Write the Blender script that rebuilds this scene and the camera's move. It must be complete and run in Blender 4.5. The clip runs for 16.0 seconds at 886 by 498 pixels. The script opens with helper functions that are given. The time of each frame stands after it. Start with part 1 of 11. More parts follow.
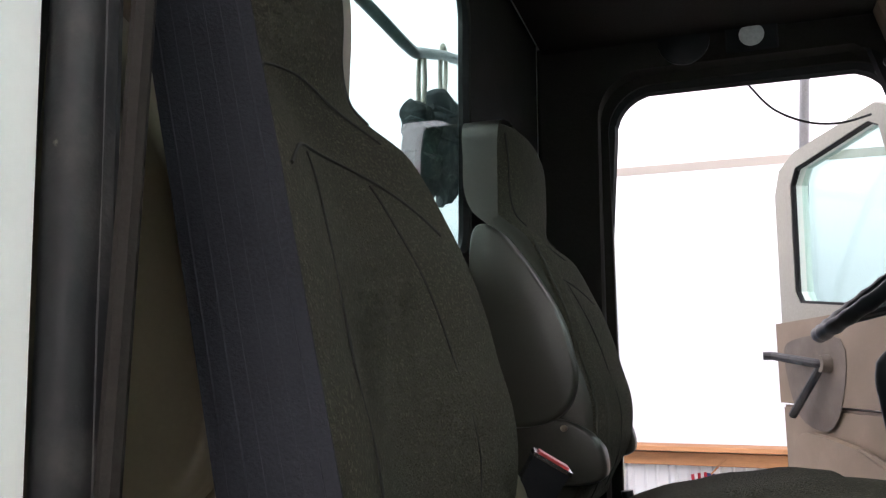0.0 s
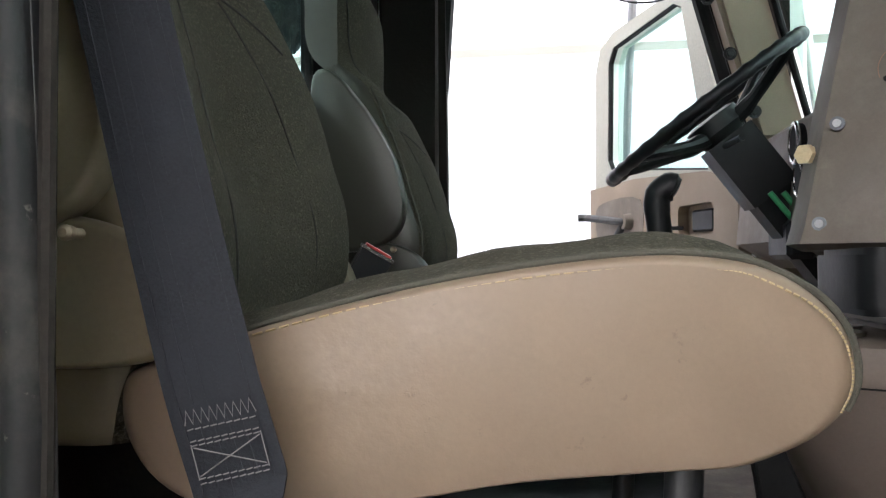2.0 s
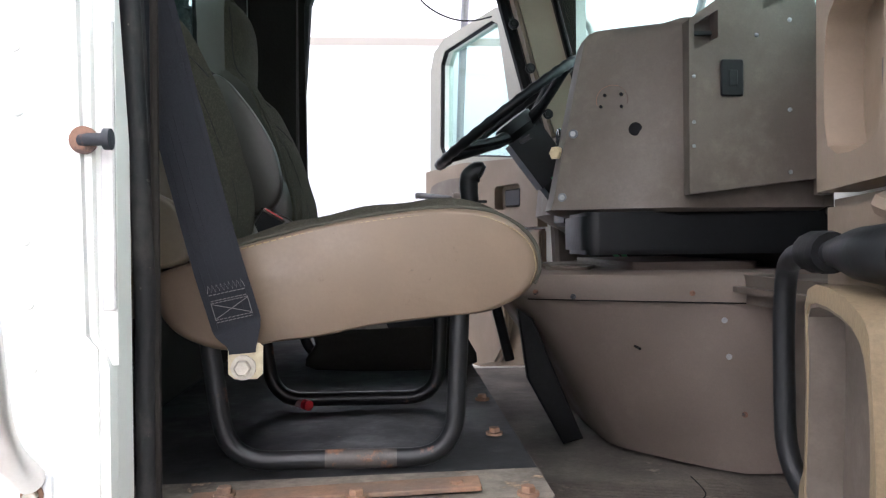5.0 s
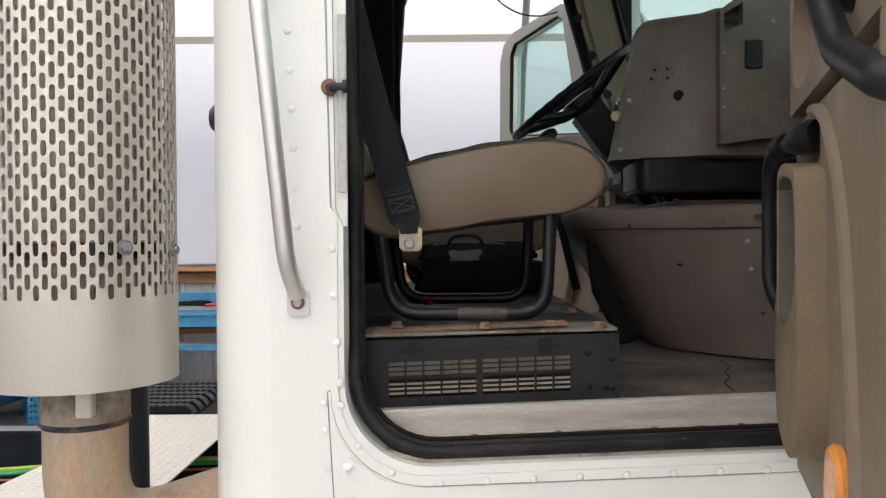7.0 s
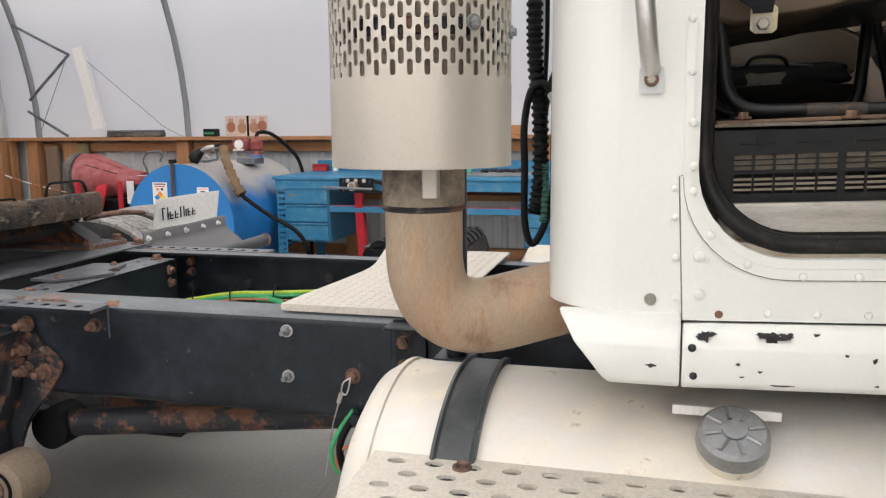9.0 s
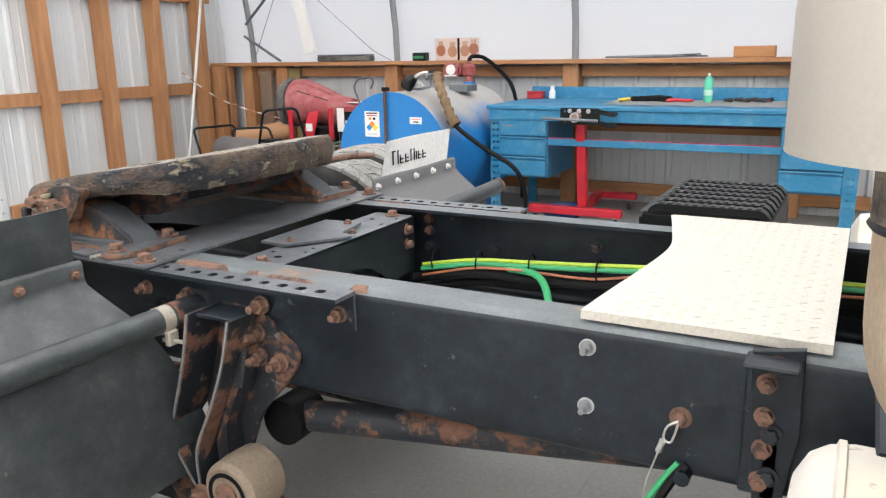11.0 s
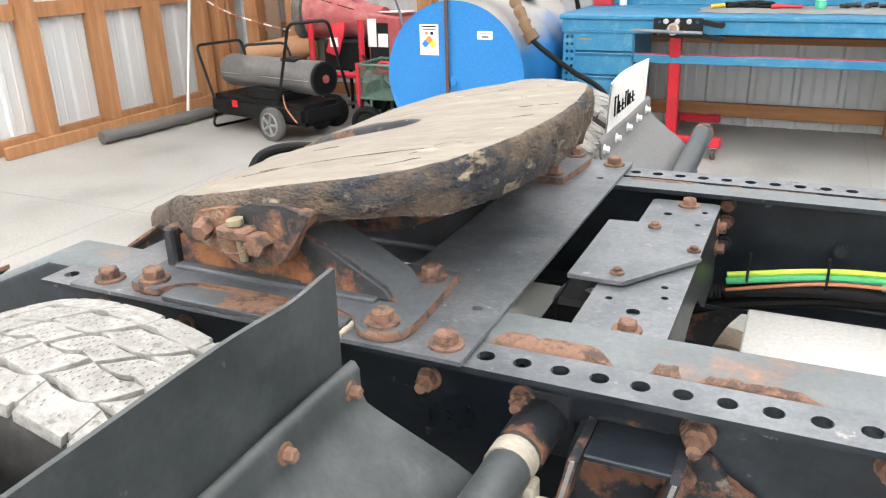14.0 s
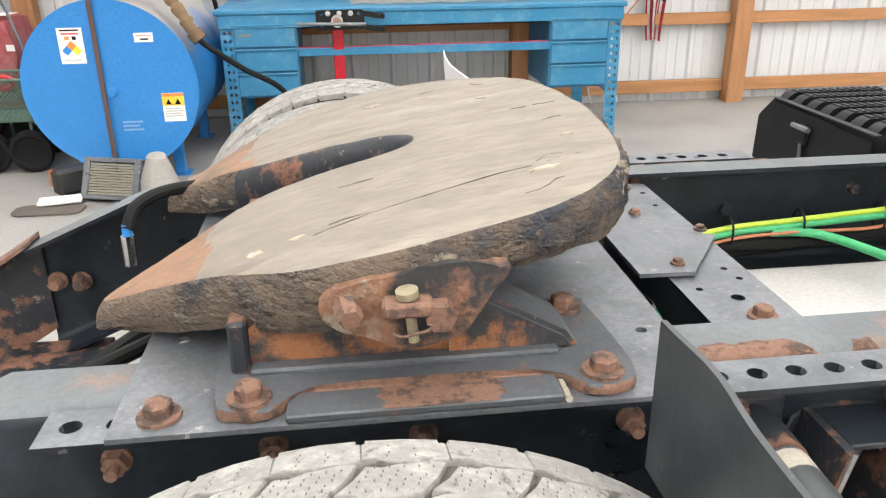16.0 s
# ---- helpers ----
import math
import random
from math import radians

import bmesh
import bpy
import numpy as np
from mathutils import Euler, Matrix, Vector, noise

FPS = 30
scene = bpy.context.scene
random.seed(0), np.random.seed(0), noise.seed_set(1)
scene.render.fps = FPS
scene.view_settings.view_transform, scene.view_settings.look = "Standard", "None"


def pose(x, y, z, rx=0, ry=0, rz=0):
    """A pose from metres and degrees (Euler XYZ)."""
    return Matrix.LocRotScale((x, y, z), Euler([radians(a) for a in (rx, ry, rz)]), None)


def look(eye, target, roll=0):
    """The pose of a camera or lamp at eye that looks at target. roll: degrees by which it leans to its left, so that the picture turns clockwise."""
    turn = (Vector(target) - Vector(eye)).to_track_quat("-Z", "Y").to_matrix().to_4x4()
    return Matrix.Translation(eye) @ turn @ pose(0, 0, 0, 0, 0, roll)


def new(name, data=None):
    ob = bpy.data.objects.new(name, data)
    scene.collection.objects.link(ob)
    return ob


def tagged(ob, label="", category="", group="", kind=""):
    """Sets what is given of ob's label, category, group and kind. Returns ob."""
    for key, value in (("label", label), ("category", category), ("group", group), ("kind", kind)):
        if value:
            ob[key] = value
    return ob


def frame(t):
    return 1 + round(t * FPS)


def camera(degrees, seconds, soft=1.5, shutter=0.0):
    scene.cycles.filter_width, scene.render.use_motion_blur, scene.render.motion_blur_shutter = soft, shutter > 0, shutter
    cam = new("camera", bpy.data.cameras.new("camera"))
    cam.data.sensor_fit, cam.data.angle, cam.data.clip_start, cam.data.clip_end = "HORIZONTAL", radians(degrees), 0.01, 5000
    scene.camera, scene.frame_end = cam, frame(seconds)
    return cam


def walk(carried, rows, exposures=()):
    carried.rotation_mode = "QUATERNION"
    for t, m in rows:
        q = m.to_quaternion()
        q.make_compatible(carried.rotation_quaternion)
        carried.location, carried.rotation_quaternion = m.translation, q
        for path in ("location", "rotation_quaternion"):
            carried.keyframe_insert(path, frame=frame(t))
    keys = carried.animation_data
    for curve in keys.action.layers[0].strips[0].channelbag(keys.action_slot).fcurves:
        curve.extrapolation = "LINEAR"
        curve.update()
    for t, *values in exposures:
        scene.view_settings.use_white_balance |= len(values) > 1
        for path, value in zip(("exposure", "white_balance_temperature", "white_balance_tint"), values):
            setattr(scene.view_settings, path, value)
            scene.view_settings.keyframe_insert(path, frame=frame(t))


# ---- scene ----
cam = camera(58.9, 16.0, soft=1.25)
PATH = [
    (0, (-0.005, -1.092, 1.732), (-0.652, 0.774, 2.045), -0.0),
    (0.5, (-0.006, -1.114, 1.7), (-0.539, 0.799, 1.935), -0.5),
    (1, (-0.002, -1.133, 1.67), (-0.422, 0.816, 1.824), -0.4),
    (1.5, (0.015, -1.168, 1.646), (-0.338, 0.799, 1.731), -0.5),
    (2, (0.046, -1.227, 1.627), (-0.232, 0.753, 1.66), -0.4),
    (2.5, (0.085, -1.277, 1.621), (-0.032, 0.719, 1.61), -0.3),
    (3, (0.076, -1.35, 1.621), (0.125, 0.65, 1.6), -0.3),
    (3.2, (0.062, -1.393, 1.619), (0.172, 0.603, 1.596), -0.2),
    (5.3, (0.037, -1.763, 1.585), (0.161, 0.233, 1.563), -0.5),
    (5.5, (0.026, -1.813, 1.58), (0.129, 0.184, 1.557), -0.5),
    (6, (-0.004, -1.979, 1.551), (0.093, 0.019, 1.532), -0.5),
    (6.5, (-0.021, -2.095, 1.513), (0.067, -0.097, 1.493), -0.5),
    (7, (-0.064, -2.15, 1.453), (-0.073, -0.15, 1.43), -0.4),
    (7.5, (-0.114, -2.168, 1.399), (-0.285, -0.176, 1.366), -0.4),
    (8, (-0.165, -2.184, 1.358), (-0.435, -0.205, 1.273), -0.3),
    (8.5, (-0.216, -2.171, 1.315), (-0.58, -0.214, 1.121), -0.3),
    (9, (-0.29, -2.13, 1.294), (-0.793, -0.218, 0.988), -0.5),
    (9.5, (-0.394, -2.0, 1.295), (-1.012, -0.137, 0.909), -0.5),
    (10, (-0.495, -1.874, 1.304), (-1.245, -0.066, 0.892), -0.8),
    (10.2, (-0.528, -1.847, 1.308), (-1.325, -0.063, 0.885), -0.9),
    (12.3, (-1.142, -1.478, 1.363), (-2.121, 0.164, 0.774), -1.4),
    (12.5, (-1.198, -1.452, 1.357), (-2.178, 0.189, 0.767), -1.5),
    (13, (-1.384, -1.421, 1.356), (-2.354, 0.218, 0.745), -1.3),
    (13.5, (-1.585, -1.385, 1.366), (-2.535, 0.245, 0.702), -1.4),
    (14, (-1.806, -1.312, 1.353), (-2.598, 0.376, 0.629), -1.5),
    (14.5, (-2.024, -1.223, 1.355), (-2.613, 0.539, 0.613), -1.4),
    (15, (-2.2, -1.206, 1.341), (-2.54, 0.618, 0.596), -1.2),
    (15.5, (-2.387, -1.24, 1.349), (-2.432, 0.613, 0.598), -1.1),
    (16, (-2.569, -1.244, 1.356), (-2.349, 0.594, 0.599), -0.7),
]
EXPOSURES = [(0.0, 1.3, 6150, 20), (0.5, 1.45, 6150, 20), (1.0, 1.58, 6150, 13), (1.5, 1.68, 6120, 12), (2.0, 1.75, 6050, 13), (2.5, 2.3, 5650, 16), (3.0, 2.4, 5600, 17), (5.5, 1.03, 5950, 15), (6.0, 0.6, 6050, 14), (6.5, 0.53, 6150, 13), (7.0, 0.36, 6200, 12), (7.5, 0.02, 6250, 11), (8.0, 0.08, 6300, 11), (8.5, 0.24, 6350, 11), (9.0, 0.3, 6350, 11), (9.5, 0.45, 6230, 10), (10.0, 0.6, 6180, 8), (12.5, 1.1, 6180, 8), (13.5, 1.24, 6230, 7), (14.5, 1.33, 6330, 7), (15.5, 1.17, 6400, 8), (16.0, 1.09, 6430, 8)]
walk(cam, [(t, look(eye, target, roll)) for t, eye, target, roll in PATH], EXPOSURES)

# ---- daylight: a bright, thinly overcast sky that comes through the white cover ----
world = bpy.data.worlds.new("daylight")
scene.world = world
world.use_nodes = True
wn = world.node_tree.nodes
sky = wn.new("ShaderNodeTexSky")
sky.sky_type = 'NISHITA'
sky.sun_disc = False
sky.dust_density, sky.air_density, sky.ozone_density = 7.0, 0.8, 0.5
sky.sun_elevation, sky.sun_rotation = radians(70), radians(192)
world.node_tree.links.new(sky.outputs[0], wn["Background"].inputs[0])
wn["Background"].inputs[1].default_value = 0.15
sun = new("sun", bpy.data.lights.new("sun", 'SUN'))
sun.data.energy, sun.data.angle, sun.data.color = 5.0, radians(12), (1.0, 0.95, 0.88)
sun.rotation_euler = (radians(20), 0, radians(-12))

# ---- kit: meshes ----
ORIG = {}


def thing(name, label="", category="", at=(0, 0, 0), group="", kind=""):
    ob = new(name)
    ob.empty_display_size = 0.1
    ob.location = at
    ORIG[ob.name] = Vector(at)
    return tagged(ob, label, category, group, kind)


def mesh_of(name, bm, material, sharp=35):
    bmesh.ops.recalc_face_normals(bm, faces=bm.faces)
    me = bpy.data.meshes.new(name)
    bm.to_mesh(me)
    bm.free()
    for m in material if isinstance(material, (list, tuple)) else [material]:
        me.materials.append(m)
    me.shade_smooth()
    me.set_sharp_from_angle(angle=radians(sharp))
    return me


def part(name, bm, material, parent, label="", sharp=35):
    at = ORIG.get(parent.name, Vector())
    bmesh.ops.translate(bm, verts=bm.verts, vec=-at)
    ob = new(name, mesh_of(name, bm, material, sharp))
    ob.parent = parent
    ORIG[ob.name] = at
    if label:
        ob["label"] = label
    return ob


def pieces(name, bm, material, parent, label=""):
    """Each loose piece of the bmesh as a part of its own."""
    left = set(bm.verts)
    while left:
        isle = _island(next(iter(left)))
        left -= isle
        one = B()
        to = {v: one.verts.new(v.co) for v in isle}
        for f in {f for v in isle for f in v.link_faces}:
            one.faces.new([to[v] for v in f.verts])
        part(name, one, material, parent, label)
    bm.free()


def solid(name, bm, material, label, category, kind="structure", group="", sharp=35):
    ob = new(name, mesh_of(name, bm, material, sharp))
    return tagged(ob, label, category, group, kind)


def B():
    return bmesh.new()


def box(bm, x0, x1, y0, y1, z0, z1, bev=0.0, m=None, seg=1):
    g = bmesh.ops.create_cube(bm, size=1.0)["verts"]
    for v in g:
        v.co = Vector(((x0 + x1) / 2 + v.co.x * (x1 - x0), (y0 + y1) / 2 + v.co.y * (y1 - y0), (z0 + z1) / 2 + v.co.z * (z1 - z0)))
    if bev:
        e = list({e for v in g for e in v.link_edges})
        r = bmesh.ops.bevel(bm, geom=e, offset=bev, segments=seg, affect='EDGES', clamp_overlap=True)
        g = list({v for f in r["faces"] for v in f.verts})
        g = list({v for v0 in g for v in _island(v0)})if m else g
    if m:
        bmesh.ops.transform(bm, matrix=m, verts=g)
    return bm


def _island(v0):
    seen, todo = {v0}, [v0]
    while todo:
        v = todo.pop()
        for e in v.link_edges:
            o = e.other_vert(v)
            if o not in seen:
                seen.add(o)
                todo.append(o)
    return seen


def put3(axis, u, v, w):
    """(u, v) in the plane across the axis, w along it."""
    return Vector((w, u, v)) if axis == 'x' else Vector((u, w, v)) if axis == 'y' else Vector((u, v, w))


def prism(bm, pts, axis, a, b, bev=0.0, seg=1):
    lo = [bm.verts.new(put3(axis, u, v, a)) for u, v in pts]
    hi = [bm.verts.new(put3(axis, u, v, b)) for u, v in pts]
    fs = [bm.faces.new(lo[::-1]), bm.faces.new(hi)]
    n = len(pts)
    for i in range(n):
        fs.append(bm.faces.new((lo[i], lo[(i + 1) % n], hi[(i + 1) % n], hi[i])))
    if bev:
        e = list({e for f in fs[:2] for e in f.edges})
        bmesh.ops.bevel(bm, geom=e, offset=bev, segments=seg, affect='EDGES', clamp_overlap=True)
    return bm


def sheet(bm, outer, holes, axis, a, b):
    """A plate with holes, from a to b along the axis."""
    fronts = []
    for w in (a, b):
        edges = []
        for loop in [outer] + list(holes):
            vs = [bm.verts.new(put3(axis, u, v, w)) for u, v in loop]
            edges += [bm.edges.new((vs[i], vs[(i + 1) % len(vs)])) for i in range(len(vs))]
            fronts.append(vs)
        bmesh.ops.triangle_fill(bm, use_beauty=True, use_dissolve=False, edges=edges)
    k = 1 + len(holes)
    for i in range(k):
        p, q = fronts[i], fronts[i + k]
        for j in range(len(p)):
            bm.faces.new((p[j], p[(j + 1) % len(p)], q[(j + 1) % len(p)], q[j]))
    return bm


def rrect(x0, x1, y0, y1, r, n=5):
    """A rounded rectangle; r is one radius or four (bl, br, tr, tl)."""
    rr = r if isinstance(r, (list, tuple)) else (r,) * 4
    out = []
    for (cx, cy, a0), q in zip(((x0, y0, 180), (x1, y0, 270), (x1, y1, 0), (x0, y1, 90)), rr):
        sx, sy = (1 if cx == x0 else -1), (1 if cy == y0 else -1)
        if q <= 0:
            out.append((cx, cy))
            continue
        for i in range(n + 1):
            t = radians(a0 + 90 * i / n)
            out.append((cx + sx * q + q * math.cos(t), cy + sy * q + q * math.sin(t)))
    return out


def ring(cx, cy, r, n=12):
    return [(cx + r * math.cos(2 * math.pi * i / n), cy + r * math.sin(2 * math.pi * i / n)) for i in range(n)]


def curve_pts(pts, n=6):
    """A smooth line through the points."""
    p = [Vector(q) for q in pts]
    out = []
    for i in range(len(p) - 1):
        a, b, c, d = p[max(i - 1, 0)], p[i], p[i + 1], p[min(i + 2, len(p) - 1)]
        for k in range(n):
            t = k / n
            out.append(0.5 * ((2 * b) + (c - a) * t + (2 * a - 5 * b + 4 * c - d) * t * t + (3 * b - a - 3 * c + d) * t ** 3))
    return out + [p[-1]]


def fillet(pts, r, n=6):
    """A polyline with its corners rounded."""
    p = [Vector(q) for q in pts]
    out = [p[0]]
    for i in range(1, len(p) - 1):
        a, b = (p[i - 1] - p[i]), (p[i + 1] - p[i])
        d = min(r, a.length * 0.49, b.length * 0.49)
        s, e = p[i] + a.normalized() * d, p[i] + b.normalized() * d
        for k in range(n + 1):
            t = k / n
            out.append(s * (1 - t) ** 2 + p[i] * 2 * t * (1 - t) + e * t * t)
    return out + [p[-1]]


def tube(bm, pts, r, n=10, closed=False, flat=None):
    """A tube along the points. r: radius, or one for each point. flat: (width, height, up) for a strap."""
    p = [Vector(q) for q in pts]
    m = len(p)
    rs = r if isinstance(r, (list, tuple)) else [r] * m
    tang = []
    for i in range(m):
        a = p[(i - 1) % m] if closed or i else p[0]
        b = p[(i + 1) % m] if closed or i < m - 1 else p[-1]
        tang.append((b - a).normalized())
    up = Vector(flat[2]) if flat else (Vector((0, 0, 1)) if abs(tang[0].z) < 0.9 else Vector((1, 0, 0)))
    rows = []
    for i in range(m):
        t = tang[i]
        side = t.cross(up)
        side.normalize()
        if flat:
            u2 = side.cross(t).normalized()
            w, h = flat[0] / 2, flat[1] / 2
            ring_ = [p[i] + side * w * sx + u2 * h * sy for sx, sy in ((-1, -1), (1, -1), (1, 1), (-1, 1))]
        else:
            up = side.cross(t).normalized()
            ring_ = [p[i] + (side * math.cos(2 * math.pi * k / n) + up * math.sin(2 * math.pi * k / n)) * rs[i] for k in range(n)]
        rows.append([bm.verts.new(c) for c in ring_])
    k = len(rows[0])
    for i in range(m if closed else m - 1):
        a, b = rows[i], rows[(i + 1) % m]
        for j in range(k):
            bm.faces.new((a[j], a[(j + 1) % k], b[(j + 1) % k], b[j]))
    if not closed:
        bm.faces.new(rows[0][::-1])
        bm.faces.new(rows[-1])
    return bm


def lathe(bm, prof, c, axis='z', n=32, closed=False):
    """Turns the profile [(radius, along)] about an axis through c."""
    c = Vector(c)
    rows = []
    for i in range(n):
        t = 2 * math.pi * i / n
        rows.append([bm.verts.new(c + put3(axis, r * math.cos(t), r * math.sin(t), h)) for r, h in prof])
    k = len(prof)
    for i in range(n):
        a, b = rows[i], rows[(i + 1) % n]
        for j in range(k if closed else k - 1):
            bm.faces.new((a[j], a[(j + 1) % k], b[(j + 1) % k], b[j]))
    if not closed:
        for j in (0, k - 1):
            if prof[j][0] > 1e-6:
                bm.faces.new([rows[i][j] for i in range(n)])
    bmesh.ops.remove_doubles(bm, verts=[v for row in rows for v in row], dist=1e-6)
    return bm


def cyl(bm, a, b, r, n=16, r2=None):
    return tube(bm, [a, b], [r, r if r2 is None else r2], n)


def bolt(bm, p, d, r=0.014, h=0.012, washer=True):
    """A hexagon head with its washer at p, pointing along d."""
    p, d = Vector(p), Vector(d).normalized()
    if washer:
        cyl(bm, p, p + d * 0.004, r * 1.5, 14)
        p = p + d * 0.004
    cyl(bm, p, p + d * h * 0.82, r, 6)
    cyl(bm, p + d * h * 0.82, p + d * h, r, 6, r * 0.82)
    return bm


def rivet(bm, p, d, r=0.006, h=0.003):
    p, d = Vector(p), Vector(d).normalized()
    return tube(bm, [p - d * 0.001, p + d * h * 0.5, p + d * h * 0.85, p + d * h], [r, r * 0.93, r * 0.65, r * 0.2], 8)


def pillow(bm, prof, axis, a, b, edge=0.04, steps=5, dome=0.0):
    """A cushion: the profile carried from a to b along the axis, its rims rounded in."""
    cu, cv = sum(u for u, v in prof) / len(prof), sum(v for u, v in prof) / len(prof)
    size = max(max(abs(u - cu), abs(v - cv)) for u, v in prof)
    ws = []
    for i in range(steps + 1):
        t = i / steps * math.pi / 2
        ws.append((edge * (1 - math.sin(t)), edge * (1 - math.cos(t))))
    sl = [(a + w, ins) for ins, w in ws] + [(b - w, ins) for ins, w in ws[::-1]]
    rows = []
    for w, ins in sl:
        k = 1 - ins / size
        rows.append([bm.verts.new(put3(axis, cu + (u - cu) * k, cv + (v - cv) * k, w)) for u, v in prof])
    n = len(prof)
    for p, q in zip(rows, rows[1:]):
        for j in range(n):
            bm.faces.new((p[j], p[(j + 1) % n], q[(j + 1) % n], q[j]))
    for row, w in ((rows[0], a), (rows[-1], b)):
        c = bm.verts.new(put3(axis, cu, cv, w + (dome if row is rows[-1] else -dome)))
        for j in range(n):
            bm.faces.new((row[j], row[(j + 1) % n], c))
    return bm


def smooth_loop(pts, n=5):
    """A smooth closed line through (u, v) points."""
    m = len(pts)
    out = []
    for i in range(m):
        a, b, c, d = (Vector(pts[(i + k) % m]) for k in (-1, 0, 1, 2))
        for k in range(n):
            t = k / n
            q = 0.5 * ((2 * b) + (c - a) * t + (2 * a - 5 * b + 4 * c - d) * t * t + (3 * b - a - 3 * c + d) * t ** 3)
            out.append((q.x, q.y))
    return out


def rough(bm, amount, scale, seed=0.0, verts=None):
    for v in verts or bm.verts:
        v.co += noise.noise_vector(v.co * scale + Vector((seed, seed, seed))) * amount


def graph(table, z):
    """A smooth value at z from a table of (z, value, ...)."""
    n = len(table)
    if z <= table[0][0]:
        return table[0][1:]
    for i in range(n - 1):
        if z <= table[i + 1][0]:
            p0, p1, p2, p3 = table[max(i - 1, 0)], table[i], table[i + 1], table[min(i + 2, n - 1)]
            h = p2[0] - p1[0]
            t = (z - p1[0]) / h
            out = []
            for k in range(1, len(p1)):
                m1 = (p2[k] - p0[k]) / max(p2[0] - p0[0], 1e-6) * h
                m2 = (p3[k] - p1[k]) / max(p3[0] - p1[0], 1e-6) * h
                out.append(p1[k] * (2 * t ** 3 - 3 * t * t + 1) + m1 * (t ** 3 - 2 * t * t + t) + p2[k] * (3 * t * t - 2 * t ** 3) + m2 * (t ** 3 - t * t))
            return out
    return table[-1][1:]


# ---- kit: materials ----
def rgb(c, k=1.0):
    return (min(c[0] * k, 1), min(c[1] * k, 1), min(c[2] * k, 1), 1)


def mat(name, col, rough_=0.5, metal=0.0, var=0.15, scale=3.0, grain=60.0, bump=0.15, over=None, amount=0.4, over_scale=8.0, soft=0.08,
        over_rough=0.85, spec=0.5, stretch=None, third=None, third_amount=0.3, third_scale=25.0, third_soft=0.07, coat=0.0, relief=0.004, speck=0.16):
    """A worn surface. over and third: colours that lie on it in patches (rust, dirt, chips), each over that share of it."""
    m = bpy.data.materials.new(name)
    m.use_nodes = True
    nt = m.node_tree
    N, L = nt.nodes, nt.links
    b = N["Principled BSDF"]
    tc = N.new("ShaderNodeTexCoord")
    src = tc.outputs["Object"]
    if stretch:
        mp = N.new("ShaderNodeMapping")
        mp.inputs["Scale"].default_value = stretch
        L.new(src, mp.inputs[0])
        src = mp.outputs[0]

    def tex(sc, det=4.0, rg=0.6):
        t = N.new("ShaderNodeTexNoise")
        t.inputs["Scale"].default_value, t.inputs["Detail"].default_value, t.inputs["Roughness"].default_value = sc, det, rg
        L.new(src, t.inputs["Vector"])
        return t.outputs["Fac"]

    def ramp(v, lo, hi):
        r = N.new("ShaderNodeMapRange")
        r.inputs["From Min"].default_value, r.inputs["From Max"].default_value = lo, hi
        L.new(v, r.inputs["Value"])
        return r.outputs["Result"]

    def mixc(f, a, c):
        x = N.new("ShaderNodeMix")
        x.data_type = 'RGBA'
        L.new(f, x.inputs["Factor"])
        for s, v in ((6, a), (7, c)):
            if isinstance(v, tuple):
                x.inputs[s].default_value = v
            else:
                L.new(v, x.inputs[s])
        return x.outputs[2]

    def mixf(f, a, c):
        x = N.new("ShaderNodeMix")
        L.new(f, x.inputs[0])
        for s, v in ((2, a), (3, c)):
            if isinstance(v, (int, float)):
                x.inputs[s].default_value = v
            else:
                L.new(v, x.inputs[s])
        return x.outputs[0]

    big, fine = tex(scale), tex(grain, 3.0)
    c = mixc(ramp(big, 0.3, 0.7), rgb(col, 1 - var), rgb(col, 1 + var * 0.7))
    c = mixc(ramp(fine, 0.3, 0.7), c, mixc(ramp(big, 0.2, 0.8), rgb(col, 1 + var * 0.5), rgb(col, 1 - var * 0.6)))
    ro = mixf(ramp(big, 0.3, 0.7), max(rough_ - 0.07, 0.02), min(rough_ + 0.09, 1))
    me = metal
    h = fine
    for o, am, sc, sf in ((over, amount, over_scale, soft), (third, third_amount, third_scale, third_soft)):
        if not o:
            continue
        t = tex(sc, 6.0, 0.68)
        thr = 0.5 + (0.5 - am) * 0.42
        f = ramp(t, thr - sf / 2, thr + sf / 2)
        g = tex(sc * 4, 4.0)
        c = mixc(f, c, mixc(ramp(g, 0.3, 0.7), rgb(o, 0.7), rgb(o, 1.25)))
        ro = mixf(f, ro, over_rough)
        if metal:
            me = mixf(f, me, 0.0)
        h2 = N.new("ShaderNodeMath")
        h2.operation = 'MULTIPLY_ADD'
        L.new(f, h2.inputs[0])
        h2.inputs[1].default_value = 0.8
        L.new(h, h2.inputs[2])
        h = h2.outputs[0]
    if speck:
        sp = N.new("ShaderNodeMapRange")
        sp.inputs["From Min"].default_value, sp.inputs["From Max"].default_value = 0.32, 0.68
        sp.inputs["To Min"].default_value, sp.inputs["To Max"].default_value = 1 - speck, 1 + speck * 0.8
        L.new(tex(grain * 1.7, 5.0, 0.75), sp.inputs["Value"])
        mul = N.new("ShaderNodeMix")
        mul.data_type, mul.blend_type = 'RGBA', 'MULTIPLY'
        mul.inputs["Factor"].default_value = 1.0
        L.new(c, mul.inputs[6])
        L.new(sp.outputs["Result"], mul.inputs[7])
        c = mul.outputs[2]
    L.new(c, b.inputs["Base Color"])
    L.new(ro, b.inputs["Roughness"])
    if isinstance(me, (int, float)):
        b.inputs["Metallic"].default_value = me
    else:
        L.new(me, b.inputs["Metallic"])
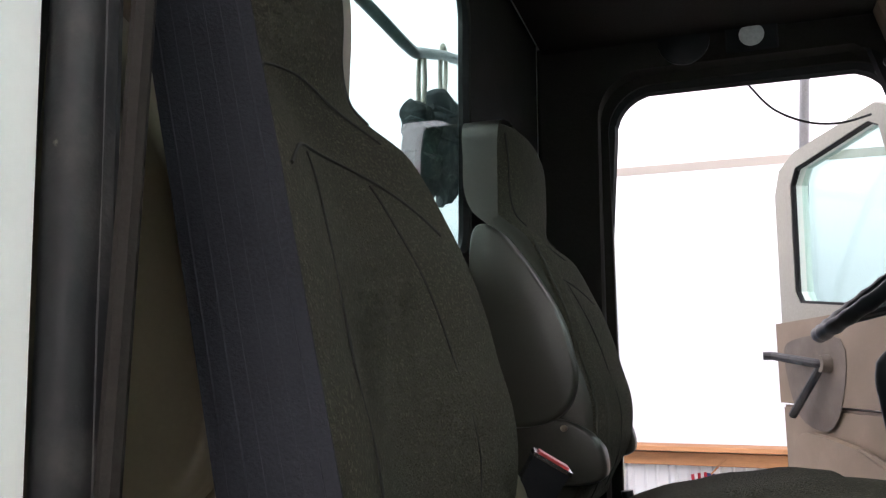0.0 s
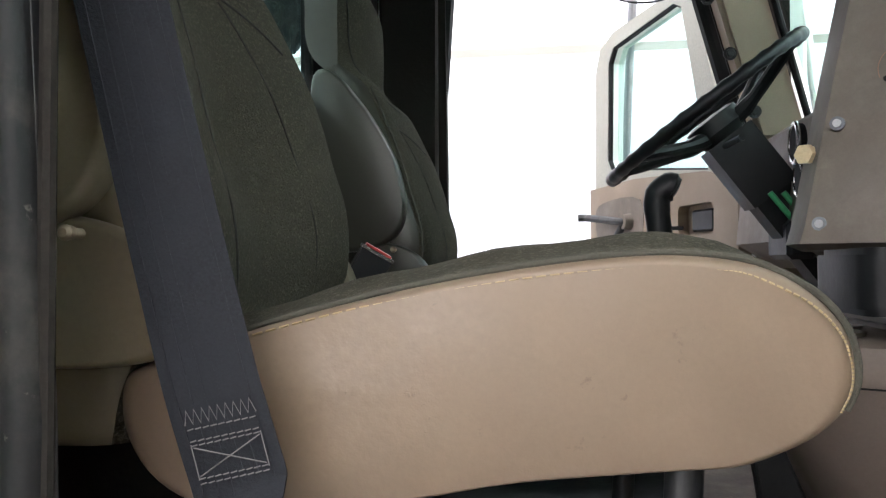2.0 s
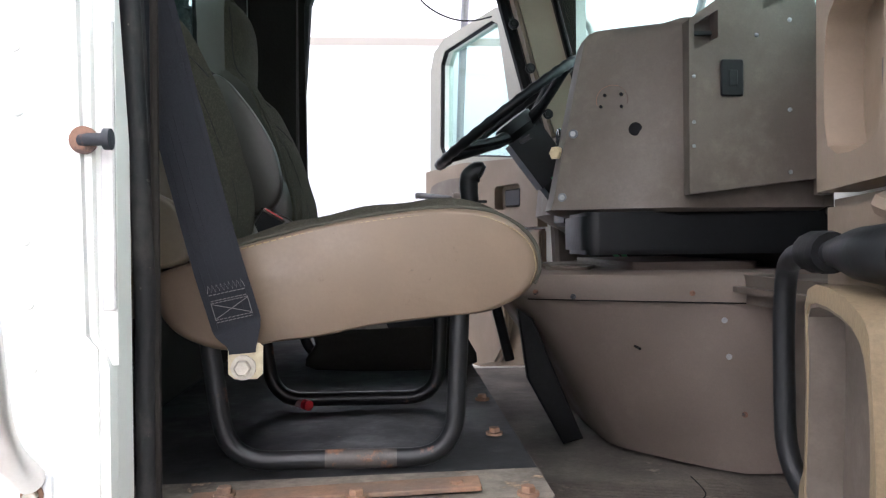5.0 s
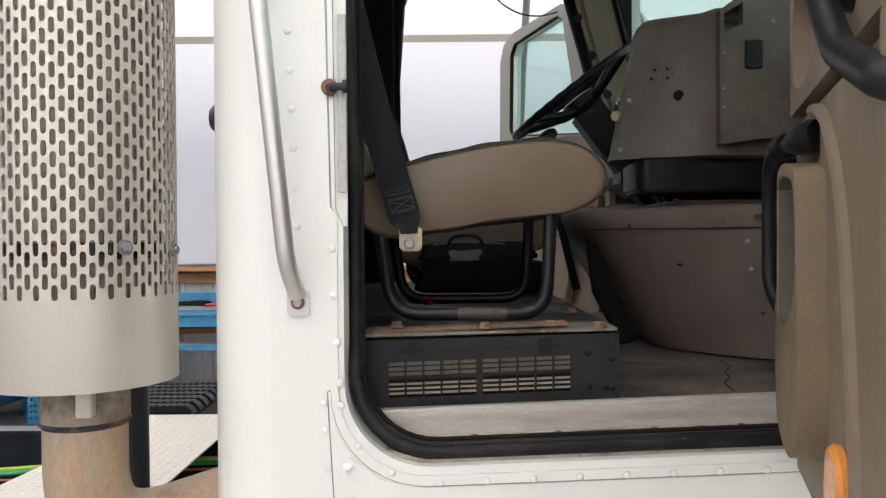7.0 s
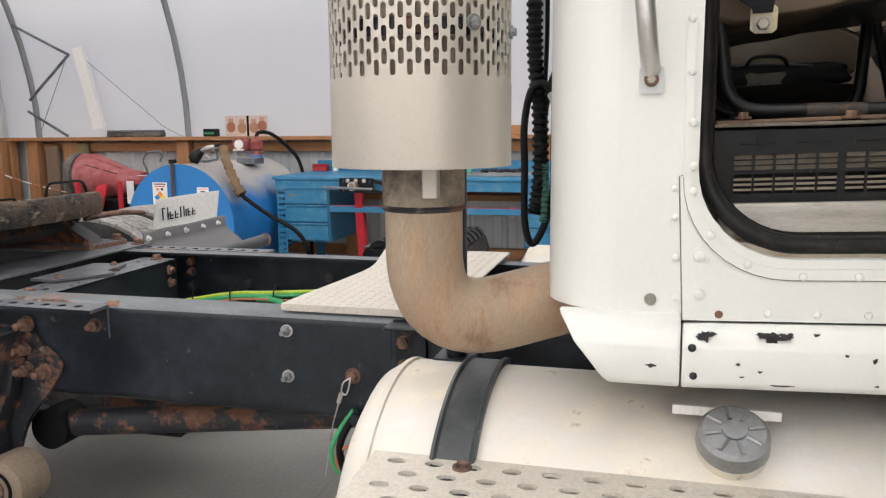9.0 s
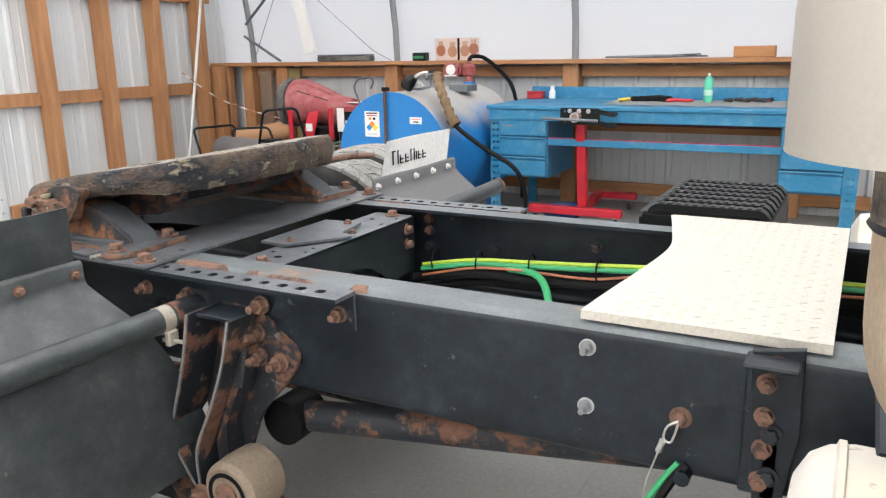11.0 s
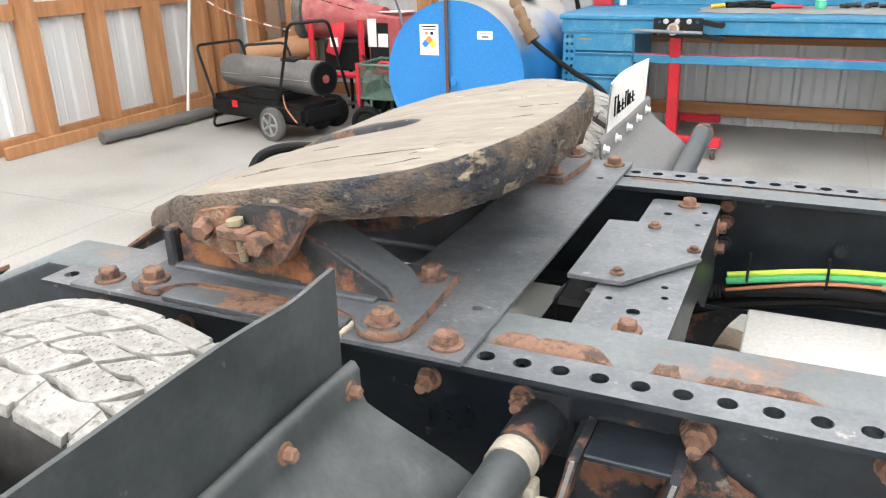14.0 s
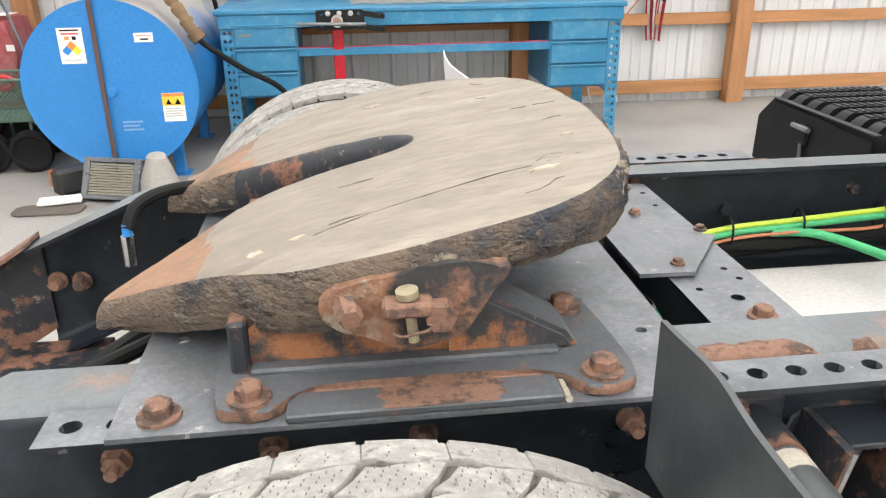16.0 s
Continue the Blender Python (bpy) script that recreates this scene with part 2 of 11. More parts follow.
    b.inputs["Specular IOR Level"].default_value = spec
    b.inputs["Coat Weight"].default_value = coat
    if bump:
        bp = N.new("ShaderNodeBump")
        bp.inputs["Strength"].default_value, bp.inputs["Distance"].default_value = bump, relief
        L.new(h, bp.inputs["Height"])
        L.new(bp.outputs[0], b.inputs["Normal"])
    return m


def glass(name, tint, alpha=0.9):
    """A thin pane: mostly clear, with its gloss."""
    m = bpy.data.materials.new(name)
    m.use_nodes = True
    N, L = m.node_tree.nodes, m.node_tree.links
    N.remove(N["Principled BSDF"])
    t, g, x = N.new("ShaderNodeBsdfTransparent"), N.new("ShaderNodeBsdfGlossy"), N.new("ShaderNodeMixShader")
    w, p, a = N.new("ShaderNodeLayerWeight"), N.new("ShaderNodeMath"), N.new("ShaderNodeMath")
    t.inputs[0].default_value = (*tint, 1)
    g.inputs["Roughness"].default_value = 0.03
    w.inputs["Blend"].default_value = 0.5
    p.operation, a.operation = 'POWER', 'MULTIPLY_ADD'
    p.inputs[1].default_value, a.inputs[1].default_value, a.inputs[2].default_value = 4.0, 0.4, 0.03
    L.new(w.outputs["Facing"], p.inputs[0])
    L.new(p.outputs[0], a.inputs[0])
    L.new(a.outputs[0], x.inputs[0])
    L.new(t.outputs[0], x.inputs[1])
    L.new(g.outputs[0], x.inputs[2])
    L.new(x.outputs[0], N["Material Output"].inputs[0])
    return m


def cover(name, col, through_):
    """A white woven sheet that lets daylight through."""
    m = bpy.data.materials.new(name)
    m.use_nodes = True
    N, L = m.node_tree.nodes, m.node_tree.links
    N.remove(N["Principled BSDF"])
    d, t, x = N.new("ShaderNodeBsdfDiffuse"), N.new("ShaderNodeBsdfTranslucent"), N.new("ShaderNodeMixShader")
    tc, n1, r = N.new("ShaderNodeTexCoord"), N.new("ShaderNodeTexNoise"), N.new("ShaderNodeMix")
    n1.inputs["Scale"].default_value, n1.inputs["Detail"].default_value = 0.6, 5
    L.new(tc.outputs["Object"], n1.inputs["Vector"])
    r.data_type = 'RGBA'
    L.new(n1.outputs["Fac"], r.inputs["Factor"])
    r.inputs[6].default_value, r.inputs[7].default_value = rgb(col, 0.93), rgb(col, 1.04)
    L.new(r.outputs[2], d.inputs[0])
    L.new(r.outputs[2], t.inputs[0])
    x.inputs[0].default_value = through_
    L.new(d.outputs[0], x.inputs[1])
    L.new(t.outputs[0], x.inputs[2])
    L.new(x.outputs[0], N["Material Output"].inputs[0])
    return m


M_CONCRETE = mat("concrete", (0.35, 0.345, 0.325), 0.7, var=0.12, scale=0.8, grain=40, bump=0.08, over=(0.27, 0.262, 0.245), amount=0.38, over_scale=1.1, soft=0.35, over_rough=0.55, third=(0.19, 0.185, 0.17), third_amount=0.13, third_scale=2.2, third_soft=0.3)
M_WHITE = mat("white_paint", (0.79, 0.81, 0.775), 0.40, var=0.012, scale=2, grain=90, bump=0.012, coat=0.08, speck=0.02)
M_CHIP = mat("bare_chip", (0.03, 0.03, 0.032), 0.7)
M_BLACK = mat("black_frame_paint", (0.007, 0.010, 0.0145), 0.34, var=0.3, scale=4, grain=50, bump=0.1, spec=0.34, over=(0.026, 0.034, 0.044), amount=0.42, over_scale=4, soft=0.4, over_rough=0.36, third=(0.12, 0.115, 0.105), third_amount=0.06, third_scale=22, third_soft=0.06)
M_GREY = mat("grey_steel", (0.188, 0.202, 0.220), 0.34, metal=0.45, var=0.32, scale=7, grain=70, bump=0.14, speck=0.2, over=(0.066, 0.076, 0.088), amount=0.38, over_scale=6, soft=0.22, over_rough=0.42, third=(0.30, 0.29, 0.27), third_amount=0.10, third_scale=30, third_soft=0.05)
# grey of the rails' upward faces: wear, rust and sky sheen in one colour
M_RAILTOP = mat("rail_top_sheen", (0.165, 0.186, 0.198), 0.38, metal=0.35, var=0.25, scale=6, grain=60, bump=0.12, over=(0.10, 0.115, 0.123), amount=0.42, over_scale=5, soft=0.35, over_rough=0.5, third=(0.20, 0.115, 0.078), third_amount=0.15, third_scale=5, third_soft=0.12)
M_RUST = mat("rust", (0.21, 0.118, 0.082), 0.85, var=0.45, scale=20, grain=120, bump=0.5, over=(0.08, 0.054, 0.045), amount=0.38, over_scale=34)
M_RUSTY = mat("rusty_black", (0.016, 0.02, 0.027), 0.55, var=0.3, scale=8, grain=80, bump=0.3, over=(0.155, 0.078, 0.05), amount=0.42, over_scale=9, soft=0.05, third=(0.17, 0.145, 0.12), third_amount=0.12, third_scale=26)
M_RUBBER = mat("black_rubber", (0.010, 0.0105, 0.011), 0.55, var=0.3, scale=9, grain=100, bump=0.1, spec=0.14)
M_SEAL = mat("dusty_door_rubber", (0.012, 0.0125, 0.013), 0.45, var=0.3, scale=9, grain=80, bump=0.12, spec=0.22, over=(0.034, 0.032, 0.029), amount=0.28, over_scale=14, soft=0.25, over_rough=0.7, third=(0.12, 0.11, 0.095), third_amount=0.05, third_scale=60)
M_PLASTIC = mat("black_plastic", (0.009, 0.010, 0.011), 0.42, var=0.25, scale=9, grain=120, bump=0.06, spec=0.25)
M_MUF = mat("aluminised_steel", (0.55, 0.515, 0.455), 0.42, speck=0.04, metal=0.55, var=0.07, scale=4, grain=120, bump=0.03)
M_MUFIN = mat("muffler_body", (0.31, 0.265, 0.215), 0.6, metal=0.2, var=0.15, scale=6, grain=80, bump=0.05)
M_PIPE = mat("heat_tinted_pipe", (0.47, 0.40, 0.31), 0.45, metal=0.35, var=0.22, scale=5, grain=90, bump=0.05, stretch=(1.8, 1.8, 0.5), over=(0.35, 0.215, 0.125), amount=0.46, over_scale=4, soft=0.4, third=(0.19, 0.125, 0.09), third_amount=0.1, third_scale=8, third_soft=0.15)
M_TANK = mat("dull_aluminium_tank", (0.72, 0.715, 0.69), 0.4, speck=0.03, metal=0.15, var=0.08, scale=3, grain=90, bump=0.04, over=(0.60, 0.535, 0.40), amount=0.3, over_scale=4, soft=0.4, third=(0.33, 0.31, 0.28), third_amount=0.09, third_scale=16)
M_ALU = mat("bare_aluminium", (0.62, 0.61, 0.59), 0.38, metal=0.8, speck=0.04, var=0.08, scale=6, grain=100, bump=0.06)
M_TREAD = mat("cream_tread_plate", (0.62, 0.59, 0.52), 0.5, metal=0.2, var=0.1, scale=5, grain=90, bump=0.05)
M_WOOD = mat("framing_timber", (0.45, 0.225, 0.10), 0.65, var=0.3, scale=5, grain=40, bump=0.12, stretch=(6, 6, 0.7), over=(0.29, 0.138, 0.06), amount=0.38, over_scale=3, soft=0.35)
M_WOODX = mat("board_timber", (0.45, 0.22, 0.09), 0.65, var=0.22, scale=5, grain=40, bump=0.12, stretch=(0.6, 6, 6), over=(0.27, 0.13, 0.06), amount=0.35, over_scale=3, soft=0.35)
M_PANEL = mat("white_steel_panel", (0.58, 0.60, 0.61), 0.4, var=0.05, scale=1.5, grain=60, bump=0.03, speck=0.03)
M_ROLL = mat("roller_door", (0.70, 0.71, 0.70), 0.45, var=0.05, scale=1.5, grain=60, bump=0.03, speck=0.03)
M_GALV = mat("galvanised_pipe", (0.30, 0.31, 0.32), 0.45, metal=0.6, var=0.12, scale=6)
M_COVER = cover("white_cover", (0.94, 0.935, 0.92), 0.72)
M_SEAM = cover("cover_seam", (0.52, 0.49, 0.44), 0.35)
M_BLUE = mat("blue_bench_paint", (0.03, 0.20, 0.37), 0.4, var=0.12, scale=4, grain=60, bump=0.05, over=(0.12, 0.3, 0.42), amount=0.18, over_scale=6, soft=0.3)
M_TANKBLUE = mat("blue_tank_paint", (0.025, 0.21, 0.56), 0.35, var=0.1, scale=2, grain=50, bump=0.03)
M_RED = mat("red_enamel", (0.42, 0.02, 0.03), 0.4, var=0.15, scale=6, grain=60, bump=0.05)
M_TYRE = mat("dusty_tyre", (0.24, 0.236, 0.226), 0.9, var=0.25, scale=10, grain=120, bump=0.5, over=(0.32, 0.315, 0.30), amount=0.5, over_scale=14, soft=0.3, third=(0.15, 0.147, 0.138), third_amount=0.2, third_scale=38)
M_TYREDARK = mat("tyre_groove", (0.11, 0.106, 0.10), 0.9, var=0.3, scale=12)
M_FLAP = mat("black_flap", (0.030, 0.037, 0.041), 0.32, var=0.25, scale=3, grain=60, bump=0.08, over=(0.078, 0.088, 0.092), amount=0.40, over_scale=4, soft=0.45, over_rough=0.5, third=(0.14, 0.14, 0.135), third_amount=0.05, third_scale=28, third_soft=0.06)
M_GREASE = mat("dried_grease_deck", (0.196, 0.171, 0.142), 0.68, var=0.16, scale=3.0, grain=26, bump=0.14, stretch=(0.55, 1.6, 1.0), over=(0.255, 0.230, 0.196), amount=0.44, over_scale=3.4, soft=0.45, third=(0.115, 0.094, 0.075), third_amount=0.10, third_scale=7, third_soft=0.22, speck=0.14)
M_CRUST = mat("caked_grease_rim", (0.135, 0.100, 0.073), 0.8, var=0.5, scale=12, grain=90, bump=0.9, stretch=(1.0, 1.0, 1.8), over=(0.026, 0.031, 0.042), amount=0.40, over_scale=6, soft=0.12, third=(0.27, 0.225, 0.165), third_amount=0.26, third_scale=12, third_soft=0.06, relief=0.016)
M_TAN = mat("tan_vinyl", (0.160, 0.116, 0.077), 0.40, speck=0.04, var=0.14, scale=4, grain=160, bump=0.12, over=(0.13, 0.096, 0.066), amount=0.3, over_scale=4, soft=0.5, relief=0.002, third=(0.09, 0.066, 0.048), third_amount=0.04, third_scale=26)
M_OLIVE = mat("olive_vinyl", (0.150, 0.130, 0.086), 0.33, var=0.12, scale=4, grain=160, bump=0.10, relief=0.002, spec=0.6, speck=0.06)
# the same olive vinyl darkened: the driver's seat's shade is in this colour
M_OLIVESHADE = mat("shaded_olive_vinyl", (0.036, 0.034, 0.026), 0.32, var=0.12, scale=4, grain=160, bump=0.08, relief=0.002, spec=0.4, speck=0.06)
M_CLOTH = mat("olive_grey_cloth", (0.056, 0.052, 0.038), 0.95, var=0.4, scale=5, grain=420, bump=0.9, relief=0.003, spec=0.1, third=(0.098, 0.092, 0.068), third_amount=0.36, third_scale=300, soft=0.12, over_rough=0.95)
M_DASH = mat("brown_grey_plastic", (0.126, 0.103, 0.084), 0.5, speck=0.06, var=0.22, scale=4, grain=170, bump=0.12, relief=0.002, over=(0.068, 0.056, 0.044), amount=0.38, over_scale=5, soft=0.4, third=(0.135, 0.115, 0.092), third_amount=0.2, third_scale=7, third_soft=0.35)
M_HUMP = mat("pinkish_brown_plastic", (0.168, 0.134, 0.110), 0.5, speck=0.06, var=0.16, scale=4, grain=170, bump=0.12, relief=0.002, over=(0.112, 0.088, 0.070), amount=0.35, over_scale=5, soft=0.4)
M_DOORTRIM = mat("tan_door_trim", (0.215, 0.165, 0.115), 0.5, speck=0.05, var=0.1, scale=3, grain=150, bump=0.08, relief=0.002, over=(0.14, 0.108, 0.077), amount=0.3, over_scale=4, soft=0.5)
M_LINER = mat("dark_headliner", (0.018, 0.016, 0.014), 0.9, var=0.2, scale=4, grain=100, bump=0.2, spec=0.12)
M_MATFLOOR = mat("rubber_floor_mat", (0.175, 0.152, 0.125), 0.75, var=0.3, scale=6, grain=90, bump=0.25, over=(0.07, 0.06, 0.05), amount=0.42, over_scale=5, soft=0.25, third=(0.22, 0.19, 0.15), third_amount=0.12, third_scale=14)
M_BELT = mat("webbing", (0.0175, 0.0188, 0.0228), 0.75, var=0.4, scale=8, grain=500, bump=0.5, relief=0.001, spec=0.12)
M_THREAD = mat("pale_thread", (0.13, 0.125, 0.12), 0.9)
M_GREENGLASS = glass("tinted_glass", (0.73, 0.86, 0.83))
M_GREENLOOM = mat("green_hose", (0.05, 0.36, 0.14), 0.4, var=0.15)
M_YELLOWLOOM = mat("yellow_green_hose", (0.45, 0.60, 0.06), 0.4, var=0.1)
M_ORANGE = mat("orange_wire", (0.42, 0.16, 0.08), 0.5)
M_PALE = mat("pale_label", (0.8, 0.8, 0.78), 0.5, var=0.04)
# for print, and for flat marks that stand in for shade in hollows
M_INKSHADE = mat("dark_print_and_shade", (0.007, 0.007, 0.008), 0.7, spec=0.1)
M_ZINC = mat("yellow_zinc", (0.40, 0.355, 0.24), 0.38, metal=0.5, var=0.1)
M_CHROME = mat("bright_steel", (0.6, 0.6, 0.6), 0.22, metal=1.0, var=0.1)
M_SILL = mat("dirty_cream_sill", (0.46, 0.42, 0.34), 0.55, var=0.15, scale=6, grain=60, bump=0.15, over=(0.22, 0.13, 0.08), amount=0.25, over_scale=9, soft=0.15, third=(0.08, 0.065, 0.05), third_amount=0.12, third_scale=22)
M_FRAMEGREY = mat("cream_grey_frame", (0.26, 0.26, 0.22), 0.45, var=0.08, scale=4, grain=90, bump=0.05)
M_GREYPANEL = mat("pale_grey_panel", (0.5, 0.5, 0.49), 0.6, var=0.06)

# ---- the building: a low timber wall, steel cladding and a hooped white cover ----
X0, X1, YN, YS = -7.1, 12.5, 5.02, -7.0
POSTS = [-6.62 + 1.803 * i for i in range(11)]


def hoop_y(z):
    return -1.0 + 6.02 * math.sqrt(max(0.0, 1 - ((z - 1.2) / 4.3) ** 2))


def hoop_line(n=26, grow=0.0):
    out = []
    for i in range(n + 1):
        t = math.pi * i / n
        out.append((-1.0 + (6.02 + grow) * math.cos(t), 1.2 + (4.3 + grow) * math.sin(t)))
    return out


def build_shell():
    bm = B()
    bm2 = B()
    # unseen sheet outside the closed building, added to bounce daylight
    v = [bm2.verts.new(p) for p in ((-400, -400, -0.25), (400, -400, -0.25), (400, 400, -0.25), (-400, 400, -0.25))]
    bm2.faces.new(v)
    solid("ground", bm2, mat("bounce_ground", (0.24, 0.23, 0.21), 0.9, var=0.2, scale=0.3, grain=8), "unseen pale ground round the workshop, added to bounce light", "ground")
    box(bm, X0 - 0.2, X1 + 0.2, YS - 0.2, YN + 0.2, -0.2, 0.0)
    solid("floor", bm, M_CONCRETE, "pale troweled concrete workshop floor with faint stains", "floor")
    # saw cuts in the slab
    bm = B()
    for x in (-5.2, -1.4, 2.4):
        box(bm, x - 0.004, x + 0.004, YS, YN, 0.0, 0.0012)
    for y in (1.75,):
        box(bm, X0, X1, y - 0.004, y + 0.004, 0.0, 0.0012)
    solid("trim_floor_joint", bm, mat("joint", (0.31, 0.305, 0.287), 0.85), "faint saw-cut joints in the concrete floor", "floor joint")

    # ribbed steel cladding
    def ribbed(length, pitch=0.305, n_minor=2):
        pts, x = [], 0.0
        while x < length:
            pts += [(x, 0.0), (x + 0.018, 0.02), (x + 0.048, 0.02), (x + 0.066, 0.0)]
            for k in range(1, n_minor + 1):
                c = x + 0.066 + (pitch - 0.066) * k / (n_minor + 1)
                pts += [(c - 0.012, 0.0), (c - 0.006, 0.004), (c + 0.006, 0.004), (c + 0.012, 0.0)]
            x += pitch
        return pts

    def cladding(name, pts, to3, z0, z1, label):
        bm = B()
        lo = [bm.verts.new(to3(u, d, z0)) for u, d in pts]
        hi = [bm.verts.new(to3(u, d, z1)) for u, d in pts]
        lo2 = [bm.verts.new(to3(u, d - 0.03, z0)) for u, d in pts]
        hi2 = [bm.verts.new(to3(u, d - 0.03, z1)) for u, d in pts]
        for i in range(len(pts) - 1):
            bm.faces.new((lo[i], lo[i + 1], hi[i + 1], hi[i]))
            bm.faces.new((lo2[i], lo2[i + 1], hi2[i + 1], hi2[i]))
        for a, b in ((lo, lo2), (hi, hi2)):
            for i in range(len(pts) - 1):
                bm.faces.new((a[i], a[i + 1], b[i + 1], b[i]))
        solid(name, bm, M_PANEL, label, "wall", sharp=20)

    lab = "white ribbed steel cladding on timber framing"
    cladding("wall_north", ribbed(X1 - X0), lambda u, d, z: (X0 + u, YN + 0.03 - d, z), 0.0, 1.2, lab)
    cladding("wall_south", ribbed(X1 - X0), lambda u, d, z: (X0 + u, YS - 0.03 + d, z), 0.0, 1.2, lab)
    hl = hoop_line()

    def end_wall(name, x, s, y0, y1, z0, z1):
        cladding(name, ribbed(y1 - y0), lambda u, d, z: (x + s * d, y0 + u, z), z0, z1, lab)

    end_wall("wall_west", X0 + 0.02, 1, 2.2, YN, 0.0, 4.6)
    end_wall("wall_west_south", X0 + 0.02, 1, YS, -1.7, 0.0, 4.6)
    end_wall("wall_west_head", X0 + 0.02, 1, -1.7, 2.2, 3.6, 5.2)
    bm = B()
    box(bm, X1 - 0.02, X1 - 0.015, YS, YN, 0.0, 5.6)
    solid("wall_east", bm, M_COVER, "translucent white cover closing the end of the workshop", "wall")

    # the cover
    for name, grow, m_, ws in (("ceiling_cover", 0.05, M_COVER, None),):
        bm = B()
        xs = [X0 - 0.1 + (X1 - X0 + 0.2) * i / 44 for i in range(45)]
        rows = []
        for x in xs:
            k = min(abs(x - p) for p in POSTS)
            sag = -0.02 * math.sin(min(k / 0.9, 1) * math.pi / 2)
            rows.append([bm.verts.new((x, y, z)) for y, z in hoop_line(40, grow + sag)])
        for a, b in zip(rows, rows[1:]):
            for i in range(len(a) - 1):
                bm.faces.new((a[i], b[i], b[i + 1], a[i + 1]))
        solid(name, bm, m_, "translucent white woven cover stretched over the hoops", "ceiling")
    # welded seams of the cover
    bm = B()
    for z in (3.13,):
        y = hoop_y(z) + 0.025
        box(bm, X0, X1, y - 0.012, y - 0.006, z - 0.03, z + 0.03)
    solid("trim_cover_seam", bm, M_SEAM, "dull lapped seam along the white cover", "cover seam")


build_shell()


def build_frame():
    # posts and boards of the long wall
    for k, x in enumerate(POSTS):
        w = 0.07
        bm = box(B(), x - w, x + w, YN - 0.16, YN - 0.02, 0.0, 1.19, 0.004)
        solid("trim_post", bm, M_WOOD, "rough sawn timber wall post", "post", group="wall posts")
        # hoops stand on the posts
        bm = B()
        tube(bm, [(x, y, z) for y, z in hoop_line(40, -0.03)], 0.03, 10)
        solid("trim_hoop", bm, M_GALV, "galvanised steel hoop carrying the cover", "hoop", group="hoops")
        for z0, z1, d in ((0.08, 0.18, 0.05), (0.62, 0.71, 0.05), (1.08, 1.17, 0.05)):
            if k + 1 < len(POSTS):
                bm = box(B(), x + w + 0.002, POSTS[k + 1] - w - 0.002, YN - 0.02 - d, YN - 0.022, z0, z1, 0.003)
                solid("trim_girt", bm, M_WOODX, "horizontal timber girt between the wall posts", "girt", group="girts")
    bm = box(B(), X0, X1, YN - 0.22, YN + 0.04, 1.19, 1.225, 0.004)
    solid("trim_top_plate", bm, M_WOODX, "weathered timber plate along the top of the low wall", "wall plate")
    # studs of the end wall
    for y in (2.75, 3.37, 3.97, 4.56):
        bm = box(B(), X0 + 0.04, X0 + 0.2, y - 0.045, y + 0.045, 0.0, 4.2, 0.004)
        solid("trim_stud", bm, M_WOOD, "orange-brown timber stud of the end wall", "stud", group="end wall studs")
    for y0, y1 in ((2.30, 2.70), (2.80, 3.32), (3.42, 3.92), (4.02, 4.51), (4.61, 4.8)):
        for z in (0.06, 0.98, 1.9, 2.8):
            bm = box(B(), X0 + 0.04, X0 + 0.09, y0, y1, z - 0.06, z + 0.05, 0.003)
            solid("trim_girt", bm, M_WOOD, "short timber girt between end wall studs", "girt", group="end wall girts")
    bm = box(B(), X0 + 0.2, X0 + 0.235, 2.3, 4.7, 0.0, 0.09, 0.004)
    solid("trim_sill", bm, M_WOOD, "timber sill board at the foot of the end wall", "sill board")
    # corner posts, side by side
    for y in (4.72, 4.86):
        bm = box(B(), X0 + 0.1, X0 + 0.26, y - 0.05, y + 0.05, 0.0, 1.19, 0.005)
        solid("trim_corner_post", bm, M_WOOD, "grey-brown corner post of the low wall", "post", group="corner posts")


build_frame()


def build_roller_door():
    door = thing("door_roller", "white corrugated roller door, closed", "roller door", (X0 + 0.0, 0.2, 0.0), kind="structure")
    x = X0 - 0.06
    n = 46
    me = None
    for i in range(n):
        z = 0.03 + 0.078 * i
        if me is None:
            bm = B()
            pr = [(0.0, 0.0), (0.008, 0.004), (0.024, 0.026), (0.026, 0.04), (0.02, 0.056), (0.004, 0.070), (0.0, 0.076)]
            lo = [bm.verts.new((d, -1.95, h)) for d, h in pr]
            hi = [bm.verts.new((d, 2.02, h)) for d, h in pr]
            for k in range(len(pr) - 1):
                bm.faces.new((lo[k], lo[k + 1], hi[k + 1], hi[k]))
            bm.faces.new(lo)
            bm.faces.new(hi[::-1])
            bm.faces.new((lo[0], hi[0], hi[-1], lo[-1]))
            me = mesh_of("slat", bm, M_ROLL)
        ob = new("slat", me)
        ob.parent = door
        ob.location = (x - door.location.x, 0.0, z)
    for y in (2.245, -1.79):
        bm = box(B(), X0 - 0.08, X0 + 0.06, y - 0.035, y + 0.035, 0, 3.6, 0.004)
        t = part("track", bm, M_PANEL, door, "white steel guide track with bolts")
        for k in range(30):
            part("bolt", rivet(B(), (X0 + 0.06, y - 0.02, 0.06 + k * 0.115), (1, 0, 0), 0.009, 0.006), M_GALV, t)


build_roller_door()

# ---- truck chassis ----
RO, RT, RB = 0.432, 0.853, 0.592   # rail outer face, top, bottom


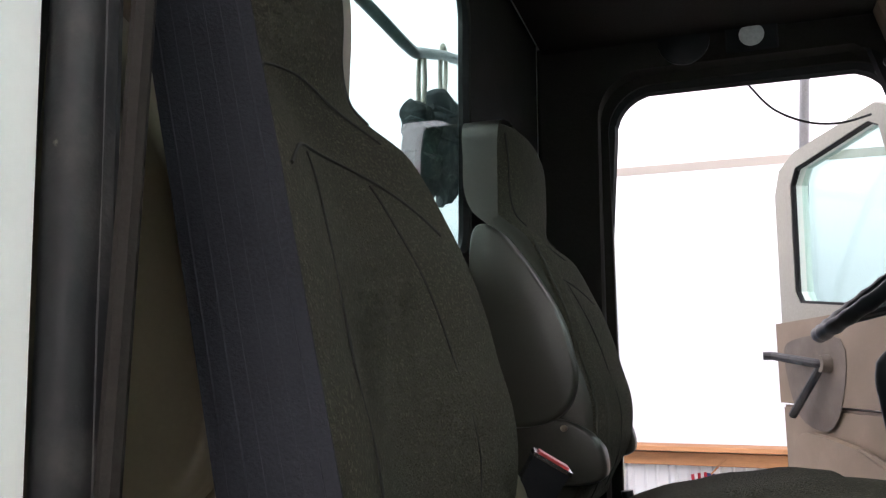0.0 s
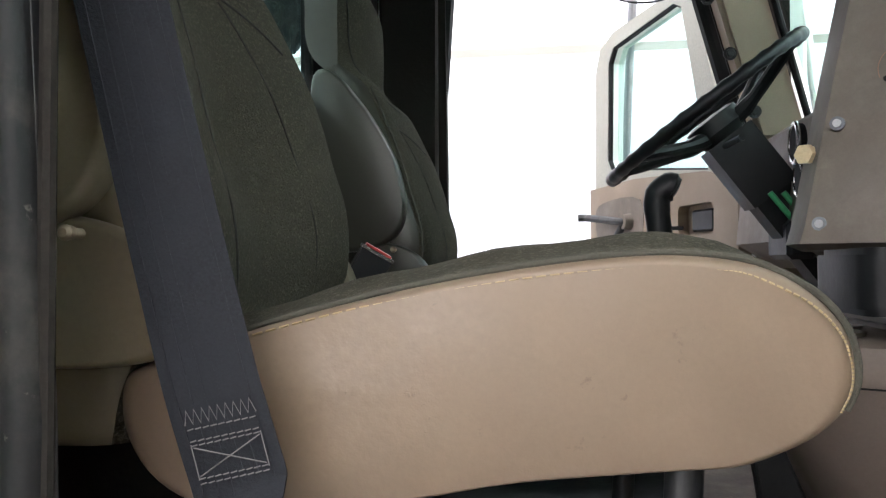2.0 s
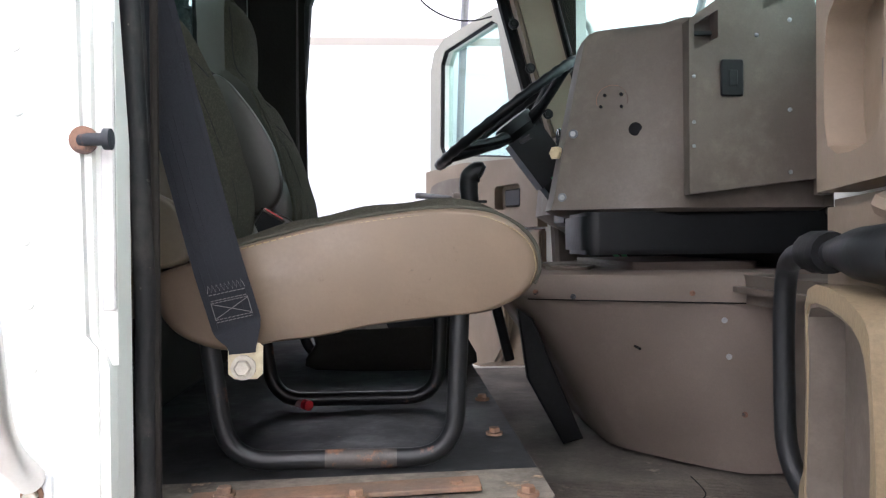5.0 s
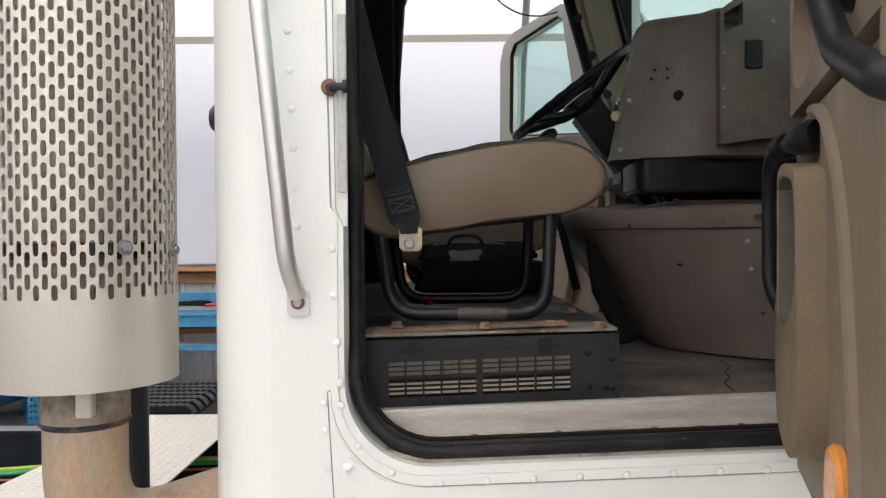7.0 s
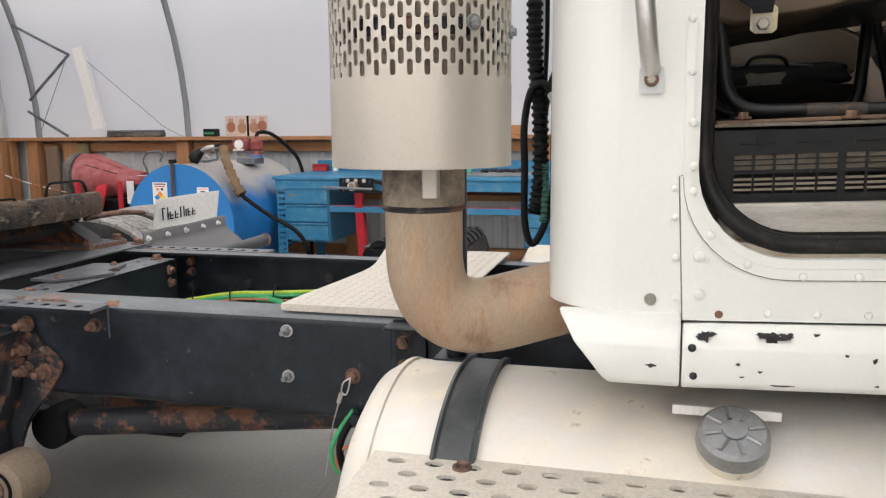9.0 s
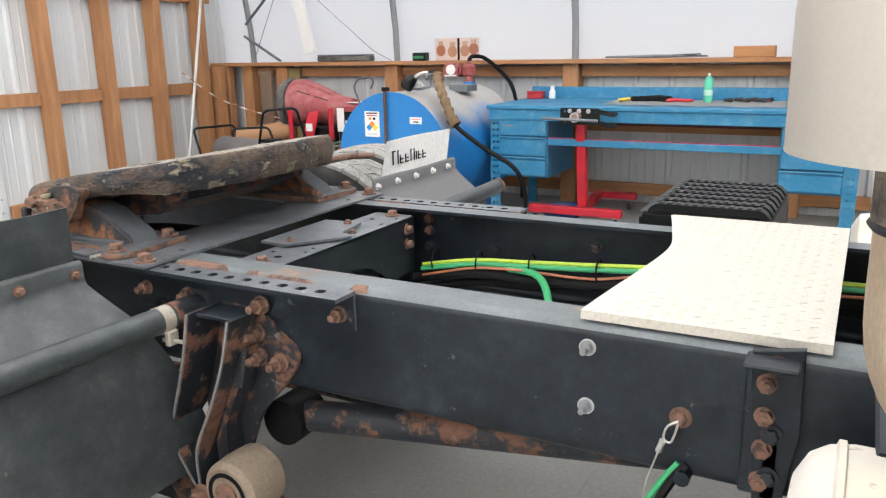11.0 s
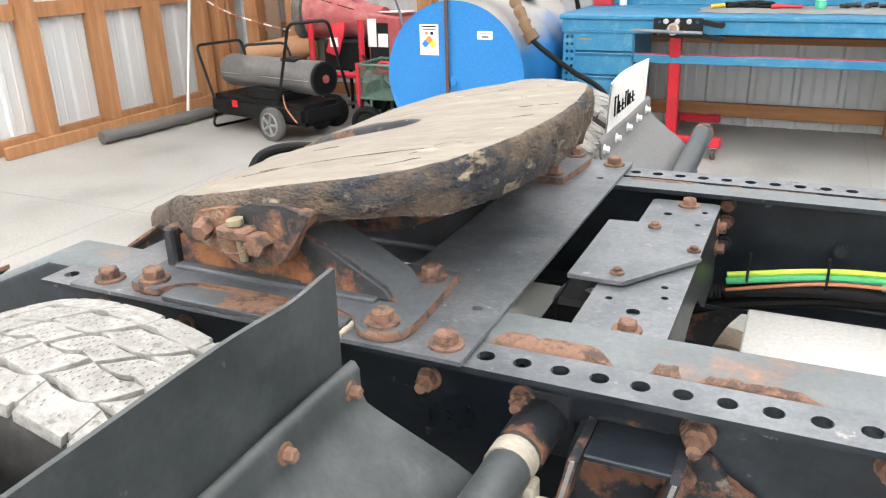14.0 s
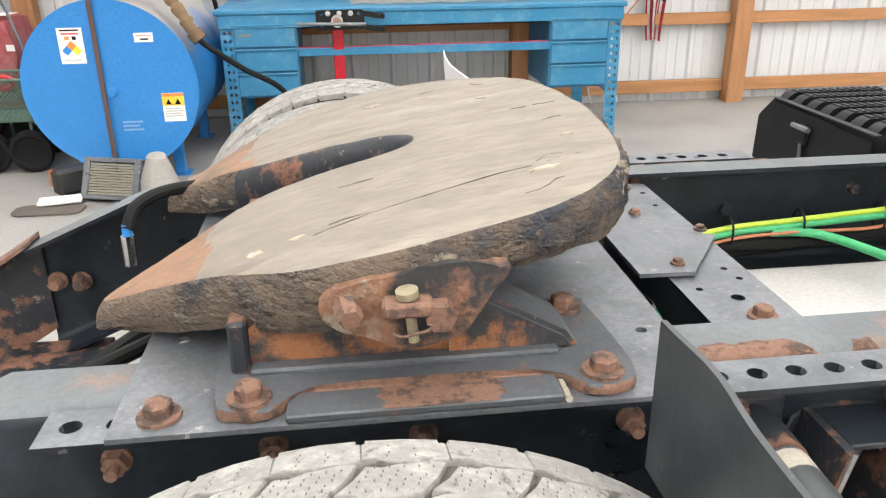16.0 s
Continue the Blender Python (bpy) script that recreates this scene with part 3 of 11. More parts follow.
def rail_mesh(s):
    """A C-section rail with rounded corners, dropping at its tail."""
    bm = B()
    t, f, r = 0.009, 0.09, 0.026
    prof = [(RO - f, RT)]
    prof += [(RO - r + r * math.sin(a), RT - r + r * math.cos(a)) for a in [radians(15 * i) for i in range(7)]]
    prof += [(RO - r + r * math.cos(a), RB + r - r * math.sin(a)) for a in [radians(15 * i) for i in range(7)]]
    prof += [(RO - f, RB), (RO - f, RB + t)]
    q = r - t
    prof += [(RO - r + q * math.sin(a), RB + r - q * math.cos(a)) for a in [radians(15 * i) for i in range(7)]]
    prof += [(RO - r + q * math.cos(a), RT - r + q * math.sin(a)) for a in [radians(15 * i) for i in range(7)]]
    prof += [(RO - f, RT - t)]
    rows = []
    for x, dz in ((-3.25, -0.105), (-3.0, 0), (-2.2, 0), (-1.2, 0), (0.4, 0), (2.6, 0)):
        rows.append([bm.verts.new((x, s * y, z + dz)) for y, z in prof])
    n = len(prof)
    for a, b in zip(rows, rows[1:]):
        for j in range(n):
            bm.faces.new((a[j], a[(j + 1) % n], b[(j + 1) % n], b[j]))
    bm.faces.new(rows[0])
    bm.faces.new(rows[-1][::-1])
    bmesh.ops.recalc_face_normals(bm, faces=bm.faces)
    # faces that look up take the lighter grey, sky sheen included
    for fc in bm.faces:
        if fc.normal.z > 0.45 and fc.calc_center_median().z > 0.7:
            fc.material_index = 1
    return bm


def stud_bolt(bm, p, s, r=0.013, long=0.035):
    """A nut on a threaded end, on the rail's web."""
    p = Vector(p)
    d = Vector((0, s, 0))
    cyl(bm, p, p + d * 0.005, r * 1.4, 14)
    cyl(bm, p + d * 0.005, p + d * (0.005 + r * 1.1), r * 1.15, 6)
    cyl(bm, p + d * 0.01, p + d * long, r * 0.62, 10)


def build_frame():
    fr = thing("ladder_chassis", "black ladder chassis with rusty bolts and flanges greyed on top", "truck frame", (-1.5, 0, RB))
    for s in (-1, 1):
        part("rail", rail_mesh(s), [M_BLACK, M_RAILTOP], fr, "black steel channel, its top grey with wear, rust and painted sky sheen", sharp=50)
        # slotted mounting angle bolted to the web
        bm = B()
        y0, y1 = sorted((s * 0.436, s * 0.506))
        holes = [ring(-2.893 + 0.05 * k, s * 0.470, 0.0125, 12) for k in list(range(2)) + list(range(15, 25))]
        sheet(bm, [(-2.925, y0), (-1.63, y0), (-1.63, y1), (-2.925, y1)], holes, 'z', 0.841, 0.850)
        a, b = sorted((s * 0.4345, s * 0.443))
        box(bm, -2.925, -1.63, a, b, 0.762, 0.842)
        # dark upright leg put in as colour: only the top mirrors the sky
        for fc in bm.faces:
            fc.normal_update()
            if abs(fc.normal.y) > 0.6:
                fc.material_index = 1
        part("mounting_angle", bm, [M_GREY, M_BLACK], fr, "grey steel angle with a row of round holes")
        # flaking rust along the shoulder of the rail
        for x0, x1, w in ((-2.155, -1.985, 0.030), (-1.94, -1.90, 0.02), (-1.885, -1.74, 0.014), (-1.655, -1.605, 0.024)):
            bm, rows = B(), []
            n = max(4, int((x1 - x0) / 0.008))
            for i in range(n + 1):
                x = x0 + (x1 - x0) * i / n
                wide = w * max(0.06, min(1, 9 * i / n, 6 * (n - i) / n)) * (1 + 0.4 * noise.noise(Vector((x * 60, s, 3))))
                row = []
                for k in range(6):
                    a = radians(52) - wide / 0.026 * k / 5
                    up = 0.0005 if k in (0, 5) or i in (0, n) else 0.002 + 0.0016 * noise.noise(Vector((x * 90, k * 0.7, s)))
                    if a > 0:
                        y, z = RO - 0.026 + (0.026 + up) * math.sin(a), RT - 0.026 + (0.026 + up) * math.cos(a)
                    else:
                        y, z = RO - 0.026 + a * 0.026, RT + up
                    row.append(bm.verts.new((x, s * y, z)))
                rows.append(row)
            for a, b in zip(rows, rows[1:]):
                for k in range(5):
                    bm.faces.new((a[k], a[k + 1], b[k + 1], b[k]))
            bmesh.ops.recalc_face_normals(bm, faces=bm.faces)
            if sum(fc.normal.z for fc in bm.faces) < 0:
                bmesh.ops.reverse_faces(bm, faces=bm.faces)
            part("rust_scale", bm, M_RUST, fr, "flaking rust scale")
        # bolts
        spots = [(-2.86, 0.785), (-2.239, 0.782), (-2.1, 0.783), (-1.878, 0.790), (-1.666, 0.796), (-2.5, 0.784), (-2.68, 0.784)]
        for x, z in spots:
            bm = B()
            stud_bolt(bm, (x, s * 0.443, z), s)
            part("bolt", bm, M_RUST, fr, "rusty nut and thread")
        for x, z in ((-1.131, 0.809), (-1.131, 0.695)):
            bm = B()
            stud_bolt(bm, (x, s * 0.432, z), s, 0.0095, 0.032)
            part("bolt", bm, M_GALV, fr, "dull grey nut and thread")
            bm = B()
            cyl(bm, (x, s * 0.4315, z), (x, s * 0.4365, z), 0.0155, 16)
            part("washer", bm, M_GREYPANEL, fr, "pale round washer")
        # bracket plate under the tread plate
        bm = B()
        a, b = sorted((s * 0.433, s * 0.445))
        box(bm, -0.862, -0.80, a, b, 0.60, 0.842, 0.004)
        a, b = sorted((s * 0.433, s * 0.50))
        box(bm, -0.862, -0.78, a, b, 0.842, 0.850, 0.003)
        part("tank_bracket", bm, M_BLACK, fr)
        for z in (0.803, 0.746, 0.688, 0.63):
            bm = B()
            stud_bolt(bm, (-0.828, s * 0.445, z), s, 0.012, 0.022)
            part("bolt", bm, M_RUST, fr)
        for x, z in ((-1.93, 0.81), (-1.93, 0.77), (-1.93, 0.72), (-1.70, 0.735), (-1.38, 0.77), (-0.9, 0.72)):
            bm = B()
            stud_bolt(bm, (x, s * 0.4225, z), -s, 0.012, 0.018)
            part("bolt", bm, M_RUSTY, fr)
    # formed crossmember with its holed top
    bm = B()
    x0, x1, y = -2.075, -1.938, 0.335
    top = rrect(x0, x1, -y, y, 0.012, 3)
    holes = [ring(-2.0, -0.236, 0.011), ring(-1.965, -0.17, 0.006), ring(-2.045, -0.2, 0.006), ring(-1.972, -0.13, 0.006), ring(-1.965, 0.19, 0.006), ring(-2.03, 0.24, 0.009), ring(-1.962, 0.27, 0.006)]
    sheet(bm, top, holes, 'z', 0.826, 0.834)
    for xa, xb, hole in ((x1 - 0.008, x1, True), (x0, x0 + 0.008, False)):
        side = [(-y, 0.83), (-y, 0.66)] + [(-0.2 + 0.4 * i / 12, 0.66 + 0.085 * math.sin(math.pi * i / 12)) for i in range(13)] + [(y, 0.66), (y, 0.83)]
        prism(bm, side, 'x', xa, xb)
    for s in (-1, 1):
        box(bm, x0 + 0.01, x1 - 0.01, *sorted((s * 0.322, s * 0.335)), 0.62, 0.826)
    # sides blackened in colour, since they mirror none of the bright sky
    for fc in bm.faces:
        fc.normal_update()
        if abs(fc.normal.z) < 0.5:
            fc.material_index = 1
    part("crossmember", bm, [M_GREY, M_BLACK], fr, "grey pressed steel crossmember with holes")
    bm = B()
    sheet(bm, [(-2.125, -0.155), (-2.035, -0.158), (-1.932, -0.01), (-1.985, 0.02), (-2.005, 0.145), (-2.125, 0.135)], [], 'z', 0.838, 0.845)
    part("cover_plate", bm, M_GREY, fr, "grey steel cover plate with a cut corner")
    for x, y, m_ in ((-1.995, -0.301, M_RUST), (-1.998, 0.306, M_RUST), (-1.949, 0.018, M_RUST), (-2.05, -0.125, M_RUST), (-2.035, 0.12, M_RUST)):
        bm = bolt(B(), (x, y, 0.834 if abs(y) > 0.2 else 0.845), (0, 0, 1), 0.0145 if abs(y) > 0.2 else 0.008, 0.013 if abs(y) > 0.2 else 0.006)
        part("bolt", bm, m_, fr)
    for z in (0.80, 0.755):
        bm = bolt(B(), (-1.937, 0.29, z), (1, 0, 0), 0.012, 0.014)
        part("bolt", bm, M_RUST, fr)
    # brown tail of each rail, with holes in its web
    for s in (-1, 1):
        zt = lambda x: 0.768 + 0.62 * (x + 3.24) - 0.01
        out = [(-3.24, zt(-3.24) - 0.22), (-3.24, zt(-3.24)), (-3.95, zt(-3.95)), (-3.95, zt(-3.95) - 0.21)]
        holes = [ring(x, zt(x) - d, r, 16) for x, d, r in ((-3.42, 0.055, 0.026), (-3.455, 0.05, 0.008), (-3.39, 0.10, 0.008), (-3.63, 0.055, 0.024), (-3.60, 0.10, 0.01), (-3.665, 0.09, 0.008), (-3.8, 0.06, 0.02))]
        part("tail_web", sheet(B(), out, holes, 'y', *sorted((s * 0.418, s * 0.410))), M_RUSTY, fr, "rusty tail web with round holes")
        a, b = sorted((s * 0.418, s * 0.34))
        fl = part("tail_flange", prism(B(), [(-3.24, zt(-3.24)), (-3.24, zt(-3.24) + 0.009), (-3.95, zt(-3.95) + 0.009), (-3.95, zt(-3.95))], 'y', a, b), M_RUST, fr, "brown rusted tail flange")
        # flange holes are dark discs that carry their shade
        for x in (-3.36, -3.48, -3.6):
            part("hole", cyl(B(), (x, s * 0.375, zt(x) + 0.0092), (x, s * 0.375, zt(x) + 0.0105), 0.008, 12), M_INKSHADE, fl)
        for x, z in ((-3.216, 0.655), (-3.166, 0.652)):
            part("bolt", bolt(B(), (x, s * 0.405, z), (0, -s, 0), 0.014, 0.03), M_RUST, fr)
    for x, z0 in ((-0.45, 0.62),):
        bm = box(B(), x - 0.07, x + 0.07, -RO + 0.012, RO - 0.012, z0, z0 + 0.13, 0.01)
        part("crossmember", bm, M_BLACK, fr)
    part("crossmember", box(B(), -3.34, -3.12, -0.40, 0.40, 0.50, 0.512, 0.002), M_RUSTY, fr, "rusty brown floor plate between the tails")
    for y in (-0.25, -0.17, 0.05, 0.14):
        part("bolt", bolt(B(), (-3.2, y, 0.512), (0, 0, 1), 0.014, 0.014), M_RUSTY, fr)
    return fr


build_frame()


M_EDGE = mat("bare_edge", (0.27, 0.27, 0.27), 0.5, metal=0.3, var=0.3, scale=25)


def suspension_hanger(s):
    """The cast hanger on the rail with its two ribs and bush."""
    h = thing("suspension_hanger", "rusty cast suspension hanger bolted to the rail", "suspension hanger", (-1.9, s * 0.5, 0.33), group="suspension hangers")
    back = [(-2.02, 0.765), (-1.92, 0.778), (-1.855, 0.755), (-1.832, 0.722), (-1.805, 0.712), (-1.783, 0.685), (-1.79, 0.655), (-1.83, 0.60), (-1.90, 0.52), (-1.945, 0.42), (-1.98, 0.33), (-2.04, 0.33), (-2.08, 0.46), (-2.05, 0.6)]
    part("back_plate", prism(B(), smooth_loop(back, 3), 'y', *sorted((s * 0.433, s * 0.447)), 0.003), M_RUSTY, h)
    ribs = ([(-2.002, 0.778), (-2.03, 0.66), (-2.07, 0.54), (-2.092, 0.47), (-2.072, 0.42), (-2.02, 0.34)], [(-1.884, 0.778), (-1.91, 0.68), (-1.955, 0.57), (-2.005, 0.47), (-2.017, 0.42), (-2.012, 0.325)])
    for line in ribs:
        c = curve_pts([(x, 0, z) for x, z in line], 4)
        lo = [(p.x - 0.006, p.z) for p in c]
        hi = [(p.x + 0.006, p.z) for p in c][::-1]
        rib = part("rib", prism(B(), lo + hi, 'y', *sorted((s * 0.447, s * 0.548))), M_RUSTY, h)
        lo = [(p.x - 0.0028, p.z) for p in c]
        hi = [(p.x + 0.0028, p.z) for p in c][::-1]
        part("worn_edge", prism(B(), lo + hi, 'y', *sorted((s * 0.548, s * 0.5505))), M_EDGE, rib, "bare bright edge of the rib")
    part("top_web", box(B(), -1.995, -1.885, *sorted((s * 0.447, s * 0.53)), 0.768, 0.777, 0.002), M_BLACK, h)
    part("side_web", prism(B(), [(-1.90, 0.70), (-1.885, 0.70), (-1.91, 0.60), (-1.97, 0.50), (-1.96, 0.36), (-2.0, 0.35), (-2.005, 0.45), (-1.95, 0.57)], 'y', *sorted((s * 0.447, s * 0.50)), 0.006), M_RUSTY, h)
    yb = min(s * 0.452, s * 0.575)
    bm = lathe(B(), [(0.03, 0), (0.062, 0.0), (0.074, 0.012), (0.077, 0.06), (0.074, 0.111), (0.062, 0.123), (0.05, 0.123), (0.048, 0.118), (0.03, 0.118)], (-1.905, yb, 0.375), 'y', 36)
    bush = part("bush", bm, mat("dusty_bush", (0.24, 0.19, 0.14), 0.85, var=0.25, scale=12, bump=0.2), h, "dusty round rubber bush")
    part("bush_ring", lathe(B(), [(0.044, -0.002), (0.054, -0.002), (0.054, 0.125), (0.044, 0.125)], (-1.905, yb, 0.375), 'y', 28, closed=True), M_INKSHADE, bush)
    part("bush_core", lathe(B(), [(0.0, -0.006), (0.03, -0.006), (0.03, 0.13), (0.0, 0.13)], (-1.905, yb, 0.375), 'y', 20), M_RUST, bush)
    part("bolt", bolt(B(), (-2.005, s * 0.55, 0.325), (0, s, 0), 0.026, 0.022), M_RUST, h)
    part("foot", box(B(), -2.05, -1.90, *sorted((s * 0.447, s * 0.545)), 0.305, 0.345, 0.01), M_RUSTY, h)
    for x, z in ((-1.872, 0.79), (-1.89, 0.722), (-1.886, 0.665), (-1.828, 0.662)):
        bm = B()
        stud_bolt(bm, (x, s * 0.45, z), s, 0.0155, 0.045)
        part("bolt", bm, M_RUST, h)
    return h


suspension_hanger(-1)
suspension_hanger(1)


def brake_chamber(s):
    """A round brake can on its side, clamped round the middle."""
    c = thing("brake_chamber", "pale grey brake can with a rusty clamp ring behind the hanger", "brake chamber", (-2.1, s * 0.50, 0.40), group="brake chambers")
    can = part("can", lathe(B(), [(0.0, 0.0), (0.025, 0.0), (0.048, 0.005), (0.063, 0.018), (0.07, 0.04), (0.072, 0.075), (0.07, 0.10), (0.06, 0.125), (0.04, 0.135), (0.0, 0.136)], (BRAKE[0], s * BRAKE[1], BRAKE[2]), 'x', 36), mat("dusty_grey_can", (0.36, 0.345, 0.31), 0.6, var=0.2, scale=8, grain=60, bump=0.1, over=(0.17, 0.12, 0.09), amount=0.3, over_scale=7, soft=0.25), c)
    part("clamp_ring", lathe(B(), [(0.071, 0.068), (0.079, 0.071), (0.082, 0.08), (0.082, 0.108), (0.079, 0.117), (0.068, 0.12)], (BRAKE[0], s * BRAKE[1], BRAKE[2]), 'x', 36, closed=True), M_RUST, can, "rusty clamp ring")
    part("push_rod", cyl(B(), (BRAKE[0] + 0.13, s * BRAKE[1], BRAKE[2]), (BRAKE[0] + 0.16, s * BRAKE[1], BRAKE[2]), 0.01, 12), M_RUST, can)
    part("stud", bolt(B(), (BRAKE[0] + 0.002, s * BRAKE[1], BRAKE[2] + 0.04), (-1, 0, 0), 0.008, 0.02), M_RUST, can)


BRAKE = (-2.245, 0.495, 0.535)
brake_chamber(-1)
brake_chamber(1)


def air_spring(s):
    a = thing("air_spring", "grey rubber air spring on a rusty pedestal", "air spring", (-2.2, s * 0.52, 0.2), group="air springs")
    bm = lathe(B(), [(0.0, 0.0), (0.10, 0.0), (0.125, 0.03), (0.135, 0.09), (0.125, 0.16), (0.10, 0.20), (0.0, 0.2)], (-2.17, s * 0.36, 0.40), 'z', 32)
    part("bellows", bm, M_GREYPANEL, a, "dusty grey rubber bellows")
    part("pedestal", lathe(B(), [(0.0, 0), (0.09, 0), (0.11, 0.06), (0.10, 0.2), (0.0, 0.2)], (-2.17, s * 0.36, 0.2), 'z', 28), M_RUSTY, a)
    part("arm", box(B(), -2.75, -1.95, *sorted((s * 0.32, s * 0.4)), 0.15, 0.23, 0.015), M_RUSTY, a, "rusty trailing arm under the spring")


air_spring(-1)
air_spring(1)

# driveshaft, axle and the box between the rails
ax = thing("drive_axle", "dusty drive axle with round housing under the frame", "axle", (-2.575, 0, 0.47))
part("tube", tube(B(), [(-2.575, -0.6, 0.475), (-2.575, -0.2, 0.475), (-2.575, 0.2, 0.475), (-2.575, 0.6, 0.475)], [0.06, 0.075, 0.075, 0.06], 18), M_RUSTY, ax)
part("housing", lathe(B(), [(0.0, -0.16), (0.13, -0.13), (0.19, -0.03), (0.19, 0.03), (0.13, 0.13), (0.0, 0.16)], (-2.575, 0.05, 0.475), 'x', 28), M_RUSTY, ax)
ds = thing("driveshaft", "rusty brown tubular driveshaft", "driveshaft", (-1.5, 0.05, 0.5))
part("shaft", cyl(B(), (-2.38, 0.03, 0.49), (-0.3, 0.03, 0.55), 0.052, 20), M_RUSTY, ds)
part("joint", lathe(B(), [(0.0, -0.1), (0.06, -0.1), (0.075, -0.04), (0.06, 0.04), (0.055, 0.1), (0.0, 0.1)], (-2.3, 0.03, 0.493), 'x', 16), M_RUSTY, ds)
st = thing("shock_link", "long rusty torque rod below the rail", "torque rod", (-1.6, -0.2, 0.5))
part("rod", cyl(B(), (-1.88, -0.33, 0.47), (-0.95, -0.25, 0.55), 0.038, 16), M_RUSTY, st)
part("eye", lathe(B(), [(0.0, -0.05), (0.058, -0.05), (0.058, 0.05), (0.0, 0.05)], (-1.9, -0.33, 0.465), 'y', 20), M_RUBBER, st)

# pale board lying across the lower frame
pb = thing("steel_catwalk", "pale grey flat panel lying on the lower frame flanges", "panel", (-1.2, 0.1, 0.592))
part("board", box(B(), -1.86, -1.0, -0.33, 0.06, 0.6015, 0.612, 0.003), M_GREYPANEL, pb)
part("board", box(B(), -1.86, -1.0, 0.064, 0.33, 0.6015, 0.6125, 0.003), M_GREYPANEL, pb)


# ---- air and light lines along the far rail ----
def lines():
    th = thing("cable_loom", "green, yellow and brown lines tied to a black corrugated loom", "cable loom", (-1.5, 0.35, 0.68))
    base = [(-1.99, 0.34, 0.64), (-1.91, 0.345, 0.668), (-1.73, 0.345, 0.705), (-1.57, 0.345, 0.712), (-1.37, 0.345, 0.722), (-1.19, 0.345, 0.74), (-0.9, 0.345, 0.75), (-0.6, 0.345, 0.75)]

    def off(dy, dz, wob=0.004, f=7, pts=base, start=0):
        return curve_pts([(x, y + dy + wob * math.sin(f * x), z + dz + wob * math.cos(f * x * 1.3)) for x, y, z in pts[start:]], 6)
    part("hose", tube(B(), off(-0.006, 0.012, start=1), 0.0065, 10), M_YELLOWLOOM, th, "yellow-green air hose")
    part("hose", tube(B(), off(-0.014, 0.001, start=1), 0.0075, 10), M_GREENLOOM, th, "bright green air hose")
    part("wire", tube(B(), off(-0.02, -0.014, 0.007, 9, start=1), 0.004, 8), M_ORANGE, th, "brown-orange wire")
    loom = off(0.0, -0.035, 0.006, 5)
    n = len(loom)
    dense = curve_pts(loom, 5)
    part("sleeve", tube(B(), dense, [0.016 + 0.0015 * (k % 2) for k in range(len(dense))], 10), M_RUBBER, th, "black corrugated sleeve")
    part("hose", tube(B(), off(0.02, -0.06, 0.008, 4), 0.013, 10), M_RUBBER, th)
    br = curve_pts([(-1.62, 0.335, 0.70), (-1.53, 0.31, 0.702), (-1.46, 0.22, 0.695), (-1.40, 0.08, 0.685), (-1.375, -0.05, 0.66), (-1.37, -0.12, 0.62), (-1.37, -0.15, 0.55)], 7)
    part("hose", tube(B(), br, 0.0105, 12), M_GREENLOOM, th, "thick bright green hose branching down")
    for x in (-1.87, -1.72, -1.55, -1.35, -1.17):
        z = 0.70 + 0.05 * (x + 1.72)
        part("cable_tie", tube(B(), [(x, 0.345 + 0.026 * math.cos(a), z + 0.004 + 0.036 * math.sin(a)) for a in [math.pi * 2 * k / 12 for k in range(12)]], 0.0028, 5, closed=True), M_PLASTIC, th)
    # tangle under the crossplate
    tg = thing("air_valve", "black air valve with green lines beneath the cover plate", "air valve", (-2.15, 0.05, 0.72))
    part("body", box(B(), -2.16, -2.08, -0.12, 0.0, 0.70, 0.78, 0.01), M_PLASTIC, tg)
    part("fitting", cyl(B(), (-2.12, 0.06, 0.76), (-2.12, 0.06, 0.825), 0.013, 12), M_ALU, tg, "bright brass fitting")
    part("fitting", cyl(B(), (-2.11, -0.06, 0.77), (-2.06, -0.13, 0.74), 0.016, 10), M_GREYPANEL, tg)
    part("hose", tube(B(), curve_pts([(-2.2, 0.16, 0.70), (-2.13, 0.13, 0.78), (-2.08, 0.17, 0.79), (-2.03, 0.2, 0.70)], 6), 0.0075, 8), M_GREENLOOM, tg)
    part("hose", tube(B(), curve_pts([(-2.1, -0.2, 0.62), (-2.08, -0.17, 0.73), (-2.07, -0.1, 0.76)], 6), 0.008, 8), M_GREENLOOM, tg)
    part("tray", box(B(), -2.22, -2.07, -0.2, 0.2, 0.66, 0.675, 0.004), M_PLASTIC, tg)
    # brake lines behind the deck
    bl = thing("brake_line", "black rubber brake lines with a blue fitting", "brake line", (-2.95, 0, 0.8))
    part("hose", tube(B(), curve_pts([(-3.3, -0.30, 0.66), (-3.05, -0.22, 0.72), (-2.93, -0.1, 0.76), (-2.8, 0.05, 0.78), (-2.7, 0.2, 0.75)], 7), 0.013, 10), M_RUBBER, bl)
    part("hose", tube(B(), curve_pts([(-3.3, -0.34, 0.67), (-3.02, -0.24, 0.755), (-2.88, -0.17, 0.79), (-2.8, -0.1, 0.8)], 7), 0.013, 10), M_RUBBER, bl)
    part("hose", tube(B(), curve_pts([(-2.97, 0.12, 0.865), (-2.955, 0.15, 0.90), (-2.9, 0.20, 0.912), (-2.8, 0.28, 0.89), (-2.7, 0.31, 0.84)], 7), 0.012, 10), M_RUBBER, bl)
    part("fitting", cyl(B(), (-2.972, 0.115, 0.80), (-2.972, 0.12, 0.855), 0.012, 10), M_CHROME, bl)
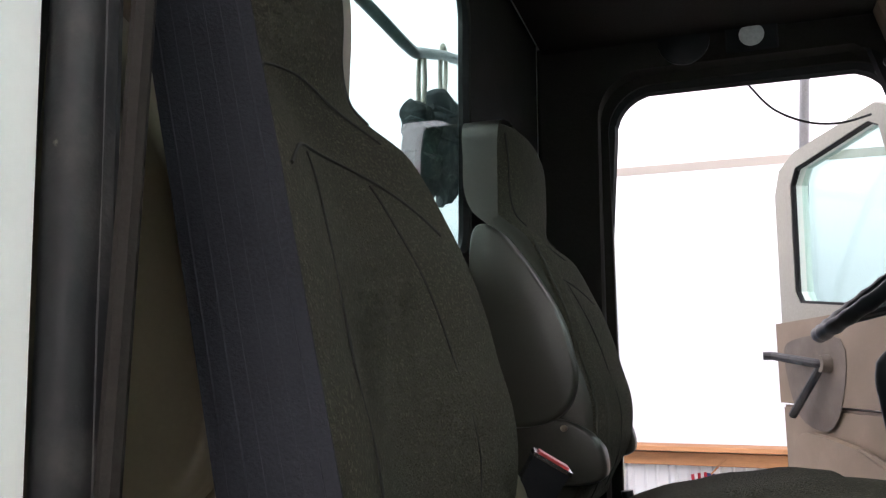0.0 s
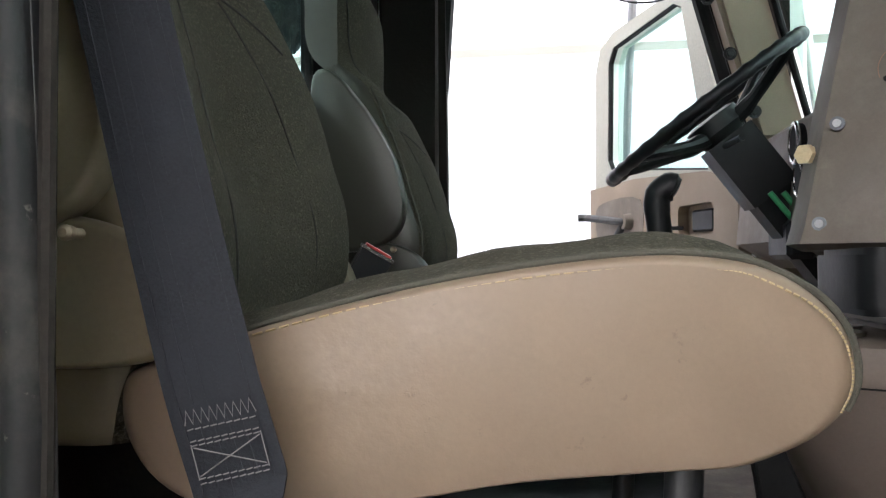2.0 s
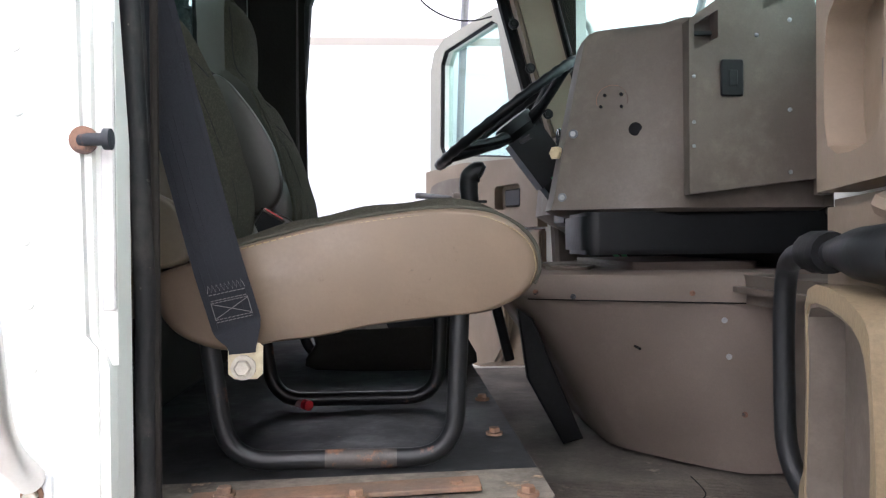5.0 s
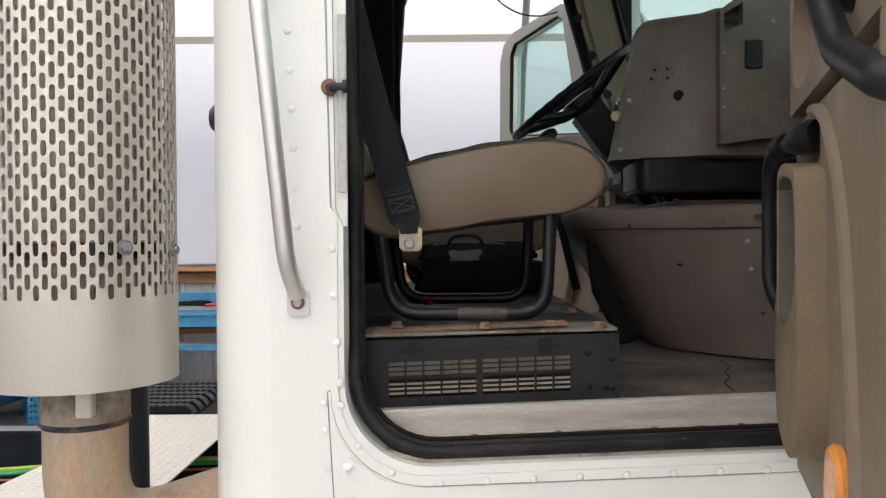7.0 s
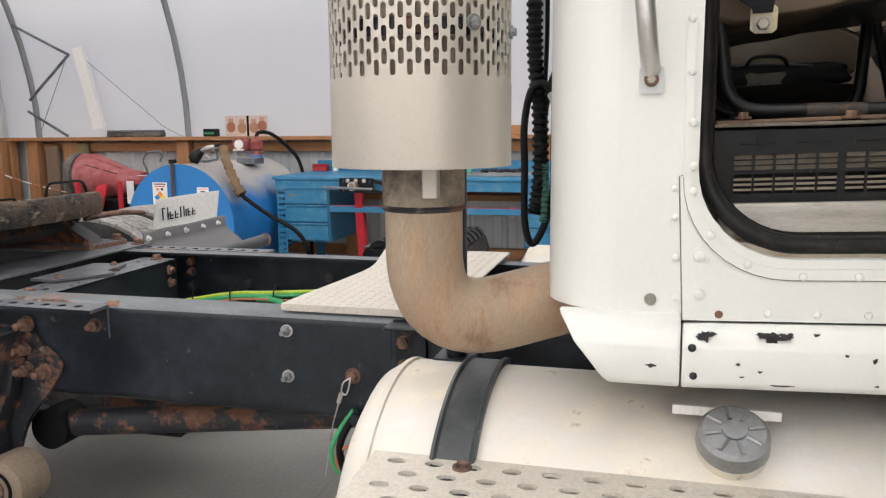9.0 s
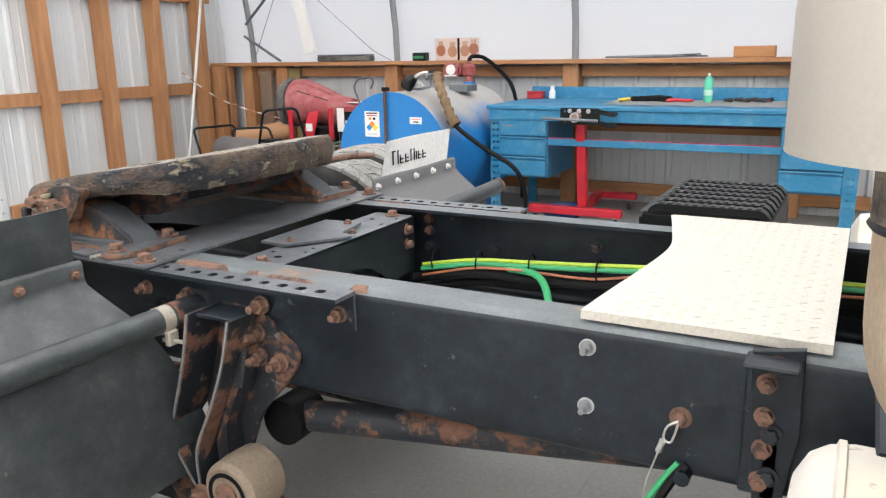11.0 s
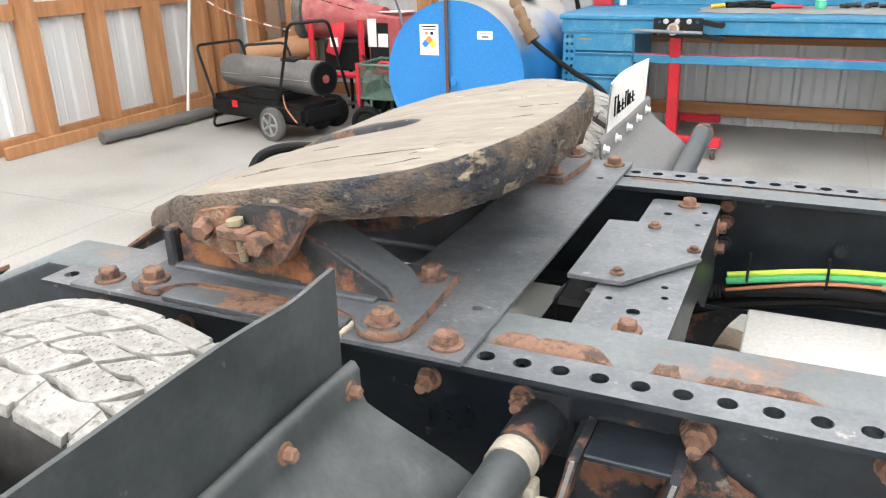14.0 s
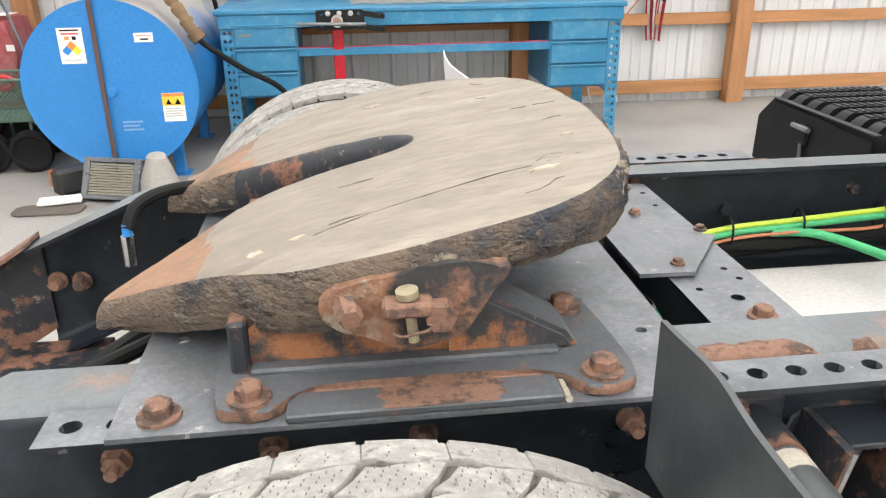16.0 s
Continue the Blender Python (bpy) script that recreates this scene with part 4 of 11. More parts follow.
    part("collar", cyl(B(), (-2.972, 0.12, 0.85), (-2.971, 0.122, 0.875), 0.009, 10), M_TANKBLUE, bl, "blue plastic collar")


lines()


# ---- fifth wheel ----
M_LUG = mat("rust_scaled_lug", (0.032, 0.033, 0.036), 0.8, var=0.4, scale=9, grain=80, bump=0.7, over=(0.20, 0.10, 0.06), amount=0.56, over_scale=9, soft=0.1, third=(0.23, 0.19, 0.145), third_amount=0.26, third_scale=9)
M_FOOT = mat("worn_black_casting", (0.105, 0.116, 0.13), 0.45, metal=0.2, var=0.25, scale=8, grain=70, bump=0.15, over=(0.06, 0.068, 0.078), amount=0.4, over_scale=6, soft=0.3, third=(0.17, 0.098, 0.066), third_amount=0.2, third_scale=11)
M_CLAMP = mat("dull_clamp", (0.42, 0.39, 0.33), 0.55, metal=0.2, var=0.2, scale=20)
M_PED = mat("orange_rust_face", (0.30, 0.128, 0.058), 0.85, var=0.35, scale=9, grain=90, bump=0.6, over=(0.034, 0.036, 0.042), amount=0.44, over_scale=13, soft=0.09, over_rough=0.6, third=(0.20, 0.165, 0.13), third_amount=0.12, third_scale=24)
M_HORN = mat("browned_horn", (0.25, 0.145, 0.09), 0.75, var=0.25, scale=6, grain=60, bump=0.3, over=(0.10, 0.085, 0.07), amount=0.35, over_scale=8, soft=0.3)
DECK_TOP = [(-2.95, 0.88), (-2.92, 0.893), (-2.87, 0.915), (-2.80, 0.947), (-2.735, 0.974), (-2.66, 0.998), (-2.60, 1.014), (-2.475, 1.040), (-2.35, 1.058), (-2.17, 1.084), (-2.10, 1.094)]
DECK_THICK = [(-2.95, 0.03), (-2.92, 0.034), (-2.87, 0.05), (-2.80, 0.064), (-2.70, 0.068), (-2.62, 0.077), (-2.5, 0.070), (-2.43, 0.059), (-2.33, 0.061), (-2.25, 0.078), (-2.17, 0.088)]


def deck_top(x):
    return graph(DECK_TOP, x)[0]


def deck_thick(x):
    return graph(DECK_THICK, x)[0]


def build_fifth_wheel():
    fw = thing("fifth_wheel", "tilted fifth wheel coupling caked with dried grease on rusty brackets", "fifth wheel", (-2.5, 0, 0.868))
    half = [(-2.172, 0.0), (-2.176, 0.08), (-2.184, 0.16), (-2.196, 0.23), (-2.215, 0.30), (-2.253, 0.358), (-2.301, 0.401), (-2.363, 0.433), (-2.449, 0.453), (-2.531, 0.460), (-2.615, 0.449), (-2.672, 0.424), (-2.732, 0.378), (-2.79, 0.335), (-2.86, 0.288), (-2.906, 0.263), (-2.921, 0.243), (-2.912, 0.220), (-2.875, 0.195),
            (-2.82, 0.158), (-2.775, 0.128), (-2.74, 0.104), (-2.70, 0.084), (-2.64, 0.070), (-2.58, 0.058), (-2.525, 0.048), (-2.495, 0.034), (-2.480, 0.017), (-2.476, 0.0)]
    loop = half + [(x, -y) for x, y in half[-2:0:-1]]
    loop = smooth_loop(loop, 7)
    bm = B()
    cx, cy = -2.45, 0.0
    levels = [(0.0, -0.010), (-0.006, -0.002), (-0.018, 0.003), (-0.034, 0.004), (-0.7, 0.003), (-1.0, -0.006)]
    rows = []
    n = len(loop)
    nrm = []
    for i in range(n):
        a, b = Vector(loop[i - 1]), Vector(loop[(i + 1) % n])
        t = (b - a).normalized()
        nrm.append(Vector((t.y, -t.x)))
    sgn = 1 if (Vector(loop[0]) + nrm[0] * 0.01 - Vector((cx, cy))).length > (Vector(loop[0]) - Vector((cx, cy))).length else -1
    for k, (d, o) in enumerate(levels):
        row = []
        for i, (x, y) in enumerate(loop):
            slot = abs(y) < 0.16 and -2.83 < x < -2.465
            th = deck_thick(x)
            z = deck_top(x) + (d if d > -0.5 else d * th)
            p = Vector((x, y)) + nrm[i] * sgn * o
            v = Vector((p.x, p.y, z))
            if 0 < k and not slot:
                rag = 1.0 if x > -2.6 else 0.5
                nz = noise.noise(v * 22) * 0.006 + noise.noise(v * 60) * 0.003
                front = max(0.0, min(1.0, (x + 2.42) / 0.2))
                nz += front * noise.noise(Vector((x * 70, y * 70, z * 25))) * 0.008
                v.x += nrm[i].x * sgn * nz * rag
                v.y += nrm[i].y * sgn * nz * rag
                v.z += noise.noise(v * 30 + Vector((5, 1, 2))) * 0.004 * (1 if k > 1 else 0.3)
            row.append(bm.verts.new(v))
        rows.append(row)
    for a, b in zip(rows, rows[1:]):
        for j in range(n):
            f = bm.faces.new((a[j], a[(j + 1) % n], b[(j + 1) % n], b[j]))
            f.material_index = 3 if abs(loop[j][1]) < 0.13 and -2.80 < loop[j][0] < -2.46 else 1
    top_edges = [bm.edges.get((rows[0][j], rows[0][(j + 1) % n])) for j in range(n)]
    r = bmesh.ops.triangle_fill(bm, use_beauty=True, use_dissolve=False, edges=top_edges)
    tops = [g for g in r["geom"] if isinstance(g, bmesh.types.BMFace)]
    ends = [bm.edges.get((rows[-1][j], rows[-1][(j + 1) % n])) for j in range(n)]
    r2 = bmesh.ops.triangle_fill(bm, use_beauty=True, use_dissolve=False, edges=ends)
    for g in r2["geom"]:
        if isinstance(g, bmesh.types.BMFace):
            g.material_index = 1
    for _ in range(3):
        es = list({e for f in tops for e in f.edges if e.calc_length() > 0.03 and all(lf in tops for lf in e.link_faces)})
        if not es:
            break
        rr = bmesh.ops.subdivide_edges(bm, edges=es, cuts=1, use_grid_fill=False)
        tops = [f for f in bm.faces if f.material_index == 0]
        bmesh.ops.triangulate(bm, faces=[f for f in tops if len(f.verts) > 4])
        tops = [f for f in bm.faces if f.material_index == 0]
    inner = {v for f in tops for v in f.verts} - set(rows[0])
    for v in inner:
        v.co.z = deck_top(v.co.x) + 0.0018 * noise.noise(v.co * 7) + 0.0012 * noise.noise(v.co * 26) - 0.004 * max(0.0, noise.noise(Vector((v.co.x * 30, v.co.y * 12, 2.0)))) * max(0.0, min(1.0, (v.co.x + 2.30) / 0.1))
    for f_ in bm.faces:
        if f_.material_index == 0 and f_.calc_center_median().x < -2.755 + 0.03 * noise.noise(f_.calc_center_median() * 14):
            f_.material_index = 2
    rim_ = set(rows[0])
    for f_ in bm.faces:
        if f_.material_index == 0 and any(v in rim_ for v in f_.verts) and noise.noise(f_.calc_center_median() * 19) > -0.12:
            f_.material_index = 1
    part("deck", bm, [M_GREASE, M_CRUST, M_HORN, M_RUSTY], fw, "grease-caked steel top plate with a rear slot", sharp=55)
    # thick flakes of grease and bared patches on the deck
    rnd = random.Random(4)
    for x, y, w, h in ((-2.315, -0.272, 0.05, 0.012), (-2.693, -0.338, 0.022, 0.018), (-2.642, -0.328, 0.024, 0.008), (-2.25, -0.14, 0.02, 0.006), (-2.52, 0.3, 0.03, 0.01)):
        bm = B()
        pts = [(x + (w * math.cos(a) * rnd.uniform(0.25, 0.75)), y + h * math.sin(a) * rnd.uniform(0.25, 0.8)) for a in [2 * math.pi * k / 14 for k in range(14)]]
        lo = [bm.verts.new((u, v, deck_top(u) - 0.002)) for u, v in pts]
        hi = [bm.verts.new((x + (u - x) * 0.85, y + (v - y) * 0.85, deck_top(u) + 0.0022)) for u, v in pts]
        for k in range(14):
            bm.faces.new((lo[k], lo[(k + 1) % 14], hi[(k + 1) % 14], hi[k]))
        bm.faces.new(hi)
        part("grease_flake", bm, mat("pale_flake", (0.40, 0.355, 0.28), 0.8, var=0.25, scale=30), fw, "pale flake of dried grease")
    # cracks
    for pts in ([(-2.62, -0.335), (-2.56, -0.315), (-2.5, -0.30), (-2.44, -0.283), (-2.38, -0.262), (-2.33, -0.255)], [(-2.32, -0.24), (-2.30, -0.22), (-2.28, -0.225)]):
        bm = tube(B(), curve_pts([(x, y, deck_top(x) + 0.0003) for x, y in pts], 4), 0.0008, 5)
        part("crack", bm, mat("crack", (0.05, 0.04, 0.03), 0.9), fw, "dark crack in the grease")
    # crazing near the worn front edge
    rc = random.Random(23)
    crack = mat("fine_crack", (0.06, 0.048, 0.038), 0.9)
    for k in range(11):
        y = rc.uniform(-0.40, 0.40)
        edge = -2.178 - 0.9 * max(0.0, abs(y) - 0.12) ** 1.6
        x = edge - abs(rc.gauss(0.0, 0.055)) - 0.012
        if k > 6:
            x, y = rc.uniform(-2.70, -2.30), rc.choice((-1, 1)) * rc.uniform(0.12, 0.40)
        a = rc.uniform(-0.5, 0.5) + (0.0 if k > 6 else 0.2)
        pts = []
        for m in range(rc.randint(3, 5)):
            pts.append((x, y, deck_top(x) + 0.0004))
            st = rc.uniform(0.008, 0.02)
            x, y = x - st * math.cos(a), y + st * math.sin(a)
            a += rc.uniform(-0.7, 0.7)
        part("crack", tube(B(), pts, [rc.uniform(0.0003, 0.0007) for _ in pts], 5), crack, fw)
    # side mountings
    for s in (-1, 1):
        mt = part("bracket", prism(B(), smooth_loop([(-2.738, s * 0.30), (-2.735, s * 0.47), (-2.72, s * 0.50), (-2.675, s * 0.505), (-2.65, s * 0.48), (-2.62, s * 0.462), (-2.5, s * 0.458), (-2.37, s * 0.462), (-2.335, s * 0.48), (-2.31, s * 0.507), (-2.265, s * 0.50), (-2.25, s * 0.46), (-2.262, s * 0.30), (-2.285, s * 0.28), (-2.5, s * 0.278), (-2.7, s * 0.28)], 4), 'z', 0.860, 0.875, 0.003), [M_FOOT, M_RUST], fw, "worn black cast bracket with rusty edges")
        for f_ in mt.data.polygons:
            f_.material_index = 1 if abs(f_.normal.z) < 0.5 else 0
        prof = [(-2.716, 0.872), (-2.712, 0.925), (-2.69, 0.938), (-2.62, 0.948), (-2.55, 0.962), (-2.47, 0.968), (-2.415, 0.945), (-2.40, 0.93), (-2.355, 0.872)]
        ped = prism(B(), prof, 'y', *sorted((s * 0.345, s * 0.408)), 0.006, 2)
        bmesh.ops.subdivide_edges(ped, edges=[e for e in ped.edges if e.calc_length() > 0.05], cuts=4, use_grid_fill=True)
        rough(ped, 0.004, 40, 5.0)
        part("pedestal", ped, M_PED, mt, "rust-scaled pedestal")
        gus = part("gusset", prism(B(), [(-2.47, 0.966), (-2.412, 0.948), (-2.318, 0.896), (-2.300, 0.872), (-2.47, 0.872)], 'y', *sorted((s * 0.33, s * 0.418)), 0.006, 2), [M_FOOT, M_PED], mt, "worn sloping gusset with a rusted face")
        for f_ in gus.data.polygons:
            f_.material_index = 1 if abs(f_.normal.y) > 0.6 else 0
        part("end_post", box(B(), -2.722, -2.700, *sorted((s * 0.35, s * 0.425)), 0.872, 0.94, 0.004), M_RUSTY, mt)
        part("base_rim", box(B(), -2.70, -2.33, *sorted((s * 0.409, s * 0.432)), 0.872, 0.882, 0.003), M_FOOT, mt)
        lug = prism(B(), smooth_loop([(-2.605, 0.995), (-2.605, 0.96), (-2.56, 0.932), (-2.505, 0.916), (-2.455, 0.936), (-2.425, 0.975), (-2.405, 1.015), (-2.5, 1.015)], 6), 'y', *sorted((s * 0.447, s * 0.470)), 0.004)
        rough(lug, 0.007, 30, 2.0)
        part("pivot_lug", lug, M_LUG, mt)
        pin = part("pivot_pin", cyl(B(), (-2.511, s * 0.482, 0.935), (-2.517, s * 0.485, 0.992), 0.0062, 14), M_ZINC, mt, "dull brass-coloured pin")
        part("pin_head", cyl(B(), (-2.517, s * 0.485, 0.991), (-2.518, s * 0.4855, 0.999), 0.0125, 18), M_ZINC, pin)
        part("cotter", tube(B(), curve_pts([(-2.535, s * 0.5, 0.955), (-2.525, s * 0.5, 0.95), (-2.51, s * 0.5, 0.953), (-2.497, s * 0.5, 0.956), (-2.492, s * 0.5, 0.962), (-2.498, s * 0.5, 0.964)], 4), 0.0016, 6), M_RUST, pin)
        part("keeper", box(B(), -2.545, -2.49, *sorted((s * 0.47, s * 0.5)), 0.97, 0.988, 0.004), M_RUST, mt)
        part("nut", cyl(B(), (-2.482, s * 0.47, 0.966), (-2.482, s * 0.497, 0.966), 0.017, 6), M_RUST, mt)
        part("stop_bolt", bolt(B(), (-2.584, s * 0.462, 0.978), (0.15, s, -0.2), 0.0150, 0.030), M_RUST, mt)
        for x, y in ((-2.291, 0.478), (-2.696, 0.48), (-2.295, 0.312), (-2.70, 0.312)):
            bm = B()
            cyl(bm, (x, s * y, 0.872), (x, s * y, 0.8765), 0.0255, 18)
            bolt(bm, (x, s * y, 0.8755), (0, 0, 1), 0.0165, 0.016)
            part("bolt", bm, M_RUST, mt, "rusty hexagon bolt")
        # retaining bar on the plate
        part("retainer", box(B(), -2.655, -2.345, *sorted((s * 0.466, s * 0.5135)), 0.860, 0.870, 0.002), M_FOOT, mt, "worn black retaining bar")
        smear = [(-2.549, 0.470), (-2.535, 0.4665), (-2.46, 0.466), (-2.415, 0.468), (-2.408, 0.478), (-2.416, 0.486), (-2.406, 0.497), (-2.422, 0.506), (-2.418, 0.512), (-2.50, 0.5128), (-2.552, 0.512), (-2.545, 0.498), (-2.556, 0.487)]
        part("rust_smear", sheet(B(), [(u, s * v) for u, v in smear], [], 'z', 0.8695, 0.8705), M_RUST, mt, "smear of orange rust on the bar")
        part("weld", tube(B(), [(-2.340, s * (0.468 + 0.009 * k), 0.8615 + 0.002 * (k % 2)) for k in range(6)], 0.0045, 7), M_CLAMP, mt, "dull weld bead")
        edge = box(B(), -2.645, -2.355, *sorted((s * 0.452, s * 0.4655)), 0.860, 0.8695, 0.002)
        part("rust_scale", edge, M_RUST, mt, "flaking rust along the bracket's edge")
    # release arm and rod
    part("release_rod", tube(B(), curve_pts([(-2.35, 0.38, 0.965), (-2.33, 0.55, 0.97), (-2.32, 0.70, 0.955)], 6), 0.011, 10), M_RUST, fw, "rusty release rod")
    part("lock_housing", prism(B(), [(-2.75, 0.915), (-2.62, 0.945), (-2.3, 0.99), (-2.28, 0.96), (-2.4, 0.91), (-2.7, 0.88)], 'y', -0.25, 0.25, 0.01), M_RUSTY, fw)
    # base plate
    pl = thing("coupling_plate", "grey steel plate bolted across the frame rails", "steel plate", (-2.5, 0, 0.853))
    holes = [ring(-2.20, -0.36, 0.008), ring(-2.20, 0.36, 0.008), ring(-2.80, -0.3, 0.009), ring(-2.80, 0.3, 0.009)]
    sheet_pts = [(-2.845, -0.515), (-2.16, -0.515), (-2.16, 0.515), (-2.845, 0.515)]
    bm = sheet(B(), sheet_pts, holes + [rrect(-2.66, -2.36, -0.265, 0.265, 0.05, 4)], 'z', 0.8535, 0.8598)
    part("plate", bm, M_GREY, pl)
    for s in (-1, 1):
        for x in (-2.196, -2.795):
            bm = B()
            bolt(bm, (x, s * 0.478, 0.8598), (0, 0, 1), 0.0165, 0.016)
            part("bolt", bm, M_RUST, pl, "rusty hexagon bolt")


build_fifth_wheel()


# ---- rear wheels ----
M_SIDEWALL = mat("tyre_sidewall", (0.028, 0.028, 0.028), 0.7, var=0.3, scale=10, over=(0.07, 0.068, 0.064), amount=0.35, over_scale=9, soft=0.3)


def tyre_parts(wheel, yc, s, R=0.472, W=0.236):
    """One dusty truck tyre with its tread blocks, centred at y = yc."""
    prof = []
    for r, v in ((0.30, -0.085), (0.325, -0.108), (0.38, -0.118), (0.43, -0.115), (R - 0.028, -0.109), (R - 0.014, -0.100), (R - 0.012, -0.05), (R - 0.0115, 0.0), (R - 0.012, 0.05), (R - 0.014, 0.1), (R - 0.028, 0.109), (0.43, 0.115), (0.38, 0.118), (0.325, 0.108), (0.30, 0.085)):
        prof.append((r, v))
    carcass = lathe(B(), prof, (-2.575, yc, R), 'y', 72, closed=True)
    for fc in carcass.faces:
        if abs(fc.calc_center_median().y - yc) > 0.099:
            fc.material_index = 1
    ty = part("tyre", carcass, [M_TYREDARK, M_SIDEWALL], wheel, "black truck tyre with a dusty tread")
    bm = B()
    rnd = random.Random(int(yc * 1000))
    n = 38
    c = Vector((-2.575, yc, R))

    def at(u, v, h):
        a = 2 * math.pi * u / n
        r = R - 0.013 * (abs(v) / 0.113) ** 2.4 + h
        return c + Vector((r * math.sin(a), v, r * math.cos(a)))
    mids = [(-0.0655, -0.0215), (-0.0185, 0.0185), (0.0215, 0.0655)]

    def wave(u, side, k):
        """The groove between two rows wanders from side to side."""
        return 0.0045 * side * math.sin(2 * math.pi * (u + 0.17 * k)) + 0.0022 * math.sin(4 * math.pi * u + k)

    def block(poly, m):
        cu, cv = sum(u for u, v in poly) / m, sum(v for u, v in poly) / m
        lo = [bm.verts.new(at(u, v, -0.014)) for u, v in poly]
        mi = [bm.verts.new(at(u, v, -0.0018)) for u, v in poly]
        hi = [bm.verts.new(at(cu + (u - cu) * 0.97, cv + (v - cv) * 0.95, rnd.uniform(-0.0004, 0.0004))) for u, v in poly]
        for a, b in ((lo, mi), (mi, hi)):
            for j in range(m):
                bm.faces.new((a[j], a[(j + 1) % m], b[(j + 1) % m], b[j]))
        ctr = bm.verts.new(at(cu, cv, 0.0003))
        for j in range(m):
            bm.faces.new((hi[j], hi[(j + 1) % m], ctr))

    # a flat dark dash laid on the rubber for the shade in a sipe
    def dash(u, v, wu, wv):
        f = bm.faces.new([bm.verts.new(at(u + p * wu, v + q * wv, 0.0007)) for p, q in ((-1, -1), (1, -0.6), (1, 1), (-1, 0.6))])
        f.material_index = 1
    for k, (v0, v1) in enumerate(mids):
        for i in range(n):
            ph = i + 0.42 * k + rnd.uniform(-0.015, 0.015)
            g, sk = 0.045, 0.17
            us = [g + (1 - 2 * g) * j / 5 for j in range(6)]
            near = [(ph + u - sk, v0 + wave(ph + u, 1, k)) for u in us]
            far_ = [(ph + u + sk, v1 + wave(ph + u + sk, 1, k + 1)) for u in us[::-1]]
            block(near + [(ph + 1 - g + 0.03, (v0 + v1) / 2)] + far_ + [(ph + g + 0.03, (v0 + v1) / 2)], 14)
            # fine dotted sipes across the block, the cuts' shade as flat dashes
            for q in range(5):
                for w_ in range(6):
                    if rnd.random() < 0.22:
                        continue
                    f_ = 0.14 + 0.72 * w_ / 5
                    dash(ph + 0.18 + 0.16 * q + sk * (2 * f_ - 1) + (0.012 if w_ % 2 else -0.012), v0 + (v1 - v0) * f_, 0.009, 0.0023)
    # shoulder ribs: unbroken along the groove, notched at the sidewall
    for sg in (-1, 1):
        for i in range(n):
            us = [i + j / 6 for j in range(7)]
            inn = [(u, sg * (0.0705 + 0.004 * math.sin(2 * math.pi * u + sg) + 0.002 * math.sin(4 * math.pi * u))) for u in us]
            d = rnd.uniform(0.05, 0.08)
            out = [(i + 1, sg * 0.105), (i + 1 - d, sg * 0.105), (i + 1 - d, sg * 0.1135), (i + 0.5, sg * 0.114), (i + d * 0.6, sg * 0.1135), (i + d * 0.6, sg * 0.105), (i, sg * 0.105)]
            block(inn + out, 14)
            for q in (0.3, 0.62):
                for w_ in range(4):
                    if rnd.random() > 0.3:
                        dash(i + q + (0.015 if w_ % 2 else -0.015), sg * (0.078 + 0.006 * w_), 0.009, 0.0022)
    bmesh.ops.recalc_face_normals(bm, faces=bm.faces)
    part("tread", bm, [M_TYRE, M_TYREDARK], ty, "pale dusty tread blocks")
    part("rim", lathe(B(), [(0.0, -0.02), (0.13, -0.02), (0.16, -0.05), (0.27, -0.07), (0.30, -0.09), (0.305, 0.09), (0.27, 0.08), (0.15, 0.03), (0.0, 0.03)], (-2.575, yc, R), 'y', 40), M_WHITE, wheel)


for s in (-1, 1):
    wh = thing("dual_wheel", "pair of dusty truck tyres on the drive axle", "wheel", (-2.575, s * 0.85, 0.0), group="dual wheels")
    tyre_parts(wh, s * 0.765, s)
    tyre_parts(wh, s * 1.085, s)
    part("hub", lathe(B(), [(0.0, 0.0), (0.1, 0.0), (0.12, 0.1), (0.1, 0.42), (0.0, 0.44)], (-2.575, s * 0.62 if s > 0 else -1.06, 0.472), 'y', 24), M_RUSTY, wh)


# ---- mud flaps on tubular hangers ----
M_FLAPFAR = mat("dusty_grey_flap", (0.15, 0.15, 0.155), 0.6, var=0.12, scale=3)


